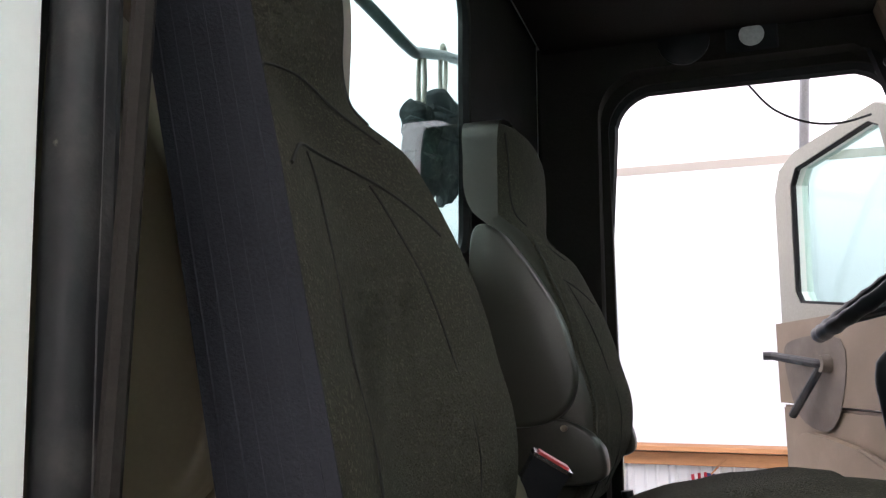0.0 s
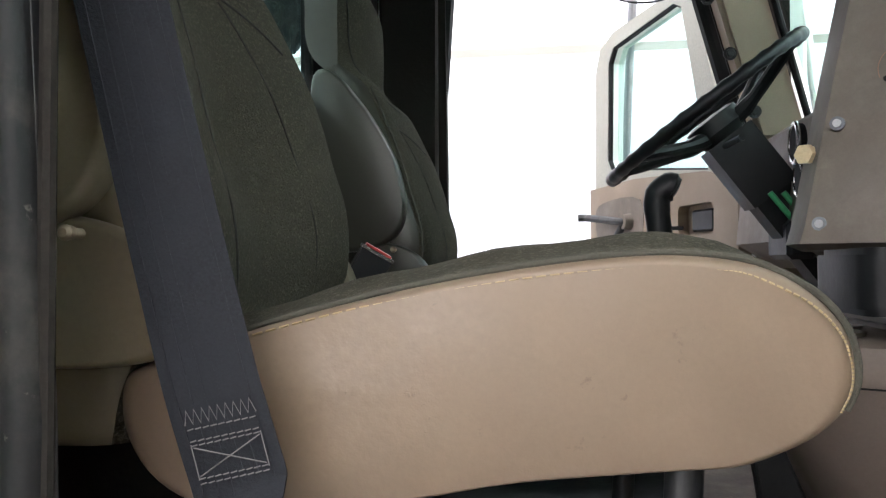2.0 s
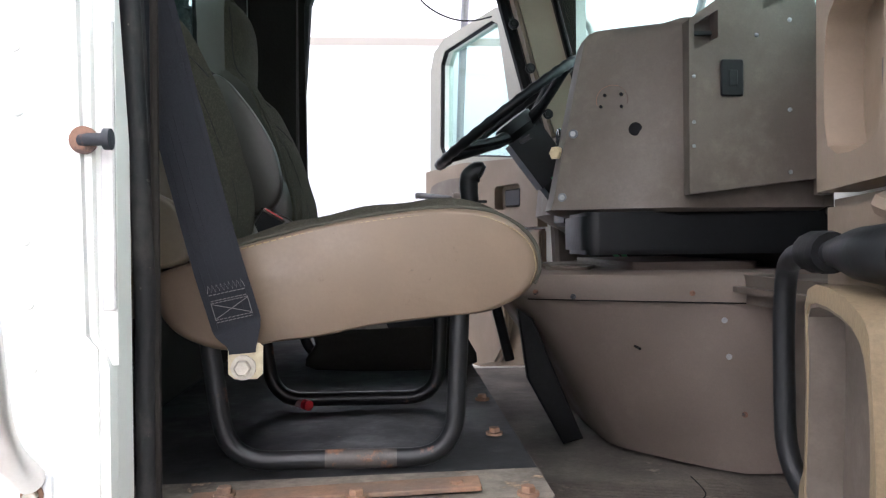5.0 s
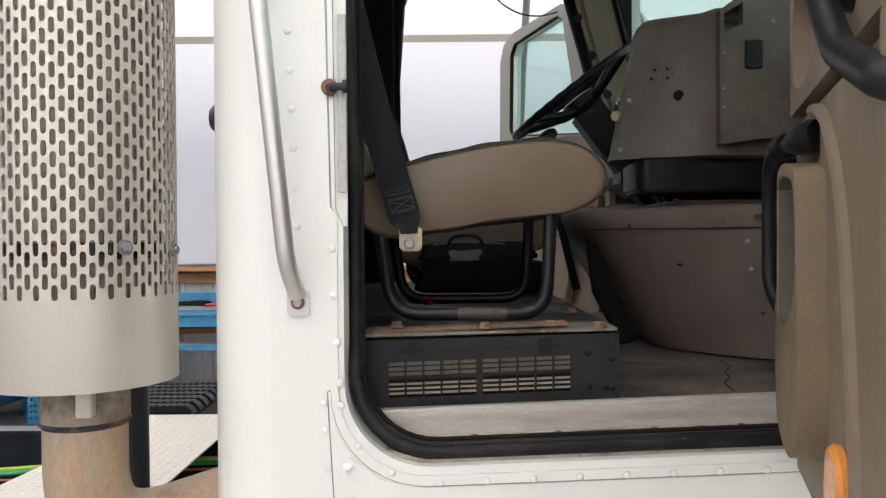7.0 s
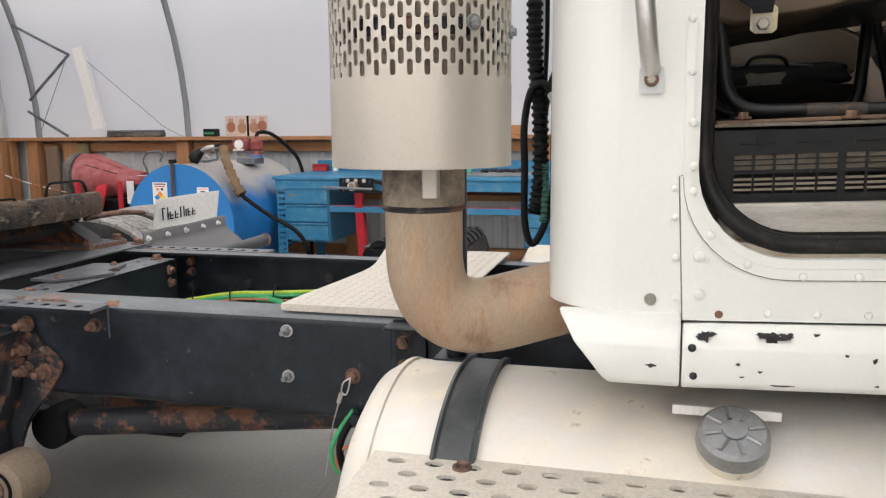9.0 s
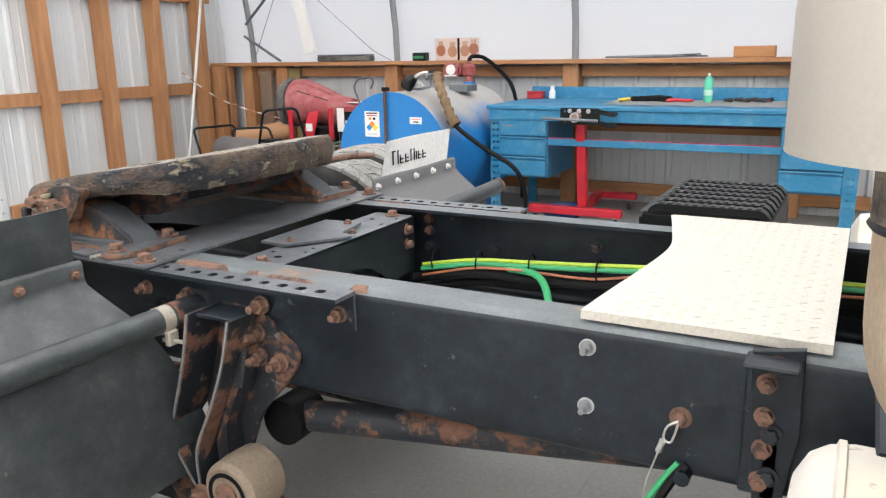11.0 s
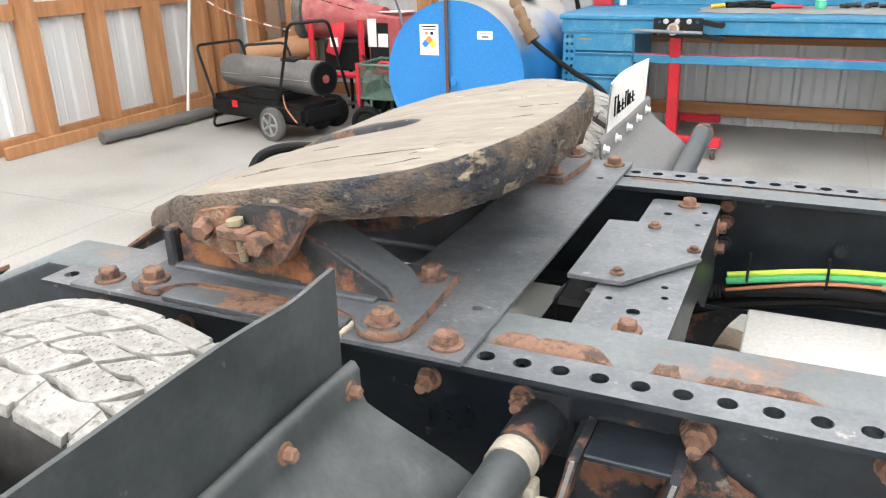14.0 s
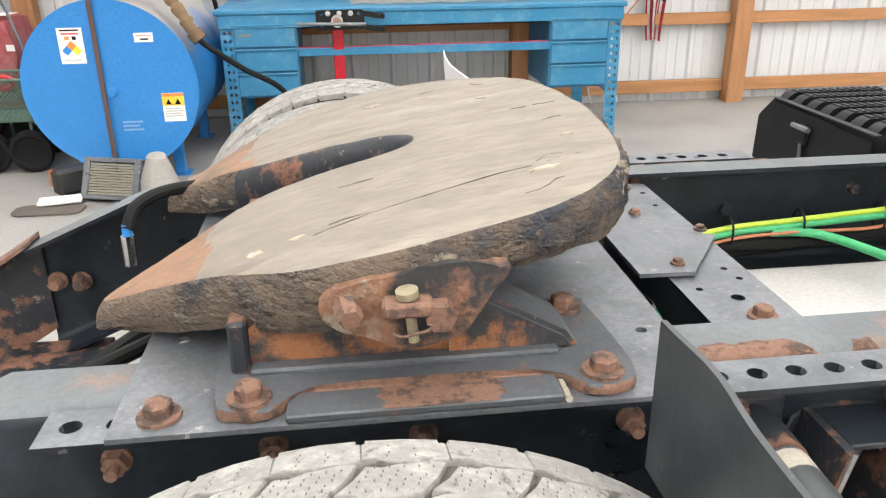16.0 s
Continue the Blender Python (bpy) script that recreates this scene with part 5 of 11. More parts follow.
def mud_flap(s):
    far = s > 0
    fl = thing("mud_flap", "grey rubber quarter flap with a white printed panel" if far else "black rubber quarter flap bolted to a tubular hanger", "mud flap", (-2.25, s * 0.9, 0.6), group="mud flaps")
    # upper upright sheet, slightly bowed
    bm = B()
    n = 24
    rows = []
    for dx in (0.0, 0.006):
        for z0 in (0.835, 1.006):
            row = []
            for i in range(n + 1):
                y = s * (0.605 + 0.62 * i / n)
                bow = 0.009 * math.exp(-((abs(y) - 0.70) / 0.06) ** 2) * (1.0 if z0 > 0.9 else 0.3)
                row.append(bm.verts.new((-2.284 + bow + dx, y, z0 - 0.012 * (i / n) ** 2)))
            rows.append(row)
    a, b, c, d = rows
    for i in range(n):
        for p, q in ((a, b), (c, d), (a, c), (b, d)):
            bm.faces.new((p[i], p[i + 1], q[i + 1], q[i]))
    for i in (0, n):
        bm.faces.new((a[i], b[i], d[i], c[i]))
    if far:
        bm.free()
    else:
        part("upper_sheet", bm, M_FLAP, fl, "stiff black upright sheet")
    # lower sheet: rolled lip along the bolts, then down and forward over the hanger
    bm = B()
    line = [(-2.268, 0.885), (-2.262, 0.876), (-2.262, 0.845), (-2.255, 0.83), (-2.235, 0.812), (-2.20, 0.785), (-2.16, 0.755), (-2.125, 0.72), (-2.10, 0.66), (-2.085, 0.56), (-2.08, 0.44), (-2.08, 0.36)]
    rows = []
    for k in range(2):
        for x, z in line:
            row = []
            for i in range(9):
                t = i / 8
                inner = 0.60 - max(0.0, (0.83 - z)) * 0.42
                y = inner + (1.235 - inner) * t
                row.append(bm.verts.new((x + (0.006 if k else 0.0), s * y, z + 0.002 * math.sin(9 * t))))
            rows.append(row)
    m_ = len(line)
    for k in range(2):
        for a, b in zip(rows[k * m_:(k + 1) * m_], rows[k * m_ + 1:(k + 1) * m_]):
            for i in range(8):
                bm.faces.new((a[i], a[i + 1], b[i + 1], b[i]))
    for j in range(m_ - 1):
        for i in (0, 8):
            bm.faces.new((rows[j][i], rows[j + 1][i], rows[m_ + j + 1][i], rows[m_ + j][i]))
    for j in (0, m_ - 1):
        for i in range(8):
            bm.faces.new((rows[j][i], rows[j][i + 1], rows[m_ + j][i + 1], rows[m_ + j][i]))
    part("lower_sheet", bm, M_FLAPFAR if far else M_FLAP, fl, "grey-black rubber sheet with a rolled lip", sharp=60)
    for k, y in enumerate((0.624, 0.758, 0.895, 1.03, 1.16)):
        part("bolt", bolt(B(), (-2.2575, s * y, 0.858), (1, 0, 0), 0.0085, 0.012), M_PALE if far else M_RUST, fl, "pale bolt" if far else "rusty bolt")
    # tube
    tb = part("hanger_tube", tube(B(), [(-2.075, s * 0.49, 0.755), (-2.085, s * 0.8, 0.757), (-2.095, s * 1.3, 0.76)], 0.03, 18), M_FLAP, fl, "thick black tube")
    part("socket", tube(B(), [(-2.06, s * 0.435, 0.755), (-2.075, s * 0.54, 0.755)], 0.024, 16), M_RUSTY, tb)
    part("end_cap", cyl(B(), (-2.095, s * 1.298, 0.76), (-2.096, s * 1.32, 0.76), 0.033, 18), M_RUST if far else M_FLAP, tb)
    part("socket", tube(B(), [(-2.074, s * 0.445, 0.755), (-2.0765, s * 0.528, 0.755)], 0.0332, 18), M_RUSTY, tb, "rusty tube socket")
    part("clamp", tube(B(), [(-2.078, s * 0.535, 0.755), (-2.079, s * 0.565, 0.755)], 0.0318, 18), M_CLAMP, tb, "pale steel tube clamp")
    part("clamp_ear", box(B(), -2.06, -2.045, *sorted((s * 0.535, s * 0.565)), 0.70, 0.735, 0.003), M_CLAMP, tb)
    part("clamp_bolt", cyl(B(), (-2.08, s * 0.55, 0.708), (-2.02, s * 0.55, 0.712), 0.005, 8), M_CLAMP, tb)
    part("bracket", box(B(), -2.10, -2.03, *sorted((s * 0.434, s * 0.446)), 0.70, 0.80, 0.006), M_RUSTY, tb)
    if far:
        bm = B()
        n = 10
        lo = [bm.verts.new((-2.262 - 0.016 * math.sin(math.pi * i / n) * 0.1, 0.665 + 0.5 * i / n, 0.878)) for i in range(n + 1)]
        hi = [bm.verts.new((-2.264 - 0.032 * math.sin(math.pi * i / n) * 0.5, 0.695 + 0.49 * i / n + 0.02, 1.008)) for i in range(n + 1)]
        lo2 = [bm.verts.new(v.co + Vector((-0.004, 0, 0))) for v in lo]
        hi2 = [bm.verts.new(v.co + Vector((-0.004, 0, 0))) for v in hi]
        for i in range(n):
            for p, q in ((lo, hi), (lo2, hi2), (hi, hi2), (lo, lo2)):
                bm.faces.new((p[i], p[i + 1], q[i + 1], q[i]))
        sg = part("white_panel", bm, M_PALE, fl, "white panel with a black wordmark drawn as bars")
        # wordmark as plain bars
        x = 0.74
        for stem, w in ((0.052, 0.020), (0.052, 0.0), (0.032, 0.024), (0.032, 0.024), (0.046, 0.010), (0.046, 0.0), (0.032, 0.0), (0.032, 0.020), (0.032, 0.024)):
            part("print_bar", box(B(), -2.2615, -2.2585, x, x + 0.0048, 0.918, 0.918 + stem), M_INKSHADE, sg)
            if w:
                for z in ((0.918, 0.932) if stem < 0.04 else (0.918 + stem - 0.0045,)):
                    part("print_bar", box(B(), -2.2615, -2.2585, x + 0.0048, x + w, z, z + 0.0042), M_INKSHADE, sg)
            x += w + 0.0155
    return fl


mud_flap(-1)
mud_flap(1)

# ---- cab shell ----
CX0, CX1, CY = -0.445, 0.62, 0.95


def panel_row(bm, pts, d, r=0.0065, h=0.0035):
    for p in pts:
        rivet(bm, p, d, r, h)


RAKE = 0.035  # the cab stands slightly nose up


def raked(bm, x0=-0.236):
    """The same mesh with its level lines rising towards the nose."""
    for v in bm.verts:
        v.co.z += RAKE * (v.co.x - x0)
    return bm


def notched(loop, pts):
    """The loop with points let into its long upright left side, given from the top down."""
    left = min(u for u, _ in loop)
    out = []
    for i, (u, v) in enumerate(loop):
        out.append((u, v))
        u2, v2 = loop[(i + 1) % len(loop)]
        if abs(u - left) < 1e-5 and abs(u2 - left) < 1e-5 and abs(v2 - v) > 0.5:
            out += pts if v2 < v else pts[::-1]
    return out


OPEN_N = rrect(-0.222, 0.60, 1.100, 2.47, (0.135, 0.06, 0.12, 0.12), 10)
LATCH = [(-0.222, 1.86), (-0.2365, 1.83), (-0.2345, 1.503), (-0.222, 1.474)]
OPEN_F = [(-0.235, 1.14), (0.60, 1.14), (0.60, 1.80), (0.50, 2.13)] + [(0.325 + 0.11 * math.cos(radians(12 + 13 * i)), 2.358 + 0.11 * math.sin(radians(12 + 13 * i))) for i in range(7)] + [(-0.123 - 0.12 * math.sin(radians(10 * i)), 2.348 + 0.12 * math.cos(radians(10 * i))) for i in range(10)]


def build_cab():
    cab = thing("truck_cab", "white riveted truck cab with open doors and chipped paint", "truck cab", (0, 0, 0.92))
    # near side with its door opening
    bm = sheet(B(), [(-0.335, 1.02), (0.70, 1.02), (0.70, 2.62), (-0.335, 2.62)], [notched(OPEN_N, LATCH)], 'y', -CY, -CY + 0.02)
    part("side_panel", raked(bm), M_WHITE, cab)
    bm = sheet(B(), [(-0.335, 1.02), (0.70, 1.02), (0.70, 2.62), (-0.335, 2.62)], [OPEN_F], 'y', CY - 0.02, CY)
    part("side_panel", bm, M_WHITE, cab)
    # rounded rear corners and the rear wall
    for s in (-1, 1):
        arc = [(-0.335 - 0.11 * math.sin(a), s * (CY - 0.11 + 0.11 * math.cos(a))) for a in [radians(7.5 * i) for i in range(13)]]
        inn = [(-0.335 - 0.09 * math.sin(a), s * (CY - 0.11 + 0.09 * math.cos(a))) for a in [radians(7.5 * i) for i in range(13)]][::-1]
        part("corner_panel", prism(B(), arc + inn, 'z', 1.02, 2.62), M_WHITE, cab, sharp=30)
    bm = sheet(B(), [(-CY + 0.11, 0.98), (CY - 0.11, 0.98), (CY - 0.11, 2.62), (-CY + 0.11, 2.62)], [rrect(-0.36, 0.27, 1.93, 2.47, 0.06)], 'x', CX0, CX0 + 0.02)
    rear = part("rear_wall", bm, M_WHITE, cab)
    g = part("rear_window", box(B(), CX0 + 0.006, CX0 + 0.012, -0.37, 0.28, 1.92, 2.48), M_GREENGLASS, cab, "green-tinted rear window")
    g.visible_shadow = False
    part("window_seal", tube(B(), [(CX0 + 0.012, u, v) for u, v in rrect(-0.36, 0.27, 1.93, 2.47, 0.06)], 0.014, 8, closed=True), M_RUBBER, cab)
    bm = B()
    for y in (-0.8, -0.55, 0.55, 0.8):
        panel_row(bm, [(CX0, y, 1.05 + 0.06 * k) for k in range(25)], (-1, 0, 0))
    pieces("rivet", bm, M_WHITE, rear)
    # roof, firewall and belly
    part("roof", prism(B(), [(CX0, 2.60), (0.55, 2.60), (0.78, 2.5), (0.82, 2.52), (0.6, 2.66), (-0.38, 2.68), (CX0, 2.64)], 'y', -CY, CY, 0.004), M_WHITE, cab)
    part("belly", box(B(), CX0 + 0.05, 0.85, -CY + 0.06, CY - 0.06, 1.02, 1.10), M_BLACK, cab)
    part("firewall", box(B(), 0.84, 0.87, -CY, CY, 1.0, 1.9), M_LINER, cab)
    for s in (-1, 1):
        part("cowl_side", box(B(), 0.70, 0.87, *sorted((s * CY, s * (CY - 0.03))), 1.0, 1.95), M_WHITE, cab)
    # screen pillars and glass
    for s in (-1, 1):
        a, b = sorted((s * 0.78, s * 0.86))
        post = part("screen_pillar", prism(B(), [(0.375, 2.56), (0.50, 2.56), (0.665, 1.92), (0.55, 1.92)], 'y', a, b, 0.012, 2), M_DOORTRIM, cab, "beige trim on the screen pillar")
        for x, z in ((0.425, 2.275), (0.477, 2.135), (0.533, 1.99), (0.385, 2.41)):
            part("trim_screw", bolt(B(), (x + 0.005, s * 0.78, z), (0, -s, 0), 0.011, 0.009), M_PLASTIC, post)
        part("pillar_seal", tube(B(), [(0.36, s * 0.88, 2.56), (0.54, s * 0.88, 1.9), (0.6, s * 0.88, 1.7)], 0.02, 8), M_RUBBER, cab)
        part("glass_seal", tube(B(), [(0.51, s * 0.775, 2.56), (0.675, s * 0.775, 1.92)], 0.009, 8), M_RUBBER, cab)
        part("door_pillar", prism(B(), [(0.56, 1.92), (0.70, 1.92), (0.70, 1.1), (0.60, 1.1)], 'y', *sorted((s * 0.86, s * 0.94)), 0.01), M_DASH, cab)
    bm, skins = B(), []
    for thick in (0.0, 0.006):
        skins.append([[bm.verts.new((0.515 + thick + (2.56 - z) * 0.272 + 0.16 * (1 - (k / 9) ** 2) * min(1.0, (2.56 - z) / 0.36), 0.77 * k / 9, z)) for k in range(-9, 10)] for z in (2.56, 2.5, 2.44, 2.38, 2.31, 2.2, 2.06, 1.92)])
    for rows, flip in zip(skins, (False, True)):
        for a_, b_ in zip(rows, rows[1:]):
            for j in range(18):
                q = (a_[j], a_[j + 1], b_[j + 1], b_[j])
                bm.faces.new(q[::-1] if flip else q)
    w = part("windscreen", bm, M_GREENGLASS, cab, "green-tinted windscreen")
    w.visible_shadow = False
    # skirt under the near door
    prof = [(-0.951, 1.0075), (-0.967, 1.003), (-0.985, 0.977), (-0.985, 0.925), (-0.975, 0.915), (-0.93, 0.915), (-0.93, 1.004)]
    for x0, x1, cut in ((-0.236, 0.75, 0.0), (-0.415, -0.239, 0.075)):
        bm = B()
        lo = [bm.verts.new((x0 + cut * (1.004 - z) / 0.09, y, z + (0.014 if cut and z > 0.98 else 0))) for y, z in prof]
        hi = [bm.verts.new((x1, y, z + (0.014 if cut and z > 0.98 else 0))) for y, z in prof]
        n = len(prof)
        for j in range(n):
            bm.faces.new((lo[j], lo[(j + 1) % n], hi[(j + 1) % n], hi[j]))
        bm.faces.new(lo[::-1])
        bm.faces.new(hi)
        bmesh.ops.bevel(bm, geom=list(bm.edges), offset=0.003, segments=1, affect='EDGES', clamp_overlap=True)
        part("skirt", raked(bm) if not cut else bm, M_WHITE, cab, "white painted skirt with chips" if not cut else "")
    # far skirt
    part("skirt", box(B(), -0.4, 0.75, 0.93, 0.975, 0.915, 1.0, 0.01), M_WHITE, cab)
    # raised door flange, lap seam, rivets and bolts
    fl_out = [(u - (0.0195 * (v - 1.25) if u < -0.2 and v > 1.25 else 0.0), v) for u, v in rrect(-0.242, 0.72, 1.0715, 2.55, (0.15, 0.0, 0.0, 0.1), 10)]
    fl_in = notched(rrect(-0.231, 0.606, 1.087, 2.472, (0.14, 0.06, 0.12, 0.12), 10), [(-0.231, 1.87), (-0.2475, 1.84), (-0.2415, 1.505), (-0.231, 1.492)])
    part("door_flange", raked(sheet(B(), fl_out, [fl_in], 'y', -CY - 0.004, -CY - 0.0005)), M_WHITE, cab, "raised white flange round the door opening")
    part("lap_panel", raked(sheet(B(), [(-0.236, 1.0105), (0.70, 1.0105), (0.70, 1.069), (-0.10, 1.069), (-0.165, 1.083), (-0.211, 1.117), (-0.2345, 1.16), (-0.242, 1.2225), (-0.247, 1.2225)], [], 'y', -CY - 0.002, -CY - 0.0004)), M_WHITE, cab)
    # the gap's shade and dirt drawn as a grey bead along the seams
    joint = mat("joint_shade_dirt", (0.22, 0.21, 0.185), 0.9, var=0.4, scale=30)
    line = [(-0.2368, 1.011), (-0.2478, 1.222), (-0.243, 1.2232)]
    part("seam_joint", raked(tube(B(), [(u, -CY - 0.0006, v) for u, v in line], 0.0013, 6)), joint, cab, "thin grey line of shade and dirt along the panel joint")
    line = [(u, v) for u, v in fl_out if v < 1.30 and u < 0.5] + [(0.64, 1.0715)]
    part("seam_joint", raked(tube(B(), [(u - 0.0002, -CY - 0.0022, v - 0.0004) for u, v in line], 0.0009, 6)), joint, cab)
    bm = B()
    ys = -CY - 0.004
    panel_row(bm, [(-0.076 + 0.0713 * k, ys, 1.0765) for k in range(10)], (0, -1, 0))
    panel_row(bm, [(x, ys, z) for x, z in ((-0.150, 1.094), (-0.202, 1.137), (-0.2275, 1.201), (-0.2285, 1.236), (-0.232, 1.298), (-0.2365, 1.369), (-0.238, 1.441))], (0, -1, 0))
    panel_row(bm, [(-0.250 - 0.012 * k / 4, ys, 1.90 + 0.07 * k) for k in range(6)], (0, -1, 0))
    panel_row(bm, [(-0.293 - 0.037 * 0.060 * k, -CY, 1.477 + 0.060 * k) for k in range(18)], (0, -1, 0))
    panel_row(bm, [(x, -CY, z) for x, z in ((-0.2535, 1.205), (-0.252, 1.163), (-0.249, 1.103), (-0.246, 1.044), (-0.248, 1.018), (-0.340, 1.021))], (0, -1, 0), 0.0058)
    panel_row(bm, [(-0.12 + 0.0655 * k, ys + 0.002, 1.0215) for k in range(12)], (0, -1, 0), 0.006)
    for x, z in ((-0.217, 1.106), (-0.215, 1.050)):
        cyl(bm, (x, ys + 0.002, z), (x, ys - 0.0005, z), 0.0125, 20)
        rivet(bm, (x, ys - 0.0005, z), (0, -1, 0), 0.0085, 0.004)
    pieces("rivet", raked(bm), M_WHITE, cab)
    part("plug", cyl(B(), (-0.283, -CY, 1.040), (-0.283, -CY - 0.003, 1.040), 0.0088, 20), M_FRAMEGREY, cab, "dull grey round plug")
    bm = B()
    for x, y, z in ((-0.223, -0.984, 0.978), (-0.220, -0.984, 0.937), (-0.352, -0.98, 0.965), (-0.186, ys + 0.002, 1.022), (0.207, ys + 0.002, 1.0215)):
        rivet(bm, (x, y, z), (0, -1, 0), 0.0062, 0.004)
    pieces("screw", bm, M_RUSTY, cab)
    # paint chips, thin bare patches with ragged rims
    rnd = random.Random(11)

    def chip(x, z, w, h, y):
        bm = B()
        n = 44
        ring_ = []
        for k in range(n):
            a = 2 * math.pi * k / n
            q = (0.62 + 0.5 * noise.noise(Vector((math.cos(a) * 2.2 + x * 90, math.sin(a) * 2.2, z * 70)))) * rnd.uniform(0.8, 1.2)
            up = math.sin(a)
            ring_.append(bm.verts.new((x + w * q * math.cos(a) * (1.0 + 0.45 * up), y, z + h * q * up)))
        c = bm.verts.new((x, y, z))
        for k in range(n):
            bm.faces.new((ring_[k], ring_[(k + 1) % n], c))
        r = bmesh.ops.extrude_face_region(bm, geom=bm.faces[:])
        bmesh.ops.translate(bm, vec=(0, 0.003, 0), verts=[v for v in r["geom"] if isinstance(v, bmesh.types.BMVert)])
        part("paint_chip", raked(bm), M_CHIP, cab, "bare black chip in the white paint")
    for x, z, w, h in ((-0.206, 0.994, 0.013, 0.010), (-0.198, 0.998, 0.008, 0.005), (-0.213, 0.991, 0.006, 0.006), (-0.114, 0.992, 0.024, 0.014), (-0.126, 0.997, 0.014, 0.006), (-0.098, 0.996, 0.012, 0.008), (-0.108, 0.981, 0.009, 0.009), (-0.06, 1.0, 0.005, 0.003)):
        chip(x, z, w, h, -0.977 + (z - 0.99) * -0.9)
    for x, z, w, h in ((-0.02, 0.972, 0.004, 0.003), (0.015, 0.965, 0.005, 0.007), (-0.16, 0.955, 0.004, 0.003), (-0.155, 0.937, 0.004, 0.002), (-0.13, 0.945, 0.004, 0.003), (0.16, 0.97, 0.003, 0.003), (0.02, 0.93, 0.004, 0.002), (-0.28, 0.95, 0.009, 0.004), (-0.1, 0.926, 0.02, 0.0015)):
        chip(x, z, w, h, -0.9858)
    # rubber door seal
    loop = rrect(-0.2125, 0.585, 1.1165, 2.455, (0.135, 0.06, 0.12, 0.12), 12)
    loop = [(u - ((0.0065 + 0.045 * (v - 1.71)) * min(1.0, (v - 1.45) / 0.12) if u < -0.2 and v > 1.45 else 0.0), v) for u, v in [(-0.2125, 2.25 - 0.05 * k) for k in range(20)] + loop]
    line = [(u, -0.928 + 0.056 * max(0.0, min(1.0, (v - 1.135) / 0.18)), v) for u, v in loop]
    part("door_seal", raked(tube(B(), line, [0.0115 + 0.0012 * math.sin(i * 2.3) * (1 if i % 7 == 0 else 0.2) for i in range(len(line))], 18, closed=True)), M_SEAL, cab, "black rubber door seal with dents")
    part("seal_lip", raked(tube(B(), [(u + 0.008 * (1 if u < 0 else -1) * (1 if v > 1.25 else 0.4), y + 0.004, v + (0.0095 if v < 1.25 else 0)) for u, y, v in line], 0.0055, 8, closed=True)), M_SEAL, cab)
    part("trim_edge", raked(tube(B(), [(u, -0.9 + 0.038 * max(0.0, min(1.0, (v - 1.15) / 0.16)), v) for u, v in rrect(-0.2015, 0.574, 1.1285, 2.444, (0.125, 0.055, 0.115, 0.115), 10)], 0.0045, 8, closed=True)), M_LINER, cab)
    part("door_jamb", raked(sheet(B(), rrect(-0.256, 0.615, 1.084, 2.486, (0.15, 0.07, 0.13, 0.13), 8), [notched(OPEN_N, [(-0.223, 2.25), (-0.236, 1.95), (-0.2325, 1.863), (-0.2225, 1.69)])], 'y', -CY + 0.021, -0.885)), M_WHITE, cab)
    line = [(u, CY - 0.012, v) for u, v in smooth_loop(OPEN_F, 4)]
    part("door_seal", tube(B(), line, 0.022, 8, closed=True), M_RUBBER, cab)
    # sill
    part("sill", raked(box(B(), -0.19, 0.60, -0.93, -0.868, 1.075, 1.1225, 0.003)), M_SILL, cab, "worn cream sill with flaking paint")
    part("sill_step", raked(box(B(), -0.185, 0.60, -0.868, -0.845, 1.075, 1.1725, 0.004, seg=2)), mat("scratched_warm_aluminium", (0.62, 0.60, 0.555), 0.38, metal=0.4, var=0.14, scale=5, grain=100, bump=0.06, stretch=(0.5, 4, 4), over=(0.30, 0.27, 0.22), amount=0.22, over_scale=7, soft=0.3), cab, "scratched aluminium sill step")
    part("sill_lip", raked(box(B(), -0.19, 0.60, -0.899, -0.87, 1.1225, 1.1285, 0.002)), M_SILL, cab)
    bm = B()
    for x in (-0.02, 0.115, 0.27, 0.41):
        rivet(bm, (x, -0.886, 1.1285), (0, 0, 1), 0.0065, 0.003)
    pieces("sill_screw", raked(bm), M_RUST, cab)
    part("far_sill", box(B(), -0.22, 0.60, 0.85, 0.93, 1.10, 1.165, 0.004), M_ALU, cab)
    # latch recess on the pillar with its striker
    bm = B()
    slope = [(-0.2475, 1.838, -0.2362, 1.828), (-0.2415, 1.506, -0.2342, 1.503), (-0.231, 1.493, -0.222, 1.474)]
    a_ = [bm.verts.new((u, -CY - 0.0042, v)) for u, v, _, _ in slope]
    b_ = [bm.verts.new((u, -CY + 0.0095, v)) for _, _, u, v in slope]
    for k in range(2):
        bm.faces.new((a_[k], a_[k + 1], b_[k + 1], b_[k]))
    bmesh.ops.solidify(bm, geom=bm.faces[:], thickness=-0.0015)
    part("latch_recess", raked(bm), M_WHITE, cab, "sloped rim of the latch recess")
    part("recess_floor", raked(box(B(), -0.2375, -0.2165, -CY + 0.0095, -CY + 0.0145, 1.474, 1.84, 0.001)), M_WHITE, cab)
    st_ = part("striker", cyl(B(), (-0.240, -CY - 0.005, 1.686), (-0.240, -CY - 0.009, 1.686), 0.013, 18), M_RUST, cab, "rusty door striker")
    part("striker_pin", tube(B(), [(-0.242, -CY - 0.006, 1.686), (-0.234, -CY - 0.012, 1.686), (-0.217, -CY - 0.013, 1.686)], 0.006, 12), M_RUSTY, st_)
    part("striker_head", cyl(B(), (-0.219, -CY - 0.013, 1.686), (-0.213, -CY - 0.013, 1.686), 0.010, 14), M_RUSTY, st_)
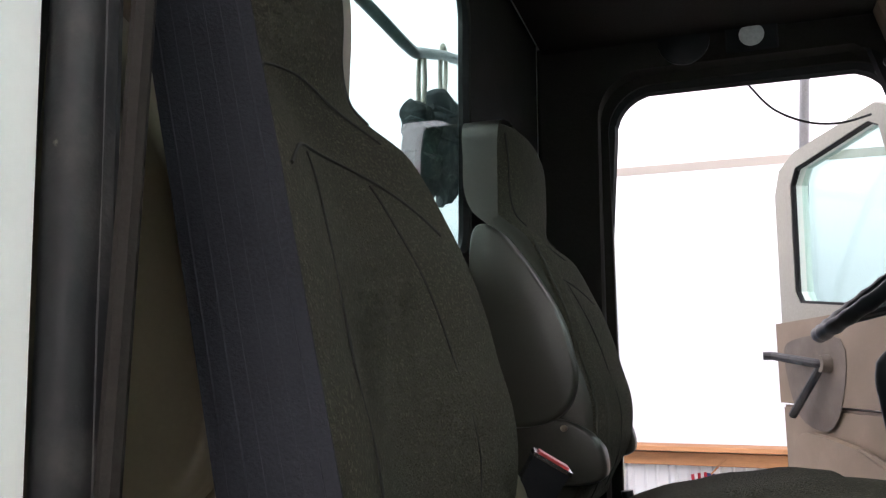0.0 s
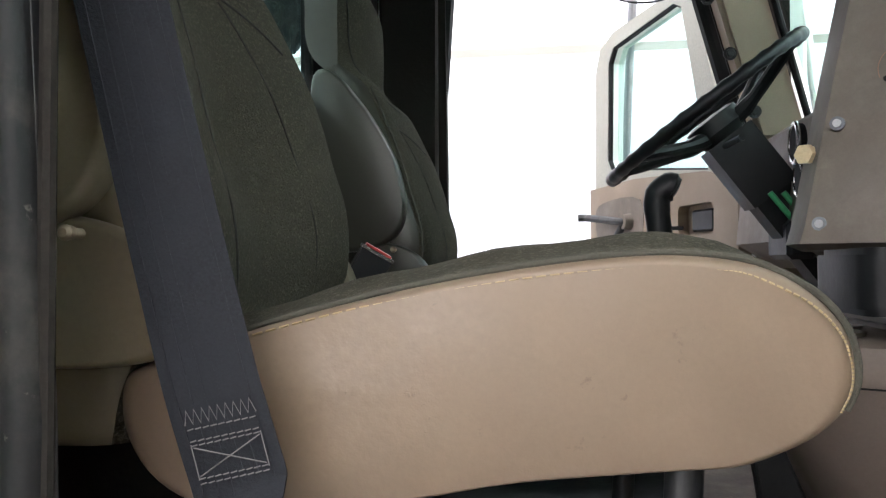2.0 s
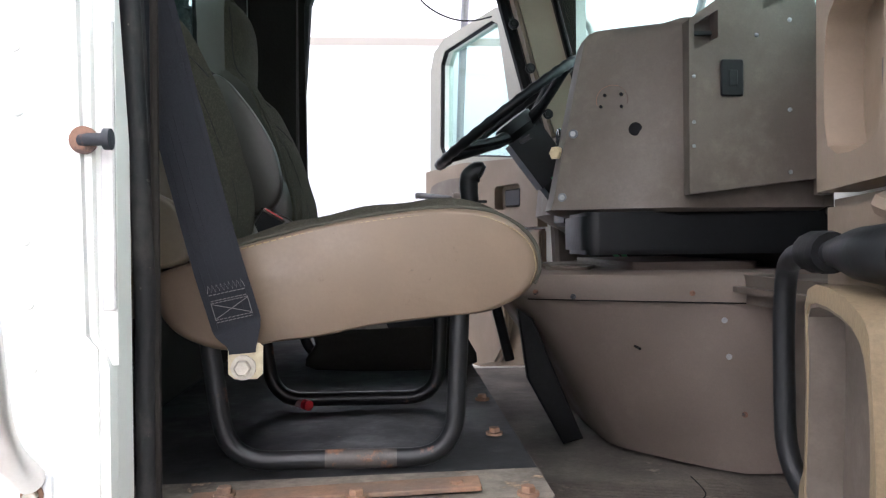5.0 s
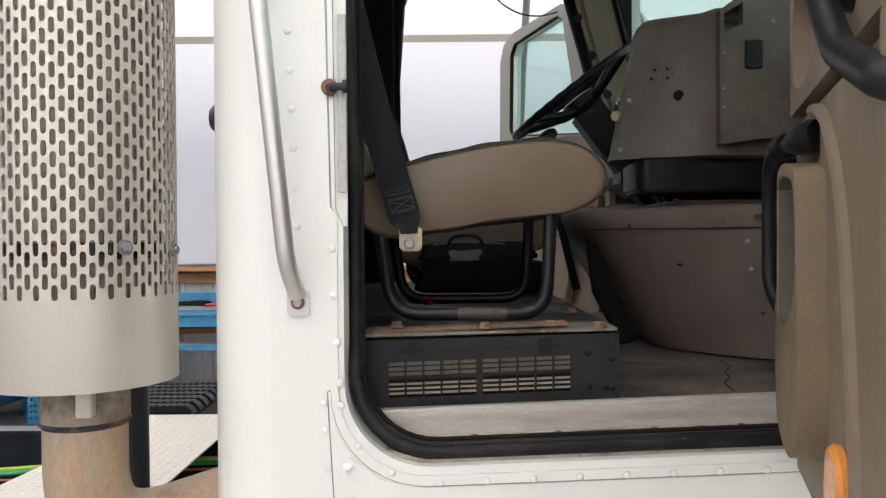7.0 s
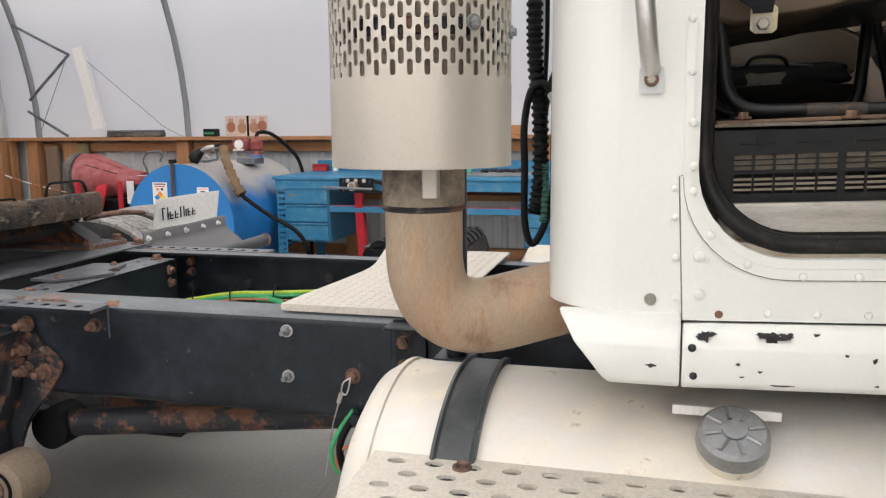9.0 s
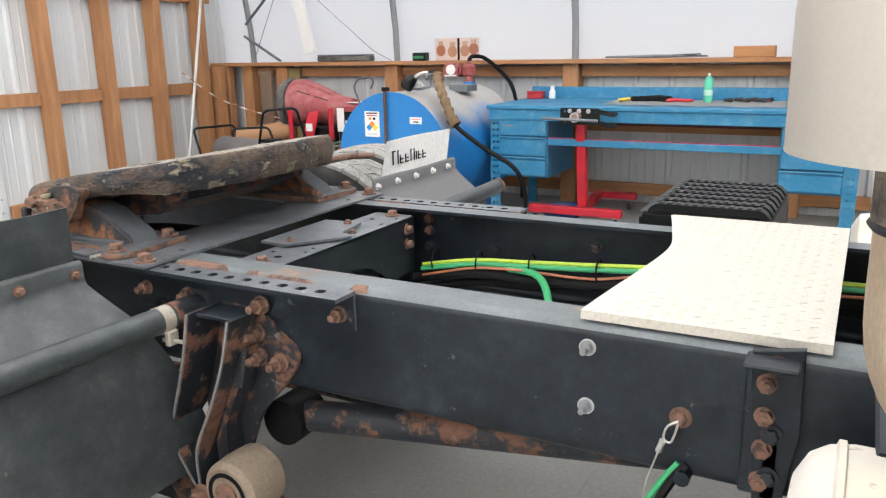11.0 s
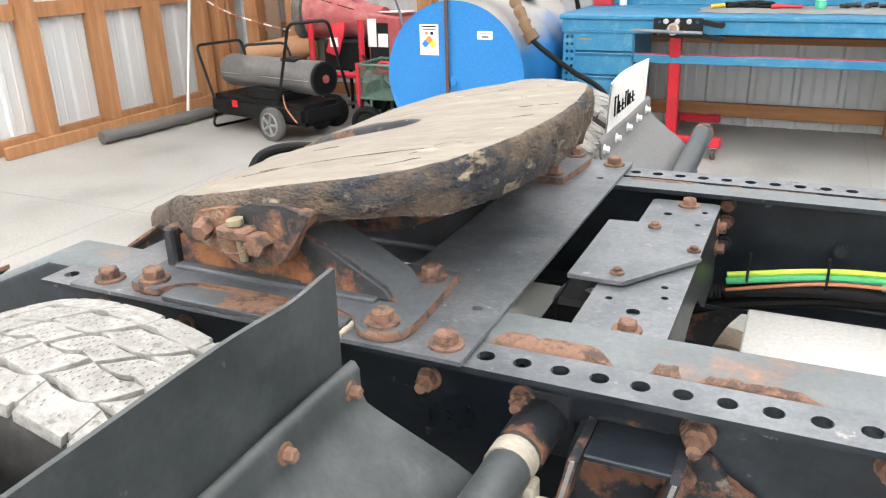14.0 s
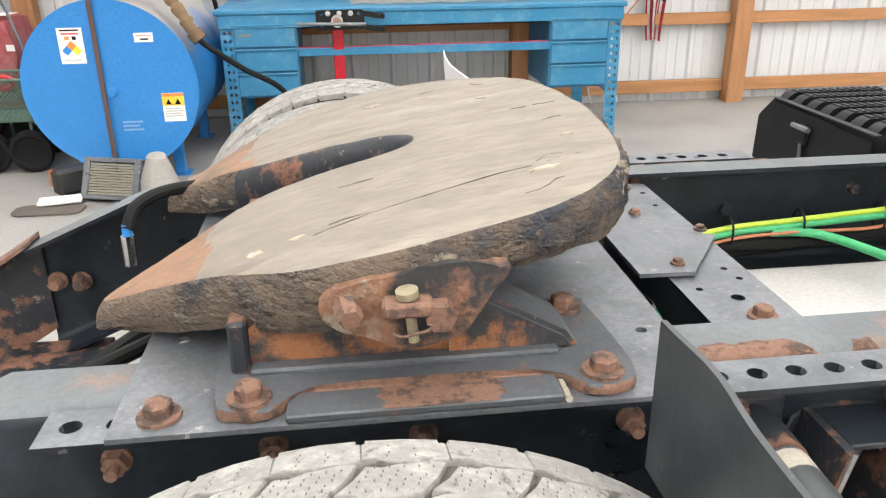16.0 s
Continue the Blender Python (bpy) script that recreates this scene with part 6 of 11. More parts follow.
    part("strike_plate", box(B(), -0.2290, -0.2165, -CY + 0.003, -CY + 0.0093, 1.527, 1.80, 0.0015), M_GREYPANEL, cab, "pale strike plate")
    # grab bar
    gb = thing("grab_bar", "brushed aluminium grab bar bolted to the white cab", "grab bar", (-0.3, -0.96, 1.36))
    line = fillet([(-0.292, -CY - 0.006, 1.372), (-0.298, -CY - 0.052, 1.415), (-0.338, -CY - 0.055, 1.82), (-0.362, -CY - 0.055, 2.1), (-0.365, -CY - 0.006, 2.14)], 0.05, 8)
    part("bar", tube(B(), line, 0.0135, 16), M_ALU, gb)
    for x, z in ((-0.291, 1.357), (-0.366, 2.155)):
        pl = part("foot_plate", prism(B(), rrect(x - 0.017, x + 0.017, z - 0.018, z + 0.02, 0.005, 3), 'y', -CY - 0.006, -CY), M_PANEL, gb)
        part("washer", cyl(B(), (x, -CY - 0.006, z + 0.002), (x, -CY - 0.0078, z + 0.002), 0.0105, 20), M_HORN, pl, "brown stained washer")
        part("bolt", bolt(B(), (x, -CY - 0.0078, z + 0.002), (0, -1, 0), 0.0066, 0.006, False), M_CLAMP, pl)


build_cab()


# ---- exhaust ----
def build_exhaust():
    cx, cy, R = -0.652, -0.885, 0.1455
    ex = thing("exhaust_stack", "perforated cream metal muffler shield over a heat-tinted pipe", "exhaust stack", (cx, cy, 0.9))
    # slotted shield
    bm = B()
    cols, z0, z1 = 72, 1.3646, 2.27
    pitch = 0.032
    wz = pitch

    def at(u, z, r=R):
        a = 2 * math.pi * u / cols
        return Vector((cx + r * math.sin(a), cy - r * math.cos(a), z))
    hw, hl = 0.34, 0.0112
    slot = [(-hw, -hl * 0.72), (-hw * 0.6, -hl * 0.97), (0, -hl * 1.03), (hw * 0.6, -hl * 0.97), (hw, -hl * 0.72), (hw, hl * 0.72), (hw * 0.6, hl * 0.97), (0, hl * 1.03), (-hw * 0.6, hl * 0.97), (-hw, hl * 0.72)]
    rowsn = int((z1 - z0) / pitch)
    for i in range(cols):
        for k in range(rowsn):
            zc = z0 + pitch * (k + 0.5) + (pitch / 2 if i % 2 else 0)
            outer = [(-0.5, -wz / 2), (-0.25, -wz / 2), (0, -wz / 2), (0.25, -wz / 2), (0.5, -wz / 2), (0.5, wz / 2), (0.25, wz / 2), (0, wz / 2), (-0.25, wz / 2), (-0.5, wz / 2)]
            a = [bm.verts.new(at(i + u, zc + v)) for u, v in outer]
            b = [bm.verts.new(at(i + u, zc + v)) for u, v in slot]
            c = [bm.verts.new(at(i + u, zc + v, R - 0.0025)) for u, v in slot]
            for j in range(10):
                q = (j + 1) % 10
                bm.faces.new((a[j], a[q], b[q], b[j]))
                bm.faces.new((b[j], b[q], c[q], c[j]))
        lo = z0 + (pitch / 2 if i % 2 else 0)
        hi = lo + rowsn * pitch
        for za, zb in ((1.236, lo), (hi, 2.33)):
            bm.faces.new([bm.verts.new(at(i + u, z)) for u, z in ((-0.5, za), (-0.25, za), (0, za), (0.25, za), (0.5, za), (0.5, zb), (0.25, zb), (0, zb), (-0.25, zb), (-0.5, zb))])
    bmesh.ops.remove_doubles(bm, verts=bm.verts, dist=0.0004)
    sh = part("heat_shield", bm, M_MUF, ex, "cream metal shield with staggered slots", sharp=40)
    part("shield_rim", lathe(B(), [(R - 0.004, 1.234), (R + 0.001, 1.233), (R + 0.001, 1.2365), (R - 0.004, 1.2375)], (cx, cy, 0), 'z', 52, closed=True), M_MUF, sh)
    part("skirt_band", lathe(B(), [(R - 0.002, 1.2372), (R + 0.0006, 1.2366), (R + 0.0006, 1.362), (R - 0.002, 1.3625)], (cx, cy, 0), 'z', 72, closed=True), M_MUF, sh)
    part("inner_band", lathe(B(), [(R - 0.012, 1.428), (R - 0.006, 1.428), (R - 0.006, 1.452), (R - 0.012, 1.452)], (cx, cy, 0), 'z', 52, closed=True), M_RUSTY, sh, "dark clamp band behind the slots")
    bm = B()
    bolt(bm, (cx + 0.108, cy - 0.0975, 1.445), (0.74, -0.67, 0), 0.008, 0.008)
    bolt(bm, (cx + R, cy, 1.44), (1, 0, 0), 0.007, 0.006)
    pieces("bolt", bm, M_GALV, sh)
    part("muffler_body", lathe(B(), [(0.05, 1.262), (0.118, 1.28), (0.122, 1.3), (0.122, 2.25), (0.05, 2.29)], (cx, cy, 0), 'z', 40), M_MUFIN, ex)
    part("tailpipe", cyl(B(), (cx, cy, 2.2), (cx, cy, 3.2), 0.064, 24), M_CHROME, ex)
    line = fillet([(cx + 0.002, cy, 1.24), (cx + 0.002, cy, 0.952), (-0.30, -0.745, 1.035), (0.1, -0.60, 1.02)], 0.165, 12)
    part("elbow", tube(B(), line, 0.0645, 28), M_PIPE, ex, "heat-tinted brown exhaust elbow")
    col = part("lap_joint", lathe(B(), [(0.0645, 1.168), (0.068, 1.17), (0.068, 1.235), (0.0645, 1.237)], (cx + 0.002, cy, 0), 'z', 32, closed=True), mat("sooty_lap", (0.30, 0.25, 0.19), 0.6, var=0.2, scale=6, over=(0.05, 0.04, 0.035), amount=0.38, over_scale=11, soft=0.2, third=(0.25, 0.13, 0.06), third_amount=0.2, third_scale=9), ex)
    part("weld", lathe(B(), [(0.066, 1.160), (0.071, 1.166), (0.066, 1.172)], (cx + 0.002, cy, 0), 'z', 32, closed=True), M_RUSTY, col)
    part("clip", box(B(), cx + 0.022, cx + 0.047, cy - 0.08, cy - 0.062, 1.185, 1.235, 0.002), M_MUF, col)
    part("support_post", cyl(B(), (-0.64, -0.70, 0.86), (-0.64, -0.70, 1.262), 0.021, 12), M_BLACK, ex, "black support post")
    part("support_arm", box(B(), -0.68, -0.60, -0.74, -0.43, 0.84, 0.86, 0.004), M_BLACK, ex)


build_exhaust()


# ---- fuel tank and step ----
def build_tank():
    ty, tz, R = -0.80, 0.56, 0.303
    tk = thing("fuel_tank", "dull white aluminium fuel tank held by black straps", "fuel tank", (0.2, ty, 0.26))
    prof = [(0.0, -0.765), (R * 0.55, -0.775), (R - 0.05, -0.768), (R - 0.02, -0.752), (R - 0.006, -0.73), (R, -0.70), (R, 1.2), (R - 0.02, 1.25), (0.0, 1.26)]
    part("shell", lathe(B(), prof, (0, ty, tz), 'x', 64), M_TANK, tk, sharp=50)
    part("end_seam", lathe(B(), [(R - 0.004, -0.722), (R + 0.003, -0.719), (R + 0.003, -0.711), (R - 0.004, -0.708)], (0, ty, tz), 'x', 64, closed=True), M_TANK, tk)
    for x in (-0.572, 0.13, 0.85):
        arc = [(x, ty + (R + 0.005) * math.cos(a), tz + (R + 0.005) * math.sin(a)) for a in [radians(70 + 220 * k / 40) for k in range(41)]]
        bm = B()
        rows = []
        for p in arc:
            n_ = Vector((0, p[1] - ty, p[2] - tz)).normalized()
            P = Vector(p)
            rows.append([bm.verts.new(P + Vector((dx, 0, 0)) + n_ * h) for dx, h in ((-0.036, -0.006), (-0.036, 0.006), (-0.030, 0.009), (-0.026, 0.0035), (0.026, 0.0035), (0.030, 0.009), (0.036, 0.006), (0.036, -0.006))])
        for a, b in zip(rows, rows[1:]):
            for j in range(8):
                bm.faces.new((a[j], a[(j + 1) % 8], b[(j + 1) % 8], b[j]))
        bm.faces.new(rows[0])
        bm.faces.new(rows[-1][::-1])
        sp = part("strap", bm, M_FLAP, tk, "scuffed black rubber-lined strap")
        part("strap_bolt", bolt(B(), (x + 0.02, ty + 0.14, tz + R + 0.004), (0, 0, 1), 0.012, 0.02), M_BLACK, sp)
    # filler cap
    n_ = Vector((0, -0.52, 0.855)).normalized()
    c = Vector((-0.16, ty - R * 0.52, tz + R * 0.855))
    part("filler_neck", cyl(B(), c - n_ * 0.01, c + n_ * 0.016, 0.05, 28), M_TANK, tk)
    cap = part("filler_cap", tube(B(), [c + n_ * 0.012, c + n_ * 0.016, c + n_ * 0.04, c + n_ * 0.046], [0.05, 0.052, 0.05, 0.044], 36), M_GALV, tk, "ribbed grey metal filler cap")
    bm = B()
    e1 = Vector((1, 0, 0))
    e2 = n_.cross(e1)
    for k in range(8):
        a = 2 * math.pi * (k + 0.3) / 8
        d = e1 * math.cos(a) + e2 * math.sin(a)
        tube(bm, [c + n_ * 0.047 + d * 0.02, c + n_ * 0.047 + d * 0.042], 0.0035, 6)
    cyl(bm, c + n_ * 0.046, c + n_ * 0.05, 0.017, 20)
    part("cap_rib", bm, M_GALV, cap)
    part("label", box(B(), -0.245, -0.09, -0.935, -0.928, 0.86, 0.874), M_PALE, tk, "torn pale sticker")
    # step along the tank with punched holes
    st_ = thing("tank_step", "cream perforated metal step beside the fuel tank", "step", (0.2, -1.1, 0.77))
    holes = []
    for i in range(22):
        for j in range(4):
            x = -0.655 + 0.06 * i + (0.03 if j % 2 else 0)
            y = -1.035 - 0.042 * j
            holes.append([(x + 0.0155 * math.cos(a), y + 0.010 * math.sin(a)) for a in [2 * math.pi * k / 10 for k in range(10)]])
    part("tread", sheet(B(), [(-0.70, -1.205), (0.70, -1.205), (0.70, -1.005), (-0.70, -1.005)], holes, 'z', 0.779, 0.785), M_TREAD, st_)
    part("front_lip", box(B(), -0.70, 0.70, -1.21, -1.2055, 0.70, 0.785, 0.001), M_TREAD, st_)
    for x in (-0.55, 0.1, 0.6):
        part("bolt", bolt(B(), (x, -1.04, 0.785), (0, 0, 1), 0.010, 0.006), M_RUST, st_)
        part("bracket", box(B(), x - 0.02, x + 0.02, -1.2, -1.02, 0.745, 0.779, 0.003), M_BLACK, st_)


build_tank()


def tank_bracket(x):
    """A black angle bolted to the rail, with an arm that reaches under the tank."""
    t = thing("tank_bracket", "black steel tank bracket bolted to the frame rail", "bracket", (x, -0.44, 0.6), group="tank brackets")
    part("plate", prism(B(), [(x - 0.039, 0.855), (x + 0.039, 0.868), (x + 0.040, 0.72), (x + 0.024, 0.60), (x - 0.022, 0.588), (x - 0.033, 0.72)], 'y', -0.4475, -0.4335, 0.002), M_BLACK, t)
    part("arm", prism(B(), [(-0.4475, 0.70), (-0.4475, 0.60), (-0.56, 0.40), (-0.56, 0.30), (-0.53, 0.30), (-0.40, 0.56)], 'x', x - 0.012, x + 0.012, 0.002), M_BLACK, t)
    for z in (0.835, 0.716, 0.64):
        part("bolt", bolt(B(), (x, -0.4475, z), (0, -1, 0), 0.012, 0.011), M_RUSTY, t)


tank_bracket(-0.815)


# ---- deck plate between the rails, hoses behind the cab, far-side parts ----
def build_tread_plate():
    tp = thing("deck_plate", "cream checker plate deck across the frame behind the cab", "deck plate", (-0.9, 0, 0.855))
    def outline(inset=0.0):
        left = curve_pts([(-1.150 + inset, -0.415 + inset, 0), (-1.14 + inset, -0.30, 0), (-1.115 + inset, -0.05, 0), (-1.11 + inset, 0.12, 0), (-1.15 + inset, 0.32, 0), (-1.185 + inset, 0.47 - inset, 0)], 5)
        return [(p.x, p.y) for p in left]
    L_ = outline()
    pts = [(-0.74, -0.415)] + [(-0.74, 0.47)] + L_[::-1]
    part("plate", prism(B(), pts, 'z', 0.868, 0.873, 0.001), M_TREAD, tp)
    part("front_fold", box(B(), -1.15, -0.74, -0.42, -0.4155, 0.856, 0.873), M_TREAD, tp)
    part("back_fold", box(B(), -1.18, -0.74, 0.4705, 0.475, 0.856, 0.873), M_TREAD, tp)
    bm = B()
    for i in range(17):
        for j in range(34):
            x, y = -1.165 + 0.0262 * i, -0.40 + 0.0262 * j
            lim = min(L_, key=lambda p: abs(p[1] - y))[0]
            if x < lim + 0.02 or x > -0.755:
                continue
            d = 1 if (i + j) % 2 else -1
            a = Vector((0.0095, 0.0055 * d, 0)) if (i + j) % 2 else Vector((0.0095, -0.0055, 0))
            p = Vector((x, y, 0.8725))
            t = Vector((-a.y, a.x, 0)).normalized() * 0.003
            lo = [bm.verts.new(p + q) for q in (-a, t, a, -t)]
            hi = [bm.verts.new(p + q * 0.5 + Vector((0, 0, 0.0024))) for q in (-a, t, a, -t)]
            for k in range(4):
                bm.faces.new((lo[k], lo[(k + 1) % 4], hi[(k + 1) % 4], hi[k]))
            bm.faces.new(hi)
    tagged(part("lug_pattern", bm, M_TREAD, tp), "raised lugs of the checker plate", "", "", "stuff")


build_tread_plate()


def build_hoses():
    hs = thing("cab_hose", "black hoses and corrugated cables hanging behind the cab", "hose", (-0.5, -0.1, 1.0), group="cab hoses")

    def h(pts, r, m_, lab="", ribs=0.0, n=10):
        c = curve_pts(pts, 10)
        if ribs:
            c = curve_pts(c, 3)
            rr = [r + (ribs if k % 4 < 2 else 0.0) for k in range(len(c))]
        else:
            rr = r
        part("hose", tube(B(), c, rr, n), m_, hs, lab)
    y = -0.1
    h([(-0.56, y, 2.15), (-0.575, y, 1.8), (-0.58, y, 1.6), (-0.578, y, 1.468), (-0.565, y, 1.327), (-0.562, y, 1.184), (-0.575, y, 1.07)], 0.017, M_RUBBER, "spiral-wrapped black hose", 0.005)
    h([(-0.603, y, 1.196), (-0.603, y - 0.01, 1.30), (-0.585, y - 0.02, 1.383), (-0.553, y - 0.02, 1.400), (-0.526, y - 0.02, 1.363), (-0.528, y, 1.249), (-0.529, y, 1.131), (-0.552, y, 1.037), (-0.582, y, 0.991), (-0.602, y, 1.049), (-0.603, y, 1.196)], 0.0095, M_RUBBER)
    h([(-0.46, y, 1.62), (-0.495, y, 1.498), (-0.534, y, 1.401), (-0.557, y + 0.01, 1.338), (-0.565, y + 0.02, 1.2), (-0.55, y + 0.02, 1.08)], 0.013, M_RUBBER)
    h([(-0.55, y + 0.03, 2.1), (-0.552, y + 0.03, 1.6), (-0.553, y + 0.03, 1.5), (-0.558, y + 0.03, 1.376), (-0.57, y + 0.03, 1.2)], 0.006, M_RUBBER)
    h([(-0.526, y - 0.05, 1.375), (-0.512, y - 0.06, 1.345), (-0.503, y - 0.07, 1.30)], 0.013, M_GREYPANEL, "grey corrugated conduit", 0.003)
    part("plug", cyl(B(), (-0.503, y - 0.07, 1.305), (-0.493, y - 0.08, 1.225), 0.022, 14), M_PLASTIC, hs)
    h([(-0.487, y - 0.05, 1.225), (-0.49, y - 0.05, 1.14), (-0.503, y - 0.06, 1.04), (-0.513, y - 0.068, 0.985)], 0.008, mat("blue_hose", (0.02, 0.16, 0.48), 0.35), "bright blue air line")
    h([(-0.55, y - 0.01, 1.20), (-0.548, y - 0.01, 1.14), (-0.553, y - 0.01, 1.05)], 0.008, mat("dark_green_hose", (0.03, 0.12, 0.08), 0.5), "dark green coiled line", 0.003)
    h([(-0.515, y - 0.068, 0.975), (-0.49, y - 0.07, 0.97), (-0.465, y - 0.07, 0.985), (-0.448, y - 0.07, 1.0)], 0.014, M_RUBBER)
    h([(-0.455, y, 1.75), (-0.475, y, 1.6), (-0.486, y, 1.45), (-0.49, y, 1.33), (-0.486, y - 0.02, 1.25)], 0.013, M_RUBBER, "", 0.004)
    # rope with red and white strands, hung on the far corner of the rear wall
    rp = thing("rear_work_lamp", "black rounded work lamp on the rear cab wall", "work lamp", (-0.5, -0.5, 1.7))
    part("housing", lathe(B(), [(0.0, -0.085), (0.02, -0.08), (0.05, -0.05), (0.065, 0.0), (0.06, 0.012), (0.0, 0.012)], (-0.455, -0.57, 1.70), 'x', 24), M_PLASTIC, rp)
    # wires by the tank end
    w = thing("wire_bundle", "green, orange and black wires by the fuel tank end", "wire bundle", (-0.95, -0.45, 0.5))
    part("wire", tube(B(), curve_pts([(-0.96, -0.44, 0.625), (-0.99, -0.45, 0.58), (-1.012, -0.46, 0.53), (-1.005, -0.46, 0.485), (-0.98, -0.46, 0.46), (-0.97, -0.46, 0.42)], 8), 0.006, 8), M_GREENLOOM, w, "green wire")
    part("wire", tube(B(), curve_pts([(-0.945, -0.44, 0.625), (-0.97, -0.45, 0.59), (-0.99, -0.46, 0.54), (-0.985, -0.46, 0.49), (-0.97, -0.46, 0.45)], 8), 0.009, 8), M_RUBBER, w)
    part("wire", tube(B(), curve_pts([(-0.95, -0.44, 0.44), (-0.985, -0.46, 0.475), (-1.0, -0.46, 0.505), (-0.98, -0.46, 0.535), (-0.94, -0.46, 0.54), (-0.88, -0.47, 0.522), (-0.8, -0.5, 0.51)], 8), 0.0048, 8), M_ORANGE, w, "orange wire")
    part("junction", box(B(), -0.98, -0.86, -0.5, -0.4, 0.40, 0.47, 0.008), M_BLACK, w)
    part("boss", cyl(B(), (-0.95, -0.43, 0.605), (-0.95, -0.46, 0.605), 0.014, 10), M_BLACK, w)
    c_ = thing("tether", "thin steel cable tether hooked to a rusty rail bolt", "cable", (-0.98, -0.45, 0.7))
    part("bolt", bolt(B(), (-0.962, -0.432, 0.708), (0, -1, 0), 0.013, 0.012), M_RUST, c_)
    part("cable", tube(B(), curve_pts([(-0.962, -0.45, 0.708), (-0.98, -0.452, 0.695), (-0.985, -0.452, 0.672), (-0.972, -0.452, 0.668), (-0.962, -0.452, 0.705)], 5), 0.0022, 6), M_ALU, c_)
    part("ferrule", cyl(B(), (-0.986, -0.452, 0.668), (-0.993, -0.452, 0.645), 0.006, 8), M_ALU, c_)
    part("tail", tube(B(), [(-0.993, -0.452, 0.645), (-1.01, -0.452, 0.59), (-1.035, -0.45, 0.45)], 0.0018, 6), M_ALU, c_)


build_hoses()


M_FLAPGREY = mat("scuffed_black_plastic", (0.022, 0.023, 0.024), 0.6, var=0.3, scale=20)


def build_far_side():
    # ribbed black battery cover outside the far rail
    bb = thing("battery_cover", "black ribbed battery box cover beside the far rail", "battery cover", (-1.2, 0.8, 0.6))
    part("body", prism(B(), [(0.50, 0.56), (0.50, 0.862), (1.0, 0.868), (1.075, 0.805), (1.085, 0.56)], 'x', -1.285, -0.93, 0.010, 2), M_PLASTIC, bb)
    part("edge_strip", box(B(), -1.283, -1.262, 0.505, 0.995, 0.866, 0.8705, 0.001), M_FLAPGREY, bb, "dusty grey edge of the lid")
    for k in range(7):
        y = 0.545 + 0.071 * k
        part("rib", tube(B(), fillet([(-1.262, y, 0.858), (-1.245, y, 0.882), (-0.955, y, 0.882), (-0.94, y, 0.858)], 0.02, 3), 0, flat=(0.042, 0.018, (0, 0, 1))), M_PLASTIC, bb)
        for m in range(12):
            x = -1.235 + 0.024 * m
            part("tread_bar", box(B(), x, x + 0.012, y - 0.016, y + 0.016, 0.8905, 0.894), M_FLAPGREY, bb)
    lt = part("latch", box(B(), -1.298, -1.2855, 0.775, 0.825, 0.775, 0.83, 0.006), M_PLASTIC, bb, "black rubber latch")
    part("latch_bar", cyl(B(), (-1.302, 0.76, 0.822), (-1.302, 0.84, 0.822), 0.008, 8), M_GREY, lt)
    part("latch_rod", cyl(B(), (-1.296, 0.80, 0.775), (-1.296, 0.79, 0.67), 0.005, 8), M_GREY, lt)
    for x in (-1.22, -1.0):
        part("bracket", box(B(), x - 0.02, x + 0.02, 0.433, 0.56, 0.62, 0.70, 0.004), M_BLACK, bb)
    ft = thing("far_fuel_tank", "white fuel tank on the far side of the frame", "fuel tank", (0.3, 0.8, 0.3))
    part("shell", lathe(B(), [(0.0, -0.745), (0.25, -0.74), (0.285, -0.72), (0.29, -0.69), (0.29, 1.2), (0.0, 1.21)], (0, 0.80, 0.56), 'x', 48), M_TANK, ft)
    for x in (-0.4, 0.4):
        part("bracket", box(B(), x - 0.03, x + 0.03, 0.433, 0.56, 0.60, 0.72, 0.004), M_BLACK, ft)
    part("fitting", box(B(), -0.53, -0.48, 0.72, 0.78, 0.83, 0.875, 0.006), M_BLACK, ft)


build_far_side()

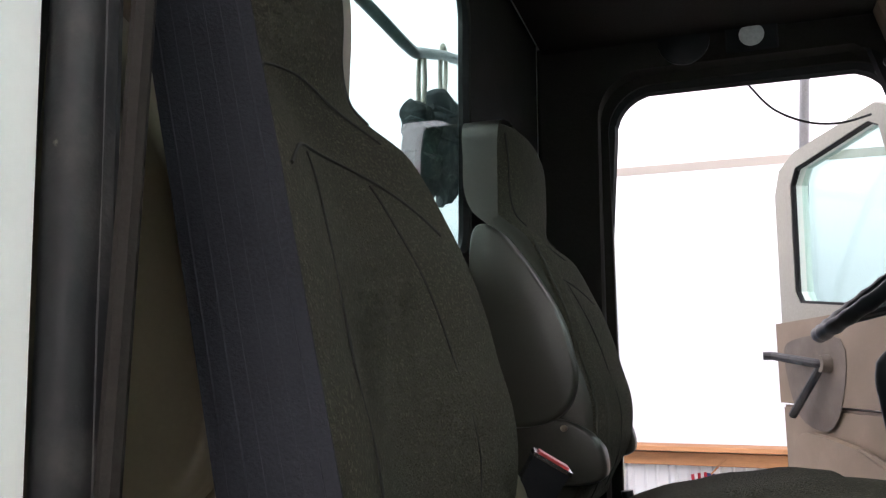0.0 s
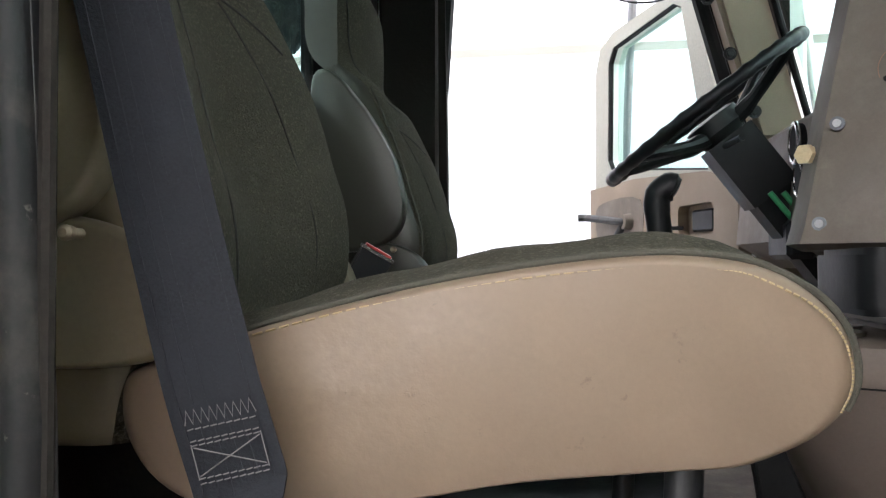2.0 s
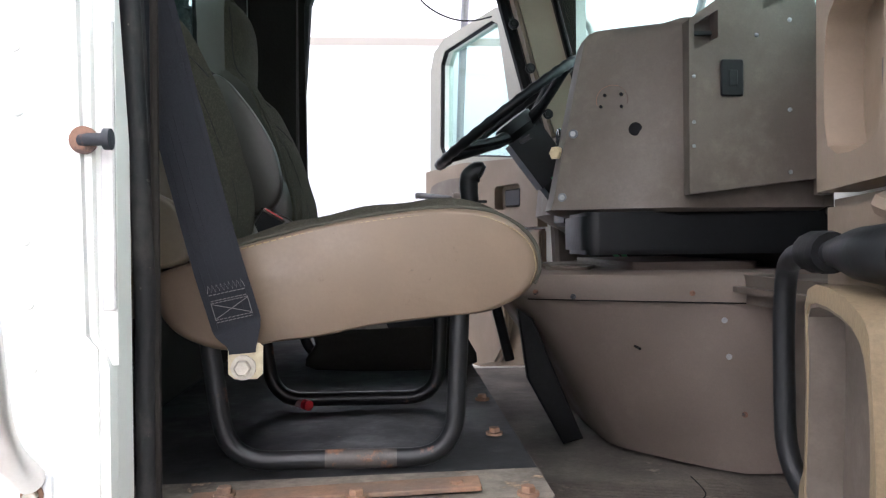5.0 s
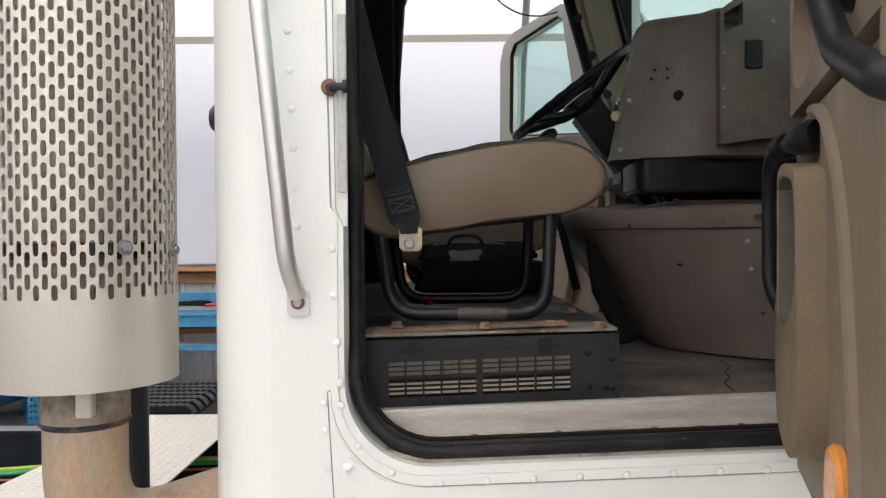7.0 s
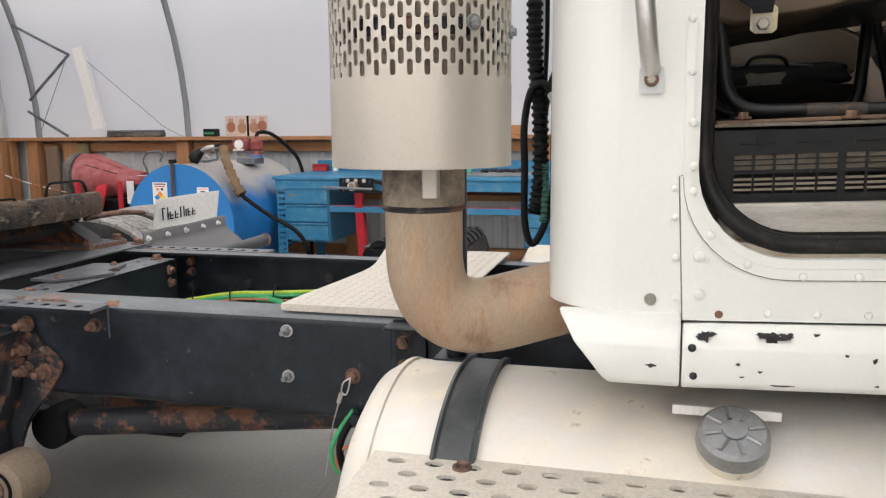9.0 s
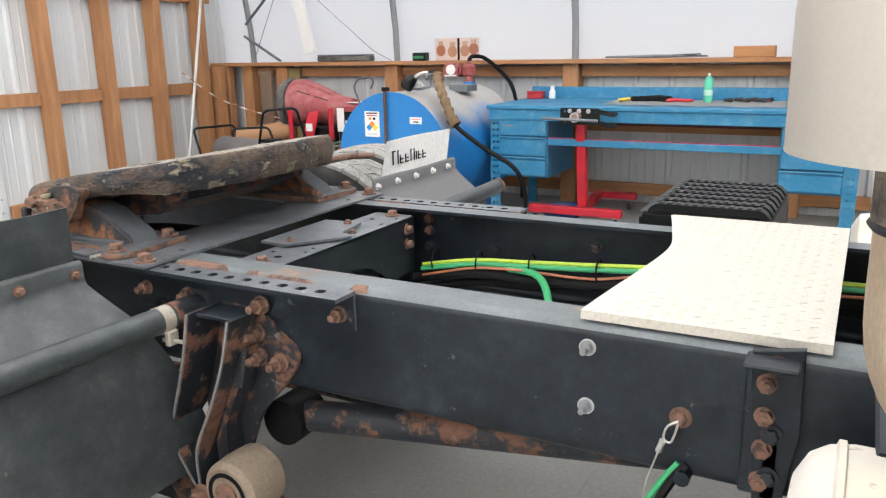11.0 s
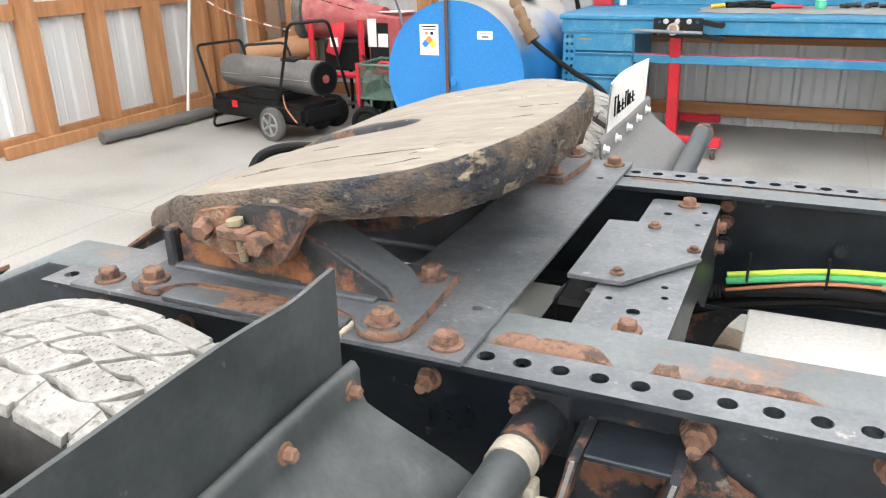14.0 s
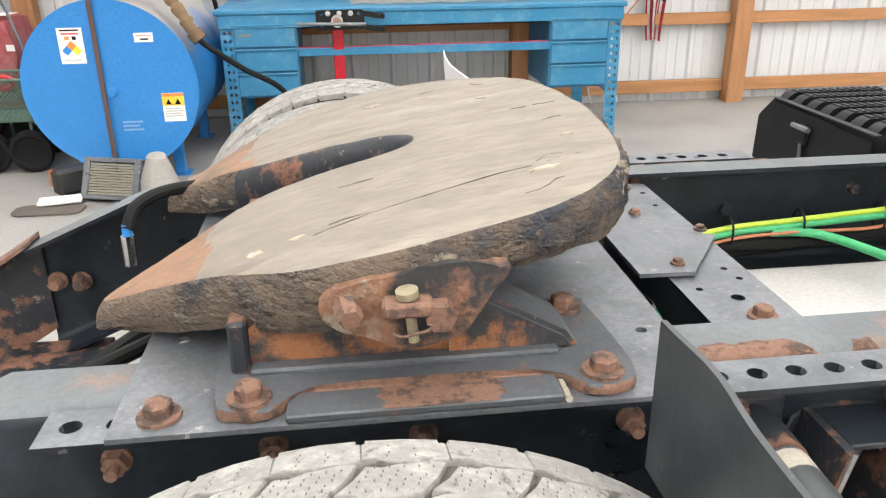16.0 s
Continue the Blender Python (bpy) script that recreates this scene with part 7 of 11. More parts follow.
# ---- inside the cab ----
def build_cab_lining():
    ln = thing("cab_lining", "dark padded headliner and rear trim of the cab", "cab lining", (0, 0, 2.5))
    part("headliner", prism(B(), [(-0.40, 2.56), (0.5, 2.56), (0.56, 2.50), (0.5, 2.595), (-0.40, 2.598)], 'y', -0.90, 0.90, 0.003), M_LINER, ln)
    bm = sheet(B(), [(-0.85, 1.10), (0.85, 1.10), (0.85, 2.59), (-0.85, 2.59)], [rrect(-0.35, 0.262, 1.94, 2.46, 0.06)], 'x', -0.4245, -0.4185)
    part("rear_trim", bm, M_LINER, ln)
    for s in (-1, 1):
        bm = prism(B(), [(-0.418, 1.10), (-0.262, 1.10)] + [(-0.142 - 0.12 * math.cos(radians(9 * i)), 2.37 + 0.12 * math.sin(radians(9 * i))) for i in range(11)] + [(0.33 + 0.09 * math.sin(radians(12 * i)), 2.40 + 0.09 * math.cos(radians(12 * i))) for i in range(6)] + [(0.5, 2.56), (-0.418, 2.58)], 'y', *sorted((s * 0.903, s * 0.85)), 0.01)
        part("side_trim", bm, M_LINER, ln)
    part("far_jamb", sheet(B(), [(-0.41, 1.11), (0.66, 1.11), (0.66, 2.59), (-0.41, 2.59)], [OPEN_F], 'y', 0.904, 0.9295), M_LINER, ln, "dark lining round the far door opening")
    # speakers over the far door
    for x, r, sq in ((-0.045, 0.062, False), (0.112, 0.06, True)):
        if sq:
            sp = part("speaker_plate", box(B(), x - 0.06, x + 0.06, 0.842, 0.85, 2.50, 2.585, 0.004), M_PLASTIC, ln, "black square speaker plate")
            part("speaker_cone", lathe(B(), [(0.0, 0.0), (0.012, 0.0), (0.028, 0.004), (0.03, 0.008)], (x, 0.836, 2.54), 'y', 20), M_GREYPANEL, sp)
        else:
            part("speaker_grille", lathe(B(), [(0.0, -0.004), (r * 0.8, -0.004), (r, 0.0), (r, 0.006)], (x, 0.845, 2.548), 'y', 28), M_PLASTIC, ln, "round black speaker grille")
    # floor
    fl = thing("cab_floor_mat", "worn ribbed grey-brown rubber cab floor mat", "floor mat", (0.2, 0, 1.1))
    part("mat", box(B(), -0.40, 0.84, -0.845, 0.85, 1.10, 1.172, 0.003), M_MATFLOOR, fl)
    bm = B()
    for k in range(62):
        y = -0.835 + 0.0075 * k
        box(bm, 0.25, 0.62, y, y + 0.003, 1.172, 1.1735)
    part("ribs", bm, M_MATFLOOR, fl)
    part("tear", tube(B(), curve_pts([(0.56, -0.36, 1.173), (0.55, -0.45, 1.1735), (0.52, -0.5, 1.1735), (0.50, -0.58, 1.1735), (0.47, -0.64, 1.1735), (0.46, -0.72, 1.1735)], 4), 0.0012, 5), M_INKSHADE, fl, "dark tear in the mat")
    # seat box with vents
    M_SEATBOX = mat("scuffed_seat_box", (0.012, 0.0135, 0.015), 0.45, var=0.3, scale=8, grain=90, bump=0.1, spec=0.3, over=(0.03, 0.03, 0.029), amount=0.35, over_scale=6, soft=0.3, third=(0.11, 0.095, 0.075), third_amount=0.04, third_scale=45)
    bx = thing("seat_box", "black steel seat box with vent slots and a worn top", "seat box", (0, -0.5, 1.172))
    slots, low = [], []
    for k in range(10):
        x = -0.163 + 0.0302 * k + (0.0075 if k > 4 else 0)
        for za in (1.2225, 1.2310, 1.2395):
            slots.append([(x, za), (x + 0.0268, za), (x + 0.0268, za + 0.0062), (x, za + 0.0062)])
        low.append(x)
        slots.append([(x, 1.1855), (x + 0.0268, 1.1855), (x + 0.0268, 1.2165), (x, 1.2165)])
    part("front_panel", raked(sheet(B(), [(-0.20, 1.165), (0.225, 1.157), (0.225, 1.280), (-0.20, 1.284)], slots, 'y', -0.832, -0.828), -0.2), M_SEATBOX, bx)
    part("body", box(B(), -0.20, 0.222, -0.80, 0.85, 1.172, 1.29, 0.003), M_SEATBOX, bx)
    dust = mat("beige_slot_inside", (0.26, 0.225, 0.175), 0.9, var=0.3, scale=20)
    # added panel: the brightness seen through the slots, put into its colour
    part("filter", raked(box(B(), -0.17, 0.148, -0.826, -0.820, 1.2205, 1.2475, 0.001), -0.2), dust, bx, "beige panel added behind the slots for their lighter inside")
    for x0, x1 in ((low[0], low[4] + 0.0268), (low[5], low[9] + 0.0268)):
        for z in (1.1905, 1.1985, 1.2065):
            part("louvre", raked(prism(B(), [(-0.829, z), (-0.8265, z + 0.0035), (-0.8255, z + 0.003), (-0.828, z - 0.0005)], 'x', x0, x1), -0.2), dust, bx)
    for z in (1.262, 1.2195):
        for k in range(4):
            part("pressed_rib", raked(box(B(), -0.155 + 0.081 * k, -0.155 + 0.081 * k + 0.05, -0.8332, -0.8318, z, z + 0.0022, 0.0006), -0.2), M_SEATBOX, bx)
    part("side", box(B(), 0.2222, 0.2255, -0.828, 0.85, 1.172, 1.298, 0.001), M_PLASTIC, bx)
    # under the seat the top goes black: shade put into the colour
    part("top_rear", prism(B(), [(-0.38, 1.286), (0.2225, 1.2985), (0.2225, 1.3025), (-0.38, 1.291)], 'y', -0.722, 0.85), M_SEATBOX, bx, "rear of the seat box top, blackened as under-seat shade")
    part("top", prism(B(), [(-0.38, 1.286), (0.2225, 1.2985), (0.2225, 1.3035), (-0.38, 1.292)], 'y', -0.833, -0.7225, 0.001), mat("scuffed_paint", (0.21, 0.185, 0.15), 0.6, var=0.3, scale=9, grain=60, bump=0.25, over=(0.075, 0.062, 0.05), amount=0.42, over_scale=8, soft=0.2, third=(0.36, 0.26, 0.17), third_amount=0.24, third_scale=16), bx, "scuffed steel top with rust streaks")
    part("rust_rail", raked(box(B(), -0.19, 0.142, -0.818, -0.776, 1.2925, 1.2985, 0.001)), M_HORN, bx, "rusty flat seat rail")
    bm = B()
    for x, z in ((0.172, 1.262), (0.212, 1.252), (0.174, 1.206), (0.2, 1.205), (0.212, 1.204)):
        rivet(bm, (x, -0.832, z), (0, -1, 0), 0.006, 0.005)
    for x in (-0.12, 0.10):
        cyl(bm, (x, -0.832, 1.274), (x, -0.836, 1.274), 0.013, 16)
    pieces("fastener", bm, M_PLASTIC, bx)
    for x, y in ((0.114, -0.80), (0.193, -0.827), (-0.15, -0.80), (0.0, -0.82), (0.19, -0.55), (0.2, -0.3)):
        part("bolt", bolt(B(), (x, y, 1.303), (0, 0, 1), 0.0085, 0.007), M_HORN, bx)


build_cab_lining()


# height, half-width, front of the bolsters, front of the middle, back
SEAT_BACK = [(1.50, 0.205, -0.24, -0.245, -0.39), (1.545, 0.222, -0.222, -0.232, -0.40), (1.59, 0.232, -0.197, -0.218, -0.405), (1.65, 0.236, -0.188, -0.222, -0.41), (1.70, 0.237, -0.192, -0.238, -0.415), (1.753, 0.237, -0.209, -0.256, -0.42), (1.80, 0.235, -0.222, -0.266, -0.425), (1.85, 0.230, -0.240, -0.279, -0.43),
             (1.90, 0.219, -0.262, -0.298, -0.44), (1.94, 0.203, -0.281, -0.322, -0.45), (1.97, 0.190, -0.300, -0.337, -0.455), (1.995, 0.180, -0.330, -0.338, -0.46), (2.02, 0.176, -0.358, -0.332, -0.466), (2.06, 0.176, -0.374, -0.326, -0.482), (2.12, 0.178, -0.376, -0.327, -0.486), (2.16, 0.173, -0.380, -0.335, -0.484), (2.19, 0.155, -0.382, -0.350, -0.474), (2.206, 0.115, -0.386, -0.368, -0.456), (2.212, 0.06, -0.390, -0.380, -0.435)]


def seat_front(z, y):
    """The backrest's front face at a height and at a distance from its middle line."""
    w, xb, xc, _ = graph(SEAT_BACK, z)
    q = min(1.0, abs(y) / (w * 0.84))
    return xc + (xb - xc) * q ** 2 * (3 - 2 * q) if xb > xc else xc + (xb - xc) * q ** 2.4


M_LEG = mat("chipped_black_tube", (0.011, 0.012, 0.013), 0.38, var=0.25, scale=9, grain=90, bump=0.08, spec=0.4, over=(0.10, 0.06, 0.045), amount=0.12, over_scale=22, soft=0.06)
M_WELT = mat("grey_cloth_welt", (0.062, 0.060, 0.048), 0.95, var=0.3, scale=8, grain=400, bump=0.6, relief=0.002, spec=0.1)
M_SEAMDARK = mat("dark_seam", (0.024, 0.023, 0.018), 0.95)
M_TANTHREAD = mat("tan_thread", (0.30, 0.225, 0.12), 0.8)


def build_seat(yc, lab, shift, low=0.0, vinyl=M_OLIVE):
    st = thing("bucket_seat", lab, "seat", (0.0, yc, 1.30), group="cab seats")
    # backrest: rounded sections stacked up
    bm = B()
    rows = []
    zs = [1.50 + 0.0115 * k for k in range(60)] + [2.186, 2.195, 2.202, 2.207, 2.210, 2.212]
    for z in zs:
        w, xb, xc, back = graph(SEAT_BACK, z)
        back = max(back, -0.402)
        ys = [-0.97 + 1.94 * k / 30 for k in range(31)]
        row = []
        for u in ys:
            # the rim turns in over the last part of the width
            e = max(0.0, (abs(u) - 0.84) / 0.13)
            x = seat_front(z, u * w) - 0.020 * e ** 2 + 0.0022 * noise.noise(Vector((u * 3, z * 14, yc)))
            row.append((x, u * w))
        side = row[-1][0]
        ring_ = row + [(side - 0.014, w * 0.995), (side - 0.04, w), ((side + back) / 2, w), (back + 0.03, w * 0.985), (back + 0.008, w * 0.93), (back, w * 0.7), (back - 0.006, 0.0), (back, -w * 0.7), (back + 0.008, -w * 0.93), (back + 0.03, -w * 0.985), ((side + back) / 2, -w), (side - 0.04, -w), (side - 0.014, -w * 0.995)]
        rows.append([bm.verts.new((x, yc + y, z)) for x, y in ring_])
    n = len(rows[0])
    for i, (a, b) in enumerate(zip(rows, rows[1:])):
        for j in range(n):
            f = bm.faces.new((a[j], a[(j + 1) % n], b[(j + 1) % n], b[j]))
            cloth = 0 <= j < 30
            f.material_index = 0 if cloth else 1
    bm.faces.new(rows[0]).material_index = 1
    bm.faces.new(rows[-1][::-1]).material_index = 0
    bk = part("backrest", bm, [M_CLOTH, vinyl], st, "olive cloth backrest with vinyl sides", sharp=80)
    # seams of the cloth panel: two uprights, an arch and the headrest's crease
    for sgn in (-1, 1):
        line = []
        for z, y in ((1.52, 0.095), (1.58, 0.102), (1.66, 0.112), (1.74, 0.110), (1.816, 0.097), (1.88, 0.072), (1.91, 0.06)):
            line.append((seat_front(z, y) + 0.0006, yc + sgn * y, z))
        part("seam", tube(B(), curve_pts(line, 4), 0.0011, 5), M_SEAMDARK, bk, "dark sunk seam")
        line = [(seat_front(z, 0.225 * 0.97) - 0.012, yc + sgn * graph(SEAT_BACK, z)[0] * 0.955, z) for z in [1.54 + 0.03 * k for k in range(15)]]
        part("edge_piping", tube(B(), curve_pts(line, 3), 0.0024, 6), M_WELT, bk, "grey cloth piping")
    for z0, wd, drop in ((1.925, 0.15, 0.05), (2.0, 0.11, 0.035)):
        line = []
        for k in range(13):
            y = -wd + 2 * wd * k / 12
            z = z0 - drop * (y / wd) ** 2
            line.append((seat_front(z, y) + 0.0006, yc + y, z))
        part("seam", tube(B(), curve_pts(line, 3), 0.0015, 5), M_SEAMDARK, bk, "dark sunk seam")
    # vinyl side pads
    for sgn in (-1, 1):
        line = [(seat_front(z, graph(SEAT_BACK, z)[0] * 0.74) + 0.0008, yc + sgn * graph(SEAT_BACK, z)[0] * 0.74, z) for z in [1.995 + 0.02 * k for k in range(10)]]
        part("seam", tube(B(), curve_pts(line, 3), 0.0018, 5), M_SEAMDARK, bk, "dark sunk seam")
        prof = smooth_loop([(-0.29, 1.652), (-0.255, 1.667), (-0.235, 1.69), (-0.227, 1.72), (-0.229, 1.75), (-0.241, 1.80), (-0.260, 1.843), (-0.292, 1.895), (-0.322, 1.935), (-0.350, 1.968), (-0.378, 1.982), (-0.398, 1.96), (-0.402, 1.85), (-0.398, 1.72), (-0.38, 1.66), (-0.34, 1.648)], 5)
        y0, y1 = sorted((yc + sgn * 0.20, yc + sgn * 0.262))
        part("bolster", pillow(B(), prof, 'y', y0, y1, 0.013, 6, 0.0), vinyl, bk, "shiny olive vinyl bolster with stitching", sharp=80)
        prof2 = smooth_loop([(-0.215, 1.648), (-0.194, 1.625), (-0.186, 1.595), (-0.192, 1.573), (-0.23, 1.562), (-0.30, 1.560), (-0.38, 1.565), (-0.402, 1.60), (-0.398, 1.655), (-0.34, 1.668), (-0.26, 1.664)], 5)
        part("lower_bolster", pillow(B(), prof2, 'y', *sorted((yc + sgn * 0.19, yc + sgn * 0.246)), 0.013, 6, 0.0), vinyl, bk, sharp=80)
        line = curve_pts([(u, v, 0.0) for u, v in ((-0.240, 1.682), (-0.2335, 1.72), (-0.2355, 1.75), (-0.247, 1.80), (-0.266, 1.843), (-0.297, 1.893), (-0.328, 1.932))], 8)
        bm = B()
        line = [Vector((p.x - 0.012, yc + sgn * 0.2565, p.y)) for p in line]
        for k in range(0, len(line) - 1):
            tube(bm, [line[k], line[k] + (line[k + 1] - line[k]) * 0.72], 0.0008, 4)
        part("stitching", bm, M_TANTHREAD, bk, "tan thread stitching")
    part("recline_knob", lathe(B(), [(0.0, -0.020), (0.003, -0.0195), (0.0052, -0.017), (0.0048, -0.011), (0.0035, -0.006), (0.0035, 0.0)], (-0.244, yc - 0.262, 1.651), 'y', 18), M_DOORTRIM, bk, "beige recline knob")
    # cushion
    prof = smooth_loop([(-0.237, 1.552), (-0.215, 1.565), (-0.14, 1.590), (-0.058, 1.612), (0.021, 1.627), (0.097, 1.635), (0.15, 1.631), (0.183, 1.617), (0.207, 1.592), (0.214, 1.566), (0.210, 1.544), (0.195, 1.526), (0.175, 1.514), (0.149, 1.504), (0.109, 1.500), (0.018, 1.490), (-0.047, 1.477), (-0.104, 1.470), (-0.152, 1.461), (-0.191, 1.470), (-0.221, 1.489), (-0.238, 1.52)], 4)
    prof = [(0.002 + (x + 0.012) * 1.05, z) for x, z in prof]
    bm = pillow(B(), prof, 'y', yc - 0.238, yc + 0.238, 0.020, 7, 0.006)
    for v in bm.verts:
        v.co.y += 0.0016 * noise.noise(Vector((v.co.x * 9, v.co.z * 16, yc))) * (1 if v.co.y < yc else -1)
    cu = part("cushion", bm, M_TAN, st, "tan vinyl cushion side with stitched edge", sharp=80)
    tops = [p for p in prof if p[1] > 1.57 and p[0] > -0.215]
    tops.sort()
    bm = B()
    rws = []
    for x, z in tops:
        row = []
        for k in range(21):
            t = k / 20
            y = yc - 0.224 + 0.448 * t
            # a raised rim on either hand and a shallow middle with soft folds
            rim = math.exp(-((abs(t - 0.5) - 0.33) / 0.10) ** 2)
            crown = (0.006 + 0.007 * rim + 0.0016 * math.sin(x * 60 + 3 * t)) * min(1.0, t / 0.1, (1 - t) / 0.1) * max(0.0, min(1.0, (0.222 - x) / 0.05, (x + 0.23) / 0.05))
            row.append(bm.verts.new((x, y, z + 0.0025 + crown)))
        rws.append(row)
    for a, b in zip(rws, rws[1:]):
        for j in range(20):
            bm.faces.new((a[j], a[j + 1], b[j + 1], b[j]))
    edge = [e for e in bm.edges if e.is_boundary]
    r = bmesh.ops.extrude_edge_only(bm, edges=edge)
    bmesh.ops.translate(bm, vec=(0, 0, -0.014), verts=[v for v in r["geom"] if isinstance(v, bmesh.types.BMVert)])
    part("cushion_top", bm, M_CLOTH, cu, "olive-grey cloth top panel", sharp=80)
    rim = [p for p in prof if p[1] > 1.57 and -0.215 < p[0] < 0.19] + [p for p in prof if p[0] >= 0.19 and p[1] > 1.53]
    rim.sort(key=lambda p: p[0] if p[0] < 0.19 else 0.19 + (1.615 - p[1]))
    welt = curve_pts([(x, yc - 0.2255, z + 0.0005) for x, z in rim[::3]], 6)
    part("welt", tube(B(), welt, 0.0030, 10), M_WELT, cu, "grey cloth welt along the edge")
    bm = B()
    cx_, cz_ = 0.0, 1.555
    line = curve_pts([(cx_ + (x - cx_) * 0.972, yc - 0.2375, cz_ + (z - cz_) * (0.90 if z > 1.56 else 0.97)) for x, z in rim[::3]], 7)
    for k in range(0, len(line) - 1):
        tube(bm, [line[k], line[k] + (line[k + 1] - line[k]) * 0.72], 0.00075, 4)
    part("stitching", bm, M_TANTHREAD, cu, "tan thread stitching")
    # tubular base
    for dy in (-0.215, 0.165):
        y = yc + dy
        line = fillet([(-0.19, y, 1.50), (-0.165, y, 1.317), (0.118, y, 1.317), (0.128, y, 1.515)], 0.055, 7)
        leg = part("leg_frame", tube(B(), line, 0.0122, 14), M_LEG, st, "chipped black tubular seat leg")
        if dy < 0:
            part("worn_band", tube(B(), [(-0.045, y, 1.317), (-0.04, y, 1.317), (0.042, y, 1.317), (0.047, y, 1.317)], [0.0121, 0.0125, 0.0125, 0.0121], 14), mat("rubbed_tube", (0.075, 0.066, 0.06), 0.5, metal=0.2, var=0.4, scale=16, over=(0.16, 0.085, 0.05), amount=0.35, over_scale=20), leg, "rubbed rusty band on the tube")
    part("pan", prism(B(), [(-0.2, 1.462), (0.15, 1.497), (0.15, 1.505), (-0.2, 1.472)], 'y', yc - 0.21, yc + 0.21, 0.002), M_BLACK, st)
    bk.location = bk.location + Vector(shift)
    cu.location = cu.location + Vector(shift) - Vector((0, 0, low))
    return st


build_seat(-0.496, "olive cloth and tan vinyl truck seat on black tubes", (-0.012, 0, -0.004))
# its pads take the darkened vinyl in place of real shade
build_seat(0.402, "olive cloth and vinyl driver's seat with raised headrest", (0.012, 0, -0.002), 0.09, M_OLIVESHADE)


def strap(bm, line, widths, normal, thick=0.0018):
    """A flat band along the line, its width changing, one face towards the normal."""
    line = [Vector(p) for p in line]
    nrm = Vector(normal).normalized()
    rows = []
    for i, p in enumerate(line):
        t = (line[min(i + 1, len(line) - 1)] - line[max(i - 1, 0)]).normalized()
        side = t.cross(nrm).normalized()
        up = side.cross(t).normalized()
        w = widths[i] / 2
        rows.append([bm.verts.new(p + side * w * sx + up * (thick / 2 * sy + 0.0012 * (1 - sx * sx))) for sx, sy in ((-1, -1), (-0.4, -1), (0.4, -1), (1, -1), (1, 1), (0.4, 1), (-0.4, 1), (-1, 1))])
    for a, b in zip(rows, rows[1:]):
        for j in range(8):
            bm.faces.new((a[j], a[(j + 1) % 8], b[(j + 1) % 8], b[j]))
    bm.faces.new(rows[0][::-1])
    bm.faces.new(rows[-1])
    return bm


def build_belt():
    bt = thing("seat_belt", "dark blue-black lap and shoulder belt hanging by the seat", "seat belt", (-0.13, -0.8, 1.44))
    nrm = Vector((0.17, -0.985, 0.0)).normalized()
    line = curve_pts([(-0.339, -0.814, 2.392), (-0.286, -0.792, 2.122), (-0.2435, -0.782, 1.913), (-0.2235, -0.78, 1.825), (-0.204, -0.78, 1.742), (-0.1825, -0.782, 1.657), (-0.1585, -0.786, 1.569), (-0.146, -0.786, 1.527), (-0.1375, -0.784, 1.497), (-0.133, -0.792, 1.487), (-0.1295, -0.7965, 1.476), (-0.1285, -0.7975, 1.464)], 7)
    wd = []
    for p in line:
        k = max(0.0, min(1.0, (p.z - 1.466) / 0.032))
        wd.append(0.030 + 0.0265 * k * k * (3 - 2 * k))
    wb = part("webbing", strap(B(), line, wd, nrm), M_BELT, bt)
    side = Vector((0.985, 0.17, 0.0))
    bm = B()
    for u in (-0.022, -0.013, -0.0045, 0.0045, 0.013, 0.022):
        l2 = [p + side * u + nrm * 0.0016 for p in line[:-18]]
        tube(bm, l2, 0.0005, 4)
    part("weave_line", bm, M_BELT, wb)
    # stitched box near the end
    bm = B()
    p0 = Vector((-0.1425, -0.7895, 1.5185))
    ez_ = Vector((-0.27, 0.02, 0.96)).normalized()
    ex_ = (side + Vector((0, 0, 0.20))).normalized()

    def at(u, v):
        return p0 + ex_ * u + ez_ * v
    tube(bm, [at(-0.021 + 0.042 * k / 18, 0.0185 + (0.0085 if k % 2 else 0)) for k in range(19)], 0.00045, 4)
    for v in (0.0155, 0.0085, 0.006, -0.0135, -0.0165):
        for k in range(9):
            tube(bm, [at(-0.0205 + 0.0046 * k, v), at(-0.0205 + 0.0046 * k + 0.0036, v + 0.0004)], 0.00045, 4)
    for u in (-0.0205, 0.0205):
        tube(bm, [at(u, 0.007), at(u, -0.014)], 0.0004, 4)
    tube(bm, [at(-0.0195, 0.005), at(0.0195, -0.012)], 0.00045, 4)
    tube(bm, [at(0.0195, 0.005), at(-0.0195, -0.012)], 0.00045, 4)
    part("stitching", bm, M_THREAD, wb, "pale thread stitching in a crossed box")
    # anchor plate with clipped corners
    an = part("anchor_plate", sheet(B(), [(-0.138, 1.434), (-0.113, 1.434), (-0.1065, 1.440), (-0.106, 1.471), (-0.110, 1.475), (-0.142, 1.475), (-0.1455, 1.471), (-0.1455, 1.440)], [], 'y', -0.7935, -0.7905), M_ZINC, bt, "yellow zinc anchor plate")
    part("anchor_bolt", bolt(B(), (-0.128, -0.7935, 1.4475), (0, -1, 0), 0.0095, 0.009), M_CLAMP, an)
    # buckle on its stalk
    bk = thing("belt_buckle", "black belt buckle stalk with a red release button", "buckle", (-0.2, -0.25, 1.56))
    hi, lo = Vector((-0.160, -0.240, 1.630)), Vector((-0.192, -0.254, 1.650))
    wdir = (hi - lo).normalized()
    mid = (hi + lo) / 2
    d = Vector((0.42, 0.02, 0.72))
    d = (d - wdir * d.dot(wdir)).normalized()
    nb = wdir.cross(d).normalized()
    foot = mid - d * 0.075 + Vector((-0.012, 0, -0.01))
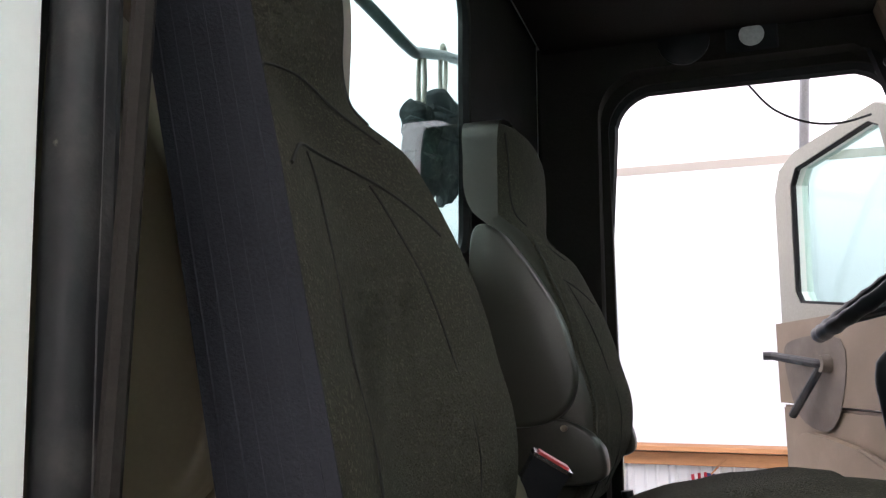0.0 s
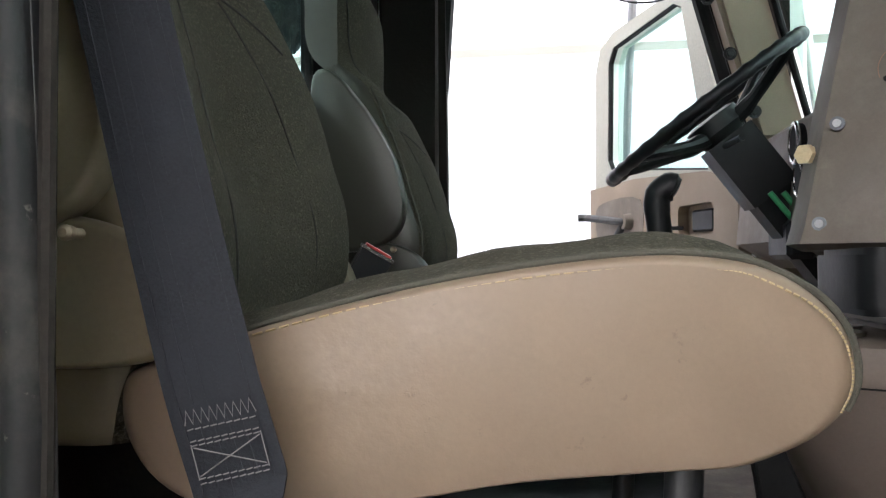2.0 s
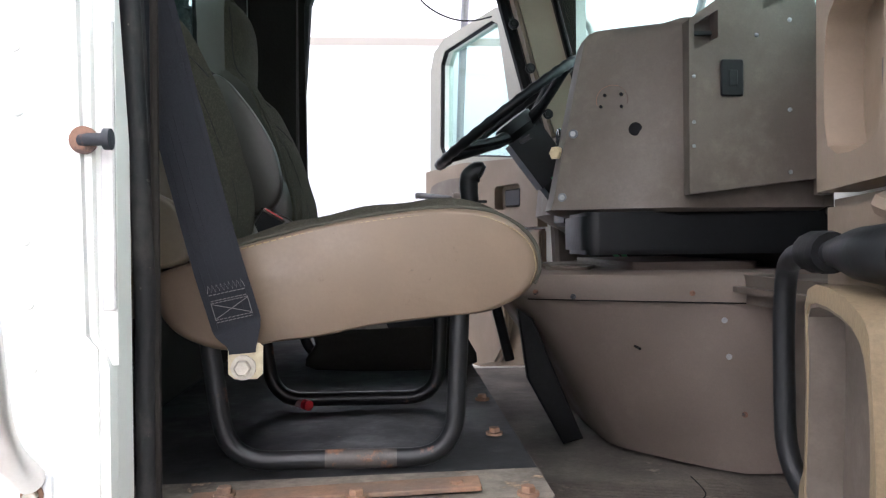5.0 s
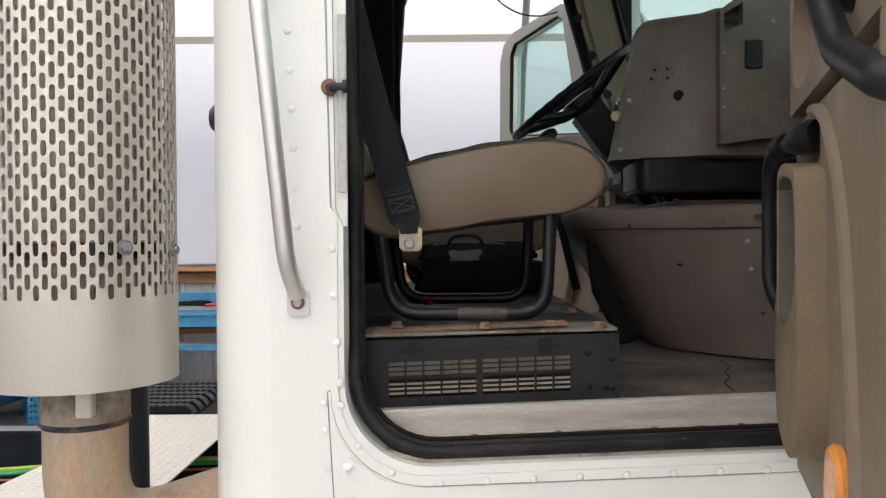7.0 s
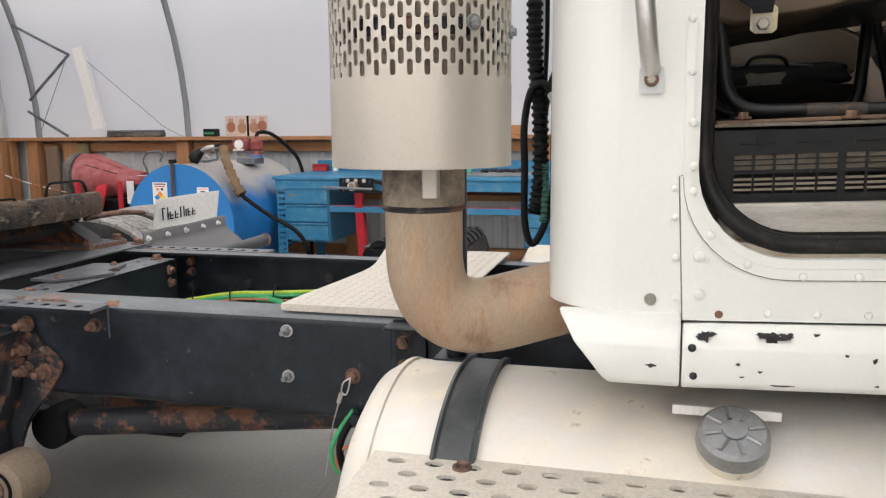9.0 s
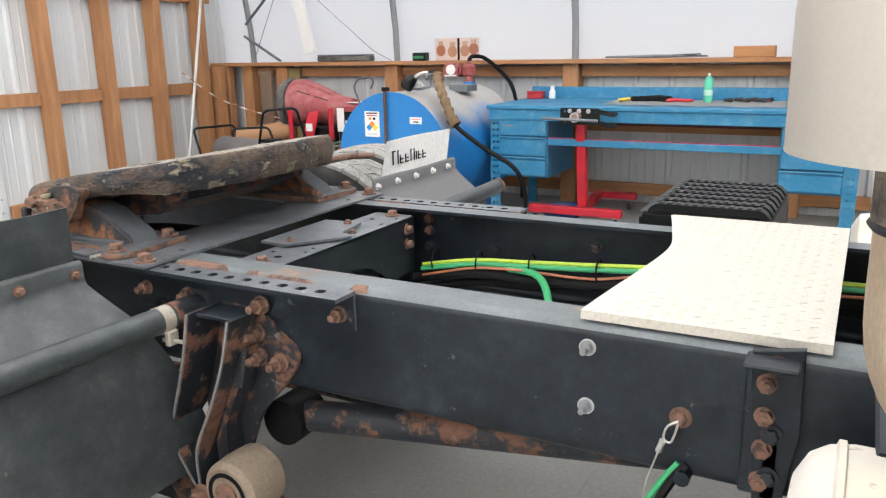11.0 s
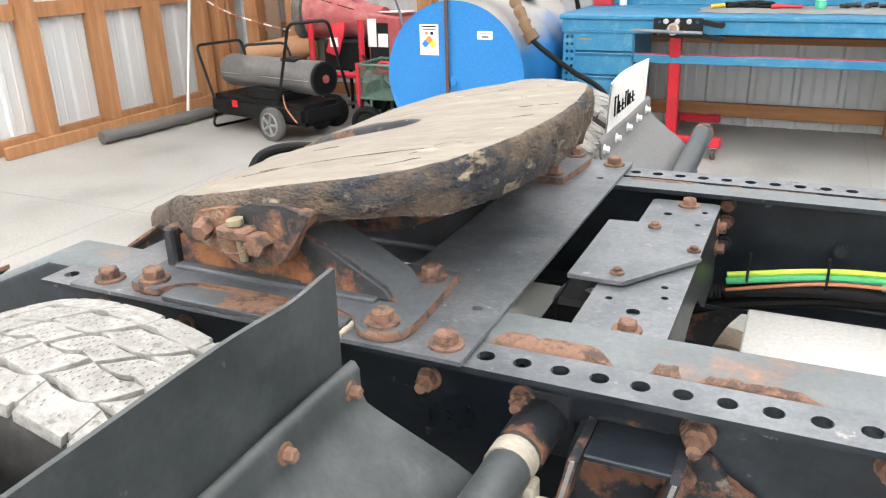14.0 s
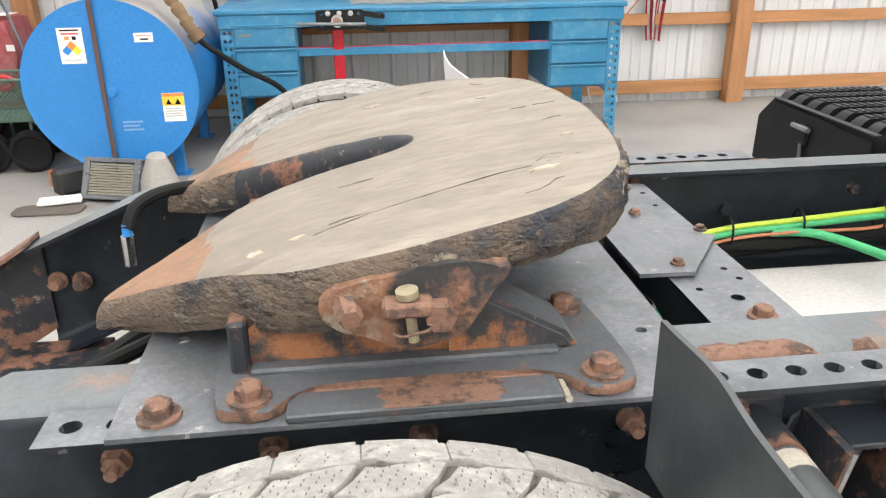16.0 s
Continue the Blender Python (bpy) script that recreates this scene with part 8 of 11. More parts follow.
    part("stalk", strap(B(), [foot - d * 0.06 + Vector((-0.02, 0, 0)), foot, mid - d * 0.05, mid - d * 0.001], [0.028, 0.033, 0.042, 0.043], nb, 0.018), M_PLASTIC, bk)
    part("bezel", strap(B(), [mid - d * 0.003, mid + d * 0.0015], [0.046, 0.045], nb, 0.021), M_CHROME, bk, "bright buckle rim")
    part("button", strap(B(), [mid + d * 0.001, mid + d * 0.004], [0.037, 0.035], nb, 0.013), mat("red_button", (0.4, 0.035, 0.035), 0.35), bk, "red release button")


build_belt()


def build_dash():
    ds = thing("dashboard", "worn brown-grey plastic dashboard with open switch holes", "dashboard", (0.55, 0, 1.62))
    # pod in front of the passenger: slanted face, rounded fold
    lo = [(0.335, -0.258), (0.36, -0.275), (0.45, -0.322), (0.53, -0.362), (0.555, -0.367), (0.59, -0.36), (0.82, -0.35), (0.82, 0.06), (0.42, 0.06), (0.335, -0.20)]
    bm = B()
    rows = []
    for z, sh, k in ((1.633, 0.0, 0.96), (1.64, -0.006, 1.0), (1.66, 0.0, 1.0), (1.75, 0.018, 1.0), (1.86, 0.040, 1.0), (1.955, 0.060, 1.0), (1.975, 0.068, 0.99), (1.983, 0.078, 0.96)):
        row = []
        for i, (x, y) in enumerate(lo):
            xx = x + (sh if x < 0.5 else (sh * 0.25 if x < 0.6 else 0.0))
            row.append(bm.verts.new((0.6 + (xx - 0.6) * k, -0.1 + (y + 0.1) * k, z + (0.03 if x > 0.6 and z > 1.95 else 0))))
        rows.append(row)
    n = len(lo)
    for a, b in zip(rows, rows[1:]):
        for j in range(n):
            bm.faces.new((a[j], a[(j + 1) % n], b[(j + 1) % n], b[j]))
    bm.faces.new(rows[0])
    bm.faces.new(rows[-1][::-1])
    pod = part("pod", bm, M_DASH, ds, sharp=40)

    def on_face(x, z, out=0.0):
        """A point on the pod's slanted face."""
        sh = (z - 1.66) / 0.3 * 0.06
        xx = x - sh * 0.6
        y = -0.258 - (xx - 0.335) * 0.52 - out
        return Vector((x - out * 0.46, y, z))
    nrm = Vector((-0.46, -0.888, 0.0))
    for x, z, r, m_ in ((0.474, 1.786, 0.0125, M_INKSHADE), (0.425, 1.853, 0.003, M_INKSHADE), (0.452, 1.853, 0.003, M_INKSHADE), (0.418, 1.832, 0.003, M_INKSHADE), (0.452, 1.83, 0.003, M_INKSHADE)):
        p = on_face(x, z)
        # not drilled: the hole's shade is laid on as a dark disc
        part("hole", cyl(B(), p - nrm * 0.01, p + nrm * 0.0012, r, 18), m_, pod, "flat dark disc for a drilled hole's shade")
    ringp = [on_face(0.437 + 0.026 * math.cos(a), 1.843 + 0.028 * math.sin(a), 0.0004) for a in [radians(-20 + 220 * k / 18) for k in range(19)]]
    part("ring_mark", tube(B(), ringp, 0.0007, 4), M_RUST, pod, "faint round mark of a removed dial")
    for x, z in ((0.371, 1.784), (0.350, 1.664)):
        p = on_face(x, z)
        w = part("washer", cyl(B(), p - nrm * 0.004, p + nrm * 0.003, 0.0085, 20), M_GREY, pod, "grey washer and screw")
        part("screw", cyl(B(), p + nrm * 0.002, p + nrm * 0.006, 0.005, 10), M_GALV, w)
    part("crack", tube(B(), curve_pts([on_face(x, z, 0.0005) for x, z in ((0.40, 1.654), (0.43, 1.657), (0.455, 1.661), (0.47, 1.659))], 4), 0.0011, 4), M_INKSHADE, pod, "dark crack")
    # glove box front
    vents = [[(0.557, 1.913), (0.600, 1.937), (0.600, 1.985), (0.557, 1.959)], [(0.677, 1.984), (0.736, 2.010), (0.736, 2.066), (0.677, 2.026)]]
    gl = part("glove_front", sheet(B(), [(0.548, 1.662), (0.79, 1.69), (0.79, 1.95), (0.752, 2.084), (0.70, 2.066), (0.61, 2.012), (0.548, 1.968)], vents, 'y', -0.394, -0.358), M_DASH, ds, "brown-grey fascia with two open vents")
    for v in vents:
        cx_, cz_ = sum(u for u, _ in v) / 4, sum(w for _, w in v) / 4
        # the vent's inner shade, as a dark backing
        part("vent_dark", prism(B(), [(cx_ + (u - cx_) * 1.1, cz_ + (w - cz_) * 1.1) for u, w in v], 'y', -0.357, -0.352), M_INKSHADE, gl)
        part("vent_slat", box(B(), cx_ - 0.018, cx_ + 0.018, -0.376, -0.372, cz_ - 0.004, cz_ + 0.004, 0.001), M_PLASTIC, gl)
    lt = part("latch", prism(B(), rrect(0.603, 0.643, 1.833, 1.897, 0.004, 3), 'y', -0.401, -0.394, 0.002), M_PLASTIC, gl, "black paddle latch")
    part("paddle", box(B(), 0.615, 0.631, -0.404, -0.401, 1.85, 1.878, 0.001), M_PLASTIC, lt)
    bm = B()
    for x, z in ((0.669, 1.941), (0.729, 1.968), (0.729, 1.81), (0.73, 1.70)):
        rivet(bm, (x, -0.394, z), (0, -1, 0), 0.0042, 0.003)
    pieces("screw", bm, M_GALV, gl)
    bm = B()
    for z in (1.868, 1.788, 1.746):
        rivet(bm, (0.556, -0.394, z), (-0.3, -1, 0), 0.0036, 0.003)
    pieces("screw", bm, M_GALV, pod)
    part("upper_shelf", prism(B(), [(0.55, 1.95), (0.765, 1.96), (0.75, 2.078), (0.70, 2.062), (0.61, 2.008), (0.55, 1.966)], 'y', -0.358, 0.02, 0.004), M_DASH, ds)
    part("right_end", box(B(), 0.785, 0.86, -0.9, -0.35, 1.64, 1.98, 0.02, seg=2), M_DASH, ds)
    part("right_shelf", box(B(), 0.62, 0.86, -0.9, -0.30, 1.47, 1.52, 0.02, seg=2), M_DASH, ds)
    part("kick_panel", box(B(), 0.70, 0.86, -0.9, -0.42, 1.17, 1.47, 0.008), M_DASH, ds)
    # instrument panel on the driver's side
    part("driver_panel", prism(B(), [(0.50, 1.66), (0.60, 1.60), (0.84, 1.60), (0.84, 1.93), (0.60, 1.945), (0.53, 1.90), (0.52, 1.84)], 'y', 0.06, 0.86, 0.012, 2), M_DASH, ds)
    for y, z, r in ((0.0, 1.80, 0.03), (-0.02, 1.745, 0.028), (0.10, 1.80, 0.04), (0.20, 1.80, 0.04)):
        x = 0.40 if y < 0.05 else 0.515
        g = part("gauge_bezel", tube(B(), [(x + 0.012 * math.cos(a) * 0.2, y + r * math.cos(a), z + r * math.sin(a)) for a in [2 * math.pi * k / 24 for k in range(24)]], 0.004, 8, closed=True), M_CHROME, ds, "chrome gauge ring")
        part("gauge_face", cyl(B(), (x, y, z), (x + 0.01, y, z), r, 24), M_INKSHADE, g)
    # pale plastic plug pointing at the driver
    p = part("plug", cyl(B(), (0.345, -0.235, 1.752), (0.40, -0.2, 1.752), 0.011, 14), mat("cream_plastic", (0.55, 0.45, 0.27), 0.45), ds, "cream plastic cable plug")
    part("plug_flange", cyl(B(), (0.34, -0.24, 1.752), (0.346, -0.235, 1.752), 0.013, 6), bpy.data.materials["cream_plastic"], p)
    # black duct under the pod
    part("duct", prism(B(), rrect(0.372, 0.86, -0.345, -0.16, 0.03, 4), 'z', 1.556, 1.634, 0.008, 2), M_PLASTIC, ds, "black plastic heater duct")
    # centre hump
    hp = thing("engine_cover", "brown-grey plastic engine cover with cup holders on top", "engine cover", (0.5, 0, 1.172))
    top = [(0.262, -0.215), (0.30, -0.25), (0.365, -0.285), (0.46, -0.33), (0.56, -0.375), (0.64, -0.41), (0.80, -0.42), (0.80, 0.36), (0.30, 0.36), (0.25, 0.25), (0.25, -0.15)]
    bm = B()
    rows = []
    for z, k, ins in ((1.172, 1.0, 0.0), (1.25, 0.78, 0.0), (1.35, 0.5, 0.0), (1.45, 0.16, 0.0), (1.47, 0.1, 0.0), (1.471, 0.1, -0.004), (1.50, 0.03, -0.004), (1.517, 0.0, 0.004), (1.525, 0.0, 0.02)):
        row = []
        for x, y in top:
            t = max(0.0, (0.62 - x) / 0.36)
            xx = x + 0.20 * k * t
            yy = y + 0.03 * k * t
            c = Vector((0.55, 0.0))
            v = Vector((xx, yy))
            v = v + (c - v).normalized() * ins
            row.append(bm.verts.new((v.x, v.y, z)))
        rows.append(row)
    n = len(top)
    for a, b in zip(rows, rows[1:]):
        for j in range(n):
            bm.faces.new((a[j], a[(j + 1) % n], b[(j + 1) % n], b[j]))
    bm.faces.new(rows[0])
    bm.faces.new(rows[-1][::-1])
    body = part("body", bm, M_HUMP, hp, sharp=40)
    part("seam", tube(B(), [(0.285, -0.246, 1.4705), (0.365, -0.288, 1.4705), (0.46, -0.333, 1.4705), (0.56, -0.378, 1.4705), (0.64, -0.413, 1.4705)], 0.0012, 5), M_INKSHADE, body)
    for x, y, z, m_ in ((0.365, -0.286, 1.477, M_RUSTY), (0.559, -0.376, 1.487, M_RUSTY), (0.608, -0.397, 1.44, M_GALV), (0.615, -0.399, 1.376, M_GALV), (0.639, -0.408, 1.276, M_RUSTY), (0.30, -0.252, 1.484, M_RUSTY)):
        part("screw", bolt(B(), (x, y, z), (-0.45, -0.89, 0), 0.0034, 0.004), m_, body)
    # a small disc coloured as the hole's shade
    part("hole", cyl(B(), (0.475, -0.31, 1.385), (0.473, -0.345, 1.385), 0.0025, 8), M_INKSHADE, body)
    part("raised_lid", prism(B(), rrect(0.47, 0.74, -0.29, 0.2, 0.04, 4), 'z', 1.525, 1.540, 0.008, 2), M_HUMP, hp)
    for x, y in ((0.372, -0.215), (0.405, -0.115), (0.325, -0.115), (0.33, 0.0)):
        cup = part("cup_holder", lathe(B(), [(0.044, 1.5255), (0.046, 1.531), (0.04, 1.531), (0.037, 1.527)], (x, y, 0), 'z', 28, closed=True), M_HUMP, hp)
        # the well is not sunk: its shade is a flat dark disc
        part("cup_well", cyl(B(), (x, y, 1.5252), (x, y, 1.5268), 0.0385, 24), M_INKSHADE, cup)
    # rubber boot and mesh at the hump's foot
    part("boot", prism(B(), [(0.27, 1.45), (0.30, 1.43), (0.40, 1.19), (0.36, 1.18), (0.29, 1.31)], 'y', -0.215, -0.19, 0.004), M_RUBBER, hp, "black mesh pocket")
    # shift lever
    sl = thing("gear_lever", "black gear lever with a moulded grip", "gear lever", (0.21, 0.1, 1.172))
    part("stick", cyl(B(), (0.30, 0.1, 1.3), (0.212, 0.1, 1.66), 0.012, 12), M_PLASTIC, sl)
    gp = part("grip", tube(B(), curve_pts([(0.215, 0.10, 1.62), (0.211, 0.10, 1.66), (0.206, 0.10, 1.705), (0.208, 0.10, 1.73), (0.225, 0.10, 1.745), (0.24, 0.1, 1.74)], 5), [0.02] * 5 + [0.021] * 5 + [0.022] * 5 + [0.024] * 5 + [0.025] * 3 + [0.02] * 2 + [0.01], 14), M_PLASTIC, sl)
    part("switch", box(B(), 0.225, 0.248, 0.09, 0.11, 1.672, 1.678, 0.001), M_PLASTIC, gp)

    for ob in (ds, hp, sl):
        ob.location = ob.location + Vector((0.015, 0.04, 0.006))


build_dash()


def build_steering():
    sw = thing("steering_wheel", "large black steering wheel with moulded finger grips", "steering wheel", (0.35, 0.42, 1.6))
    c = Vector((0.352, 0.42, 1.936))
    nx = Vector((-0.6, 0, 0.8))
    e1, e2 = Vector((0.8, 0, 0.6)), Vector((0, 1, 0))
    R = 0.236
    pts, rr = [], []
    for k in range(96):
        a = 2 * math.pi * k / 96
        pts.append(c + (e1 * math.cos(a) + e2 * math.sin(a)) * R)
        rr.append(0.0125 + (0.0022 if k % 3 == 0 else 0.0))
    part("rim", tube(B(), pts, rr, 12, closed=True), M_PLASTIC, sw)
    hub = c - nx * 0.055
    for a in (35, 145, 215, 325):
        d = e1 * math.cos(radians(a)) + e2 * math.sin(radians(a))
        part("spoke", tube(B(), curve_pts([hub + d * 0.03, hub + d * 0.1 + nx * 0.012, c + d * (R - 0.01)], 4), [0.017] * 4 + [0.013] * 4 + [0.011], 10), M_PLASTIC, sw)
    part("hub", tube(B(), [hub - nx * 0.02, hub + nx * 0.0, hub + nx * 0.03, hub + nx * 0.035], [0.045, 0.06, 0.058, 0.045], 24), M_PLASTIC, sw)
    col = thing("steering_column", "black steering column shroud with green wires", "steering column", (0.45, 0.42, 1.6))
    a = hub - nx * 0.02
    part("shroud", tube(B(), [a, a - nx * 0.15], 0, flat=(0.105, 0.088, (0, 1, 0))), M_PLASTIC, col)
    # added dark block for the shade under the column; hides the pale panel
    part("column_shade", tube(B(), [a - nx * 0.13, a - nx * 0.50], 0, flat=(0.09, 0.075, (0, 1, 0))), M_RUBBER, col)
    part("shaft", cyl(B(), a - nx * 0.15, a - nx * 0.55, 0.03, 16), M_PLASTIC, col)
    part("stalk", tube(B(), [a - nx * 0.03 + Vector((-0.03, -0.06, 0)), a - nx * 0.05 + Vector((-0.03, -0.15, 0.02))], 0.007, 8), M_PLASTIC, col)
    for k in range(2):
        part("wire", tube(B(), curve_pts([a - nx * 0.15 + Vector((-0.015 + 0.026 * k, -0.052, 0)), a - nx * 0.28 + Vector((-0.01 + 0.026 * k, -0.051, 0)), a - nx * 0.46 + Vector((0.0 + 0.022 * k, -0.05, 0))], 6), 0.006, 8), M_GREENLOOM, col, "green striped wire")
    part("bracket", box(B(), 0.50, 0.56, 0.35, 0.5, 1.62, 1.70, 0.01), M_PLASTIC, col)
    for ob in (sw, col):
        ob.location = ob.location + Vector((0.010, 0.07, 0.007))


build_steering()


# ---- doors ----
def door_frame(h, d):
    """A matrix: u along the door from its hinge, v up, w out of its inner face."""
    d = Vector((*d, 0)).normalized()
    w = Vector((d.y, -d.x, 0))
    if w.x > 0:
        w = -w
    m = Matrix(((d.x, w.x, 0, h[0]), (d.y, w.y, 0, h[1]), (0, 0, 1, 0), (0, 0, 0, 1)))
    return m


def build_door(name_label, h, d, near):
    dr = thing("cab_door", name_label, "truck door", (h[0], h[1], 1.1), group="cab doors")
    m = door_frame(h, d)

    def add(name, bm, material, parent, label="", sharp=35):
        bmesh.ops.transform(bm, matrix=m, verts=bm.verts)
        return part(name, bm, material, parent, label, sharp)
    # prism axis 'y' carries (u, z) outlines along w
    outer = [(0.0, 1.06), (0.93, 1.06), (0.97, 1.12), (0.985, 1.9), (0.975, 2.36), (0.93, 2.44), (0.80, 2.475), (0.30, 2.475), (0.22, 2.44), (0.08, 1.98), (0.0, 1.86)]
    win = [(0.155, 1.885), (0.83, 1.96), (0.86, 2.0), (0.845, 2.36), (0.80, 2.41), (0.35, 2.425), (0.30, 2.40)]
    shell = add("shell", sheet(B(), outer, [win], 'y', -0.05, -0.01), M_WHITE, dr, "white door shell")
    add("window_trim", sheet(B(), [(0.03, 1.86), (0.975, 1.895), (0.965, 2.35), (0.92, 2.43), (0.80, 2.465), (0.31, 2.465), (0.235, 2.43)], [win], 'y', -0.01, 0.012), M_FRAMEGREY if not near else M_DOORTRIM, dr, "pale frame round the window")
    g = add("window", sheet(B(), win, [], 'y', -0.034, -0.029), M_GREENGLASS, dr, "green-tinted side window")
    g.visible_shadow = False
    add("window_seal", tube(B(), [(u, 0.0, v) for u, v in win], 0.009, 8, closed=True), M_RUBBER, dr)
    # trim: upper pad with the latch recess, lower pad with the pocket
    rec = smooth_loop([(0.155, 1.675), (0.27, 1.662), (0.318, 1.682), (0.325, 1.765), (0.30, 1.79), (0.18, 1.80), (0.145, 1.765)], 3)
    up = add("upper_trim", sheet(B(), [(0.11 if near else -0.02, 1.634), (0.985, 1.634), (0.985, 1.90), (0.60, 1.905), (0.14, 1.88), (0.11 if near else -0.02, 1.84)], [rec] if near else [rrect(0.10, 0.30, 1.70, 1.79, 0.02, 3)], 'y', -0.008, 0.030), M_DOORTRIM, dr, "tan moulded door trim")
    bmesh_pad = B()
    add("recess_back", box(bmesh_pad, 0.11, 0.35, -0.009, -0.004, 1.65, 1.82), M_DOORTRIM, up)
    add("latch_handle", box(B(), 0.25, 0.312, -0.003, 0.012, 1.684, 1.738, 0.006) if near else box(B(), 0.13, 0.25, -0.003, 0.014, 1.71, 1.775, 0.006), M_PLASTIC, up, "black inner latch handle")
    lo = add("lower_trim", prism(B(), [(0.11 if near else -0.02, 1.10), (0.96, 1.10), (0.985, 1.2), (0.985, 1.627), (0.11 if near else -0.02, 1.627)], 'y', -0.008, 0.022, 0.008, 2), M_DOORTRIM, dr, "tan moulded door trim")
    pocket = smooth_loop([(0.205, 1.532), (0.345, 1.527), (0.385, 1.485), (0.382, 1.40), (0.335, 1.352), (0.25, 1.335), (0.187, 1.35), (0.192, 1.42), (0.197, 1.48)], 4)
    shape = smooth_loop([(0.20, 1.545), (0.36, 1.54), (0.395, 1.49), (0.41, 1.30), (0.40, 1.21), (0.33, 1.175), (0.22, 1.18), (0.165, 1.22), (0.155, 1.345), (0.18, 1.385), (0.19, 1.46)], 4)
    if near:
        pk = add("map_pocket", sheet(B(), shape, [pocket], 'y', 0.022, 0.056), mat("yellowed_tan_plastic", (0.205, 0.158, 0.094), 0.5, var=0.1, scale=4, grain=120), dr, "yellowed tan map pocket")
        cu_, cv_ = sum(u for u, _ in pocket) / len(pocket), sum(v for _, v in pocket) / len(pocket)
        # inner wall and back take a darker plastic to stand in for shade
        add("pocket_shade", sheet(B(), [(cu_ + (u - cu_) * 0.998, cv_ + (v - cv_) * 0.998) for u, v in pocket], [[(cu_ + (u - cu_) * 0.97, cv_ + (v - cv_) * 0.97) for u, v in pocket]], 'y', 0.0248, 0.0545), M_DASH, pk, "map pocket's inside, its shade given as a darker colour")
        add("pocket_back", prism(B(), pocket, 'y', 0.0225, 0.0245), M_DASH, pk)
        # grab handle: cup and tube
        gh = add("grab_handle", tube(B(), fillet([(0.27, 0.045, 1.578), (0.17, 0.06, 1.576), (0.12, 0.06, 1.56), (0.105, 0.06, 1.50), (0.115, 0.06, 1.37), (0.18, 0.03, 1.32)], 0.035, 6), 0.0105, 14), M_PLASTIC, dr, "black rubber-coated grab handle")
        cb = B()
        tube(cb, [(0.345, 0.022, 1.578), (0.335, 0.03, 1.578), (0.305, 0.038, 1.578), (0.25, 0.046, 1.578)], [0.021, 0.022, 0.020, 0.011], 22)
        add("handle_cup", cb, M_PLASTIC, gh)
        add("handle_collar", tube(B(), [(0.25 - 0.012 * k, 0.047 + 0.0015 * k, 1.578) for k in range(5)], [0.017, 0.0185, 0.017, 0.0185, 0.017], 14), M_RUBBER, gh)
        ar = add("pull_strap", tube(B(), fillet([(0.60, 0.03, 1.85), (0.585, 0.055, 1.80), (0.575, 0.055, 1.69), (0.67, 0.053, 1.61), (0.83, 0.05, 1.555), (0.85, 0.02, 1.545)], 0.03, 6), 0.0142, 16), M_PLASTIC, dr, "thick black diagonal pull handle")
        add("handle_socket", lathe(B(), [(0.0, 0.02), (0.024, 0.022), (0.02, 0.05), (0.0, 0.052)], (0.60, 0, 1.683), 'y', 20), M_PLASTIC, ar)
        for z0, z1 in ((1.385, 1.625), (1.12, 1.375)):
            add("latch_side_pad", prism(B(), rrect(0.80, 0.985, z0, z1, 0.03, 4), 'y', 0.022, 0.05, 0.01, 2), M_DOORTRIM, lo)
        add("rib", tube(B(), curve_pts([(0.30, 0.022, 1.615), (0.42, 0.022, 1.58), (0.53, 0.022, 1.45), (0.60, 0.022, 1.15)], 6), 0.010, 8), M_DOORTRIM, lo)
        lamp = add("courtesy_lamp", prism(B(), smooth_loop([(0.50, 1.15), (0.56, 1.16), (0.575, 1.21), (0.545, 1.24), (0.50, 1.23)], 4), 'y', 0.022, 0.04, 0.006), mat("amber_lens", (0.75, 0.30, 0.07), 0.25), dr, "amber courtesy lamp lens")
    else:
        # window crank
        cr = add("window_crank", tube(B(), fillet([(0.63, 0.03, 1.76), (0.63, 0.06, 1.76), (0.92, 0.075, 1.79), (0.935, 0.1, 1.79)], 0.02, 4), 0.014, 10), M_FLAPGREY, dr, "grey window crank")
        add("crank_knob", tube(B(), [(0.63, 0.05, 1.762), (0.80, 0.075, 1.60)], 0.013, 10), M_FLAPGREY, cr)
        add("crank_boss", lathe(B(), [(0.0, 0.028), (0.03, 0.03), (0.025, 0.06), (0.0, 0.062)], (0.63, 0, 1.76), 'y', 18), M_DASH, cr)
        add("crank_well", prism(B(), smooth_loop([(0.55, 1.83), (0.86, 1.84), (0.93, 1.78), (0.85, 1.60), (0.66, 1.56), (0.56, 1.66)], 4), 'y', 0.0305, 0.0325), M_DASH, up)
        add("map_pocket", prism(B(), smooth_loop([(0.2, 1.45), (0.75, 1.55), (0.85, 1.45), (0.8, 1.15), (0.25, 1.13)], 4), 'y', 0.028, 0.06, 0.012, 2), M_DOORTRIM, lo)
        add("sticker", prism(B(), [(0.245, 2.175), (0.285, 2.175), (0.285, 2.225), (0.245, 2.225)], 'y', -0.0285, -0.0275), M_PALE, dr, "small white sticker with a blue head")
        add("sticker_print", prism(B(), [(0.248, 2.212), (0.282, 2.212), (0.282, 2.223), (0.248, 2.223)], 'y', -0.0274, -0.0265), mat("blue_print", (0.08, 0.12, 0.4), 0.5), dr)
    return dr


build_door("open white truck door with tan moulded inner trim", (0.52, -0.86), (-0.3, -0.954), True)
build_door("open white driver's door with tan trim and window crank", (0.55, 0.95), (-0.335, 0.942), False)


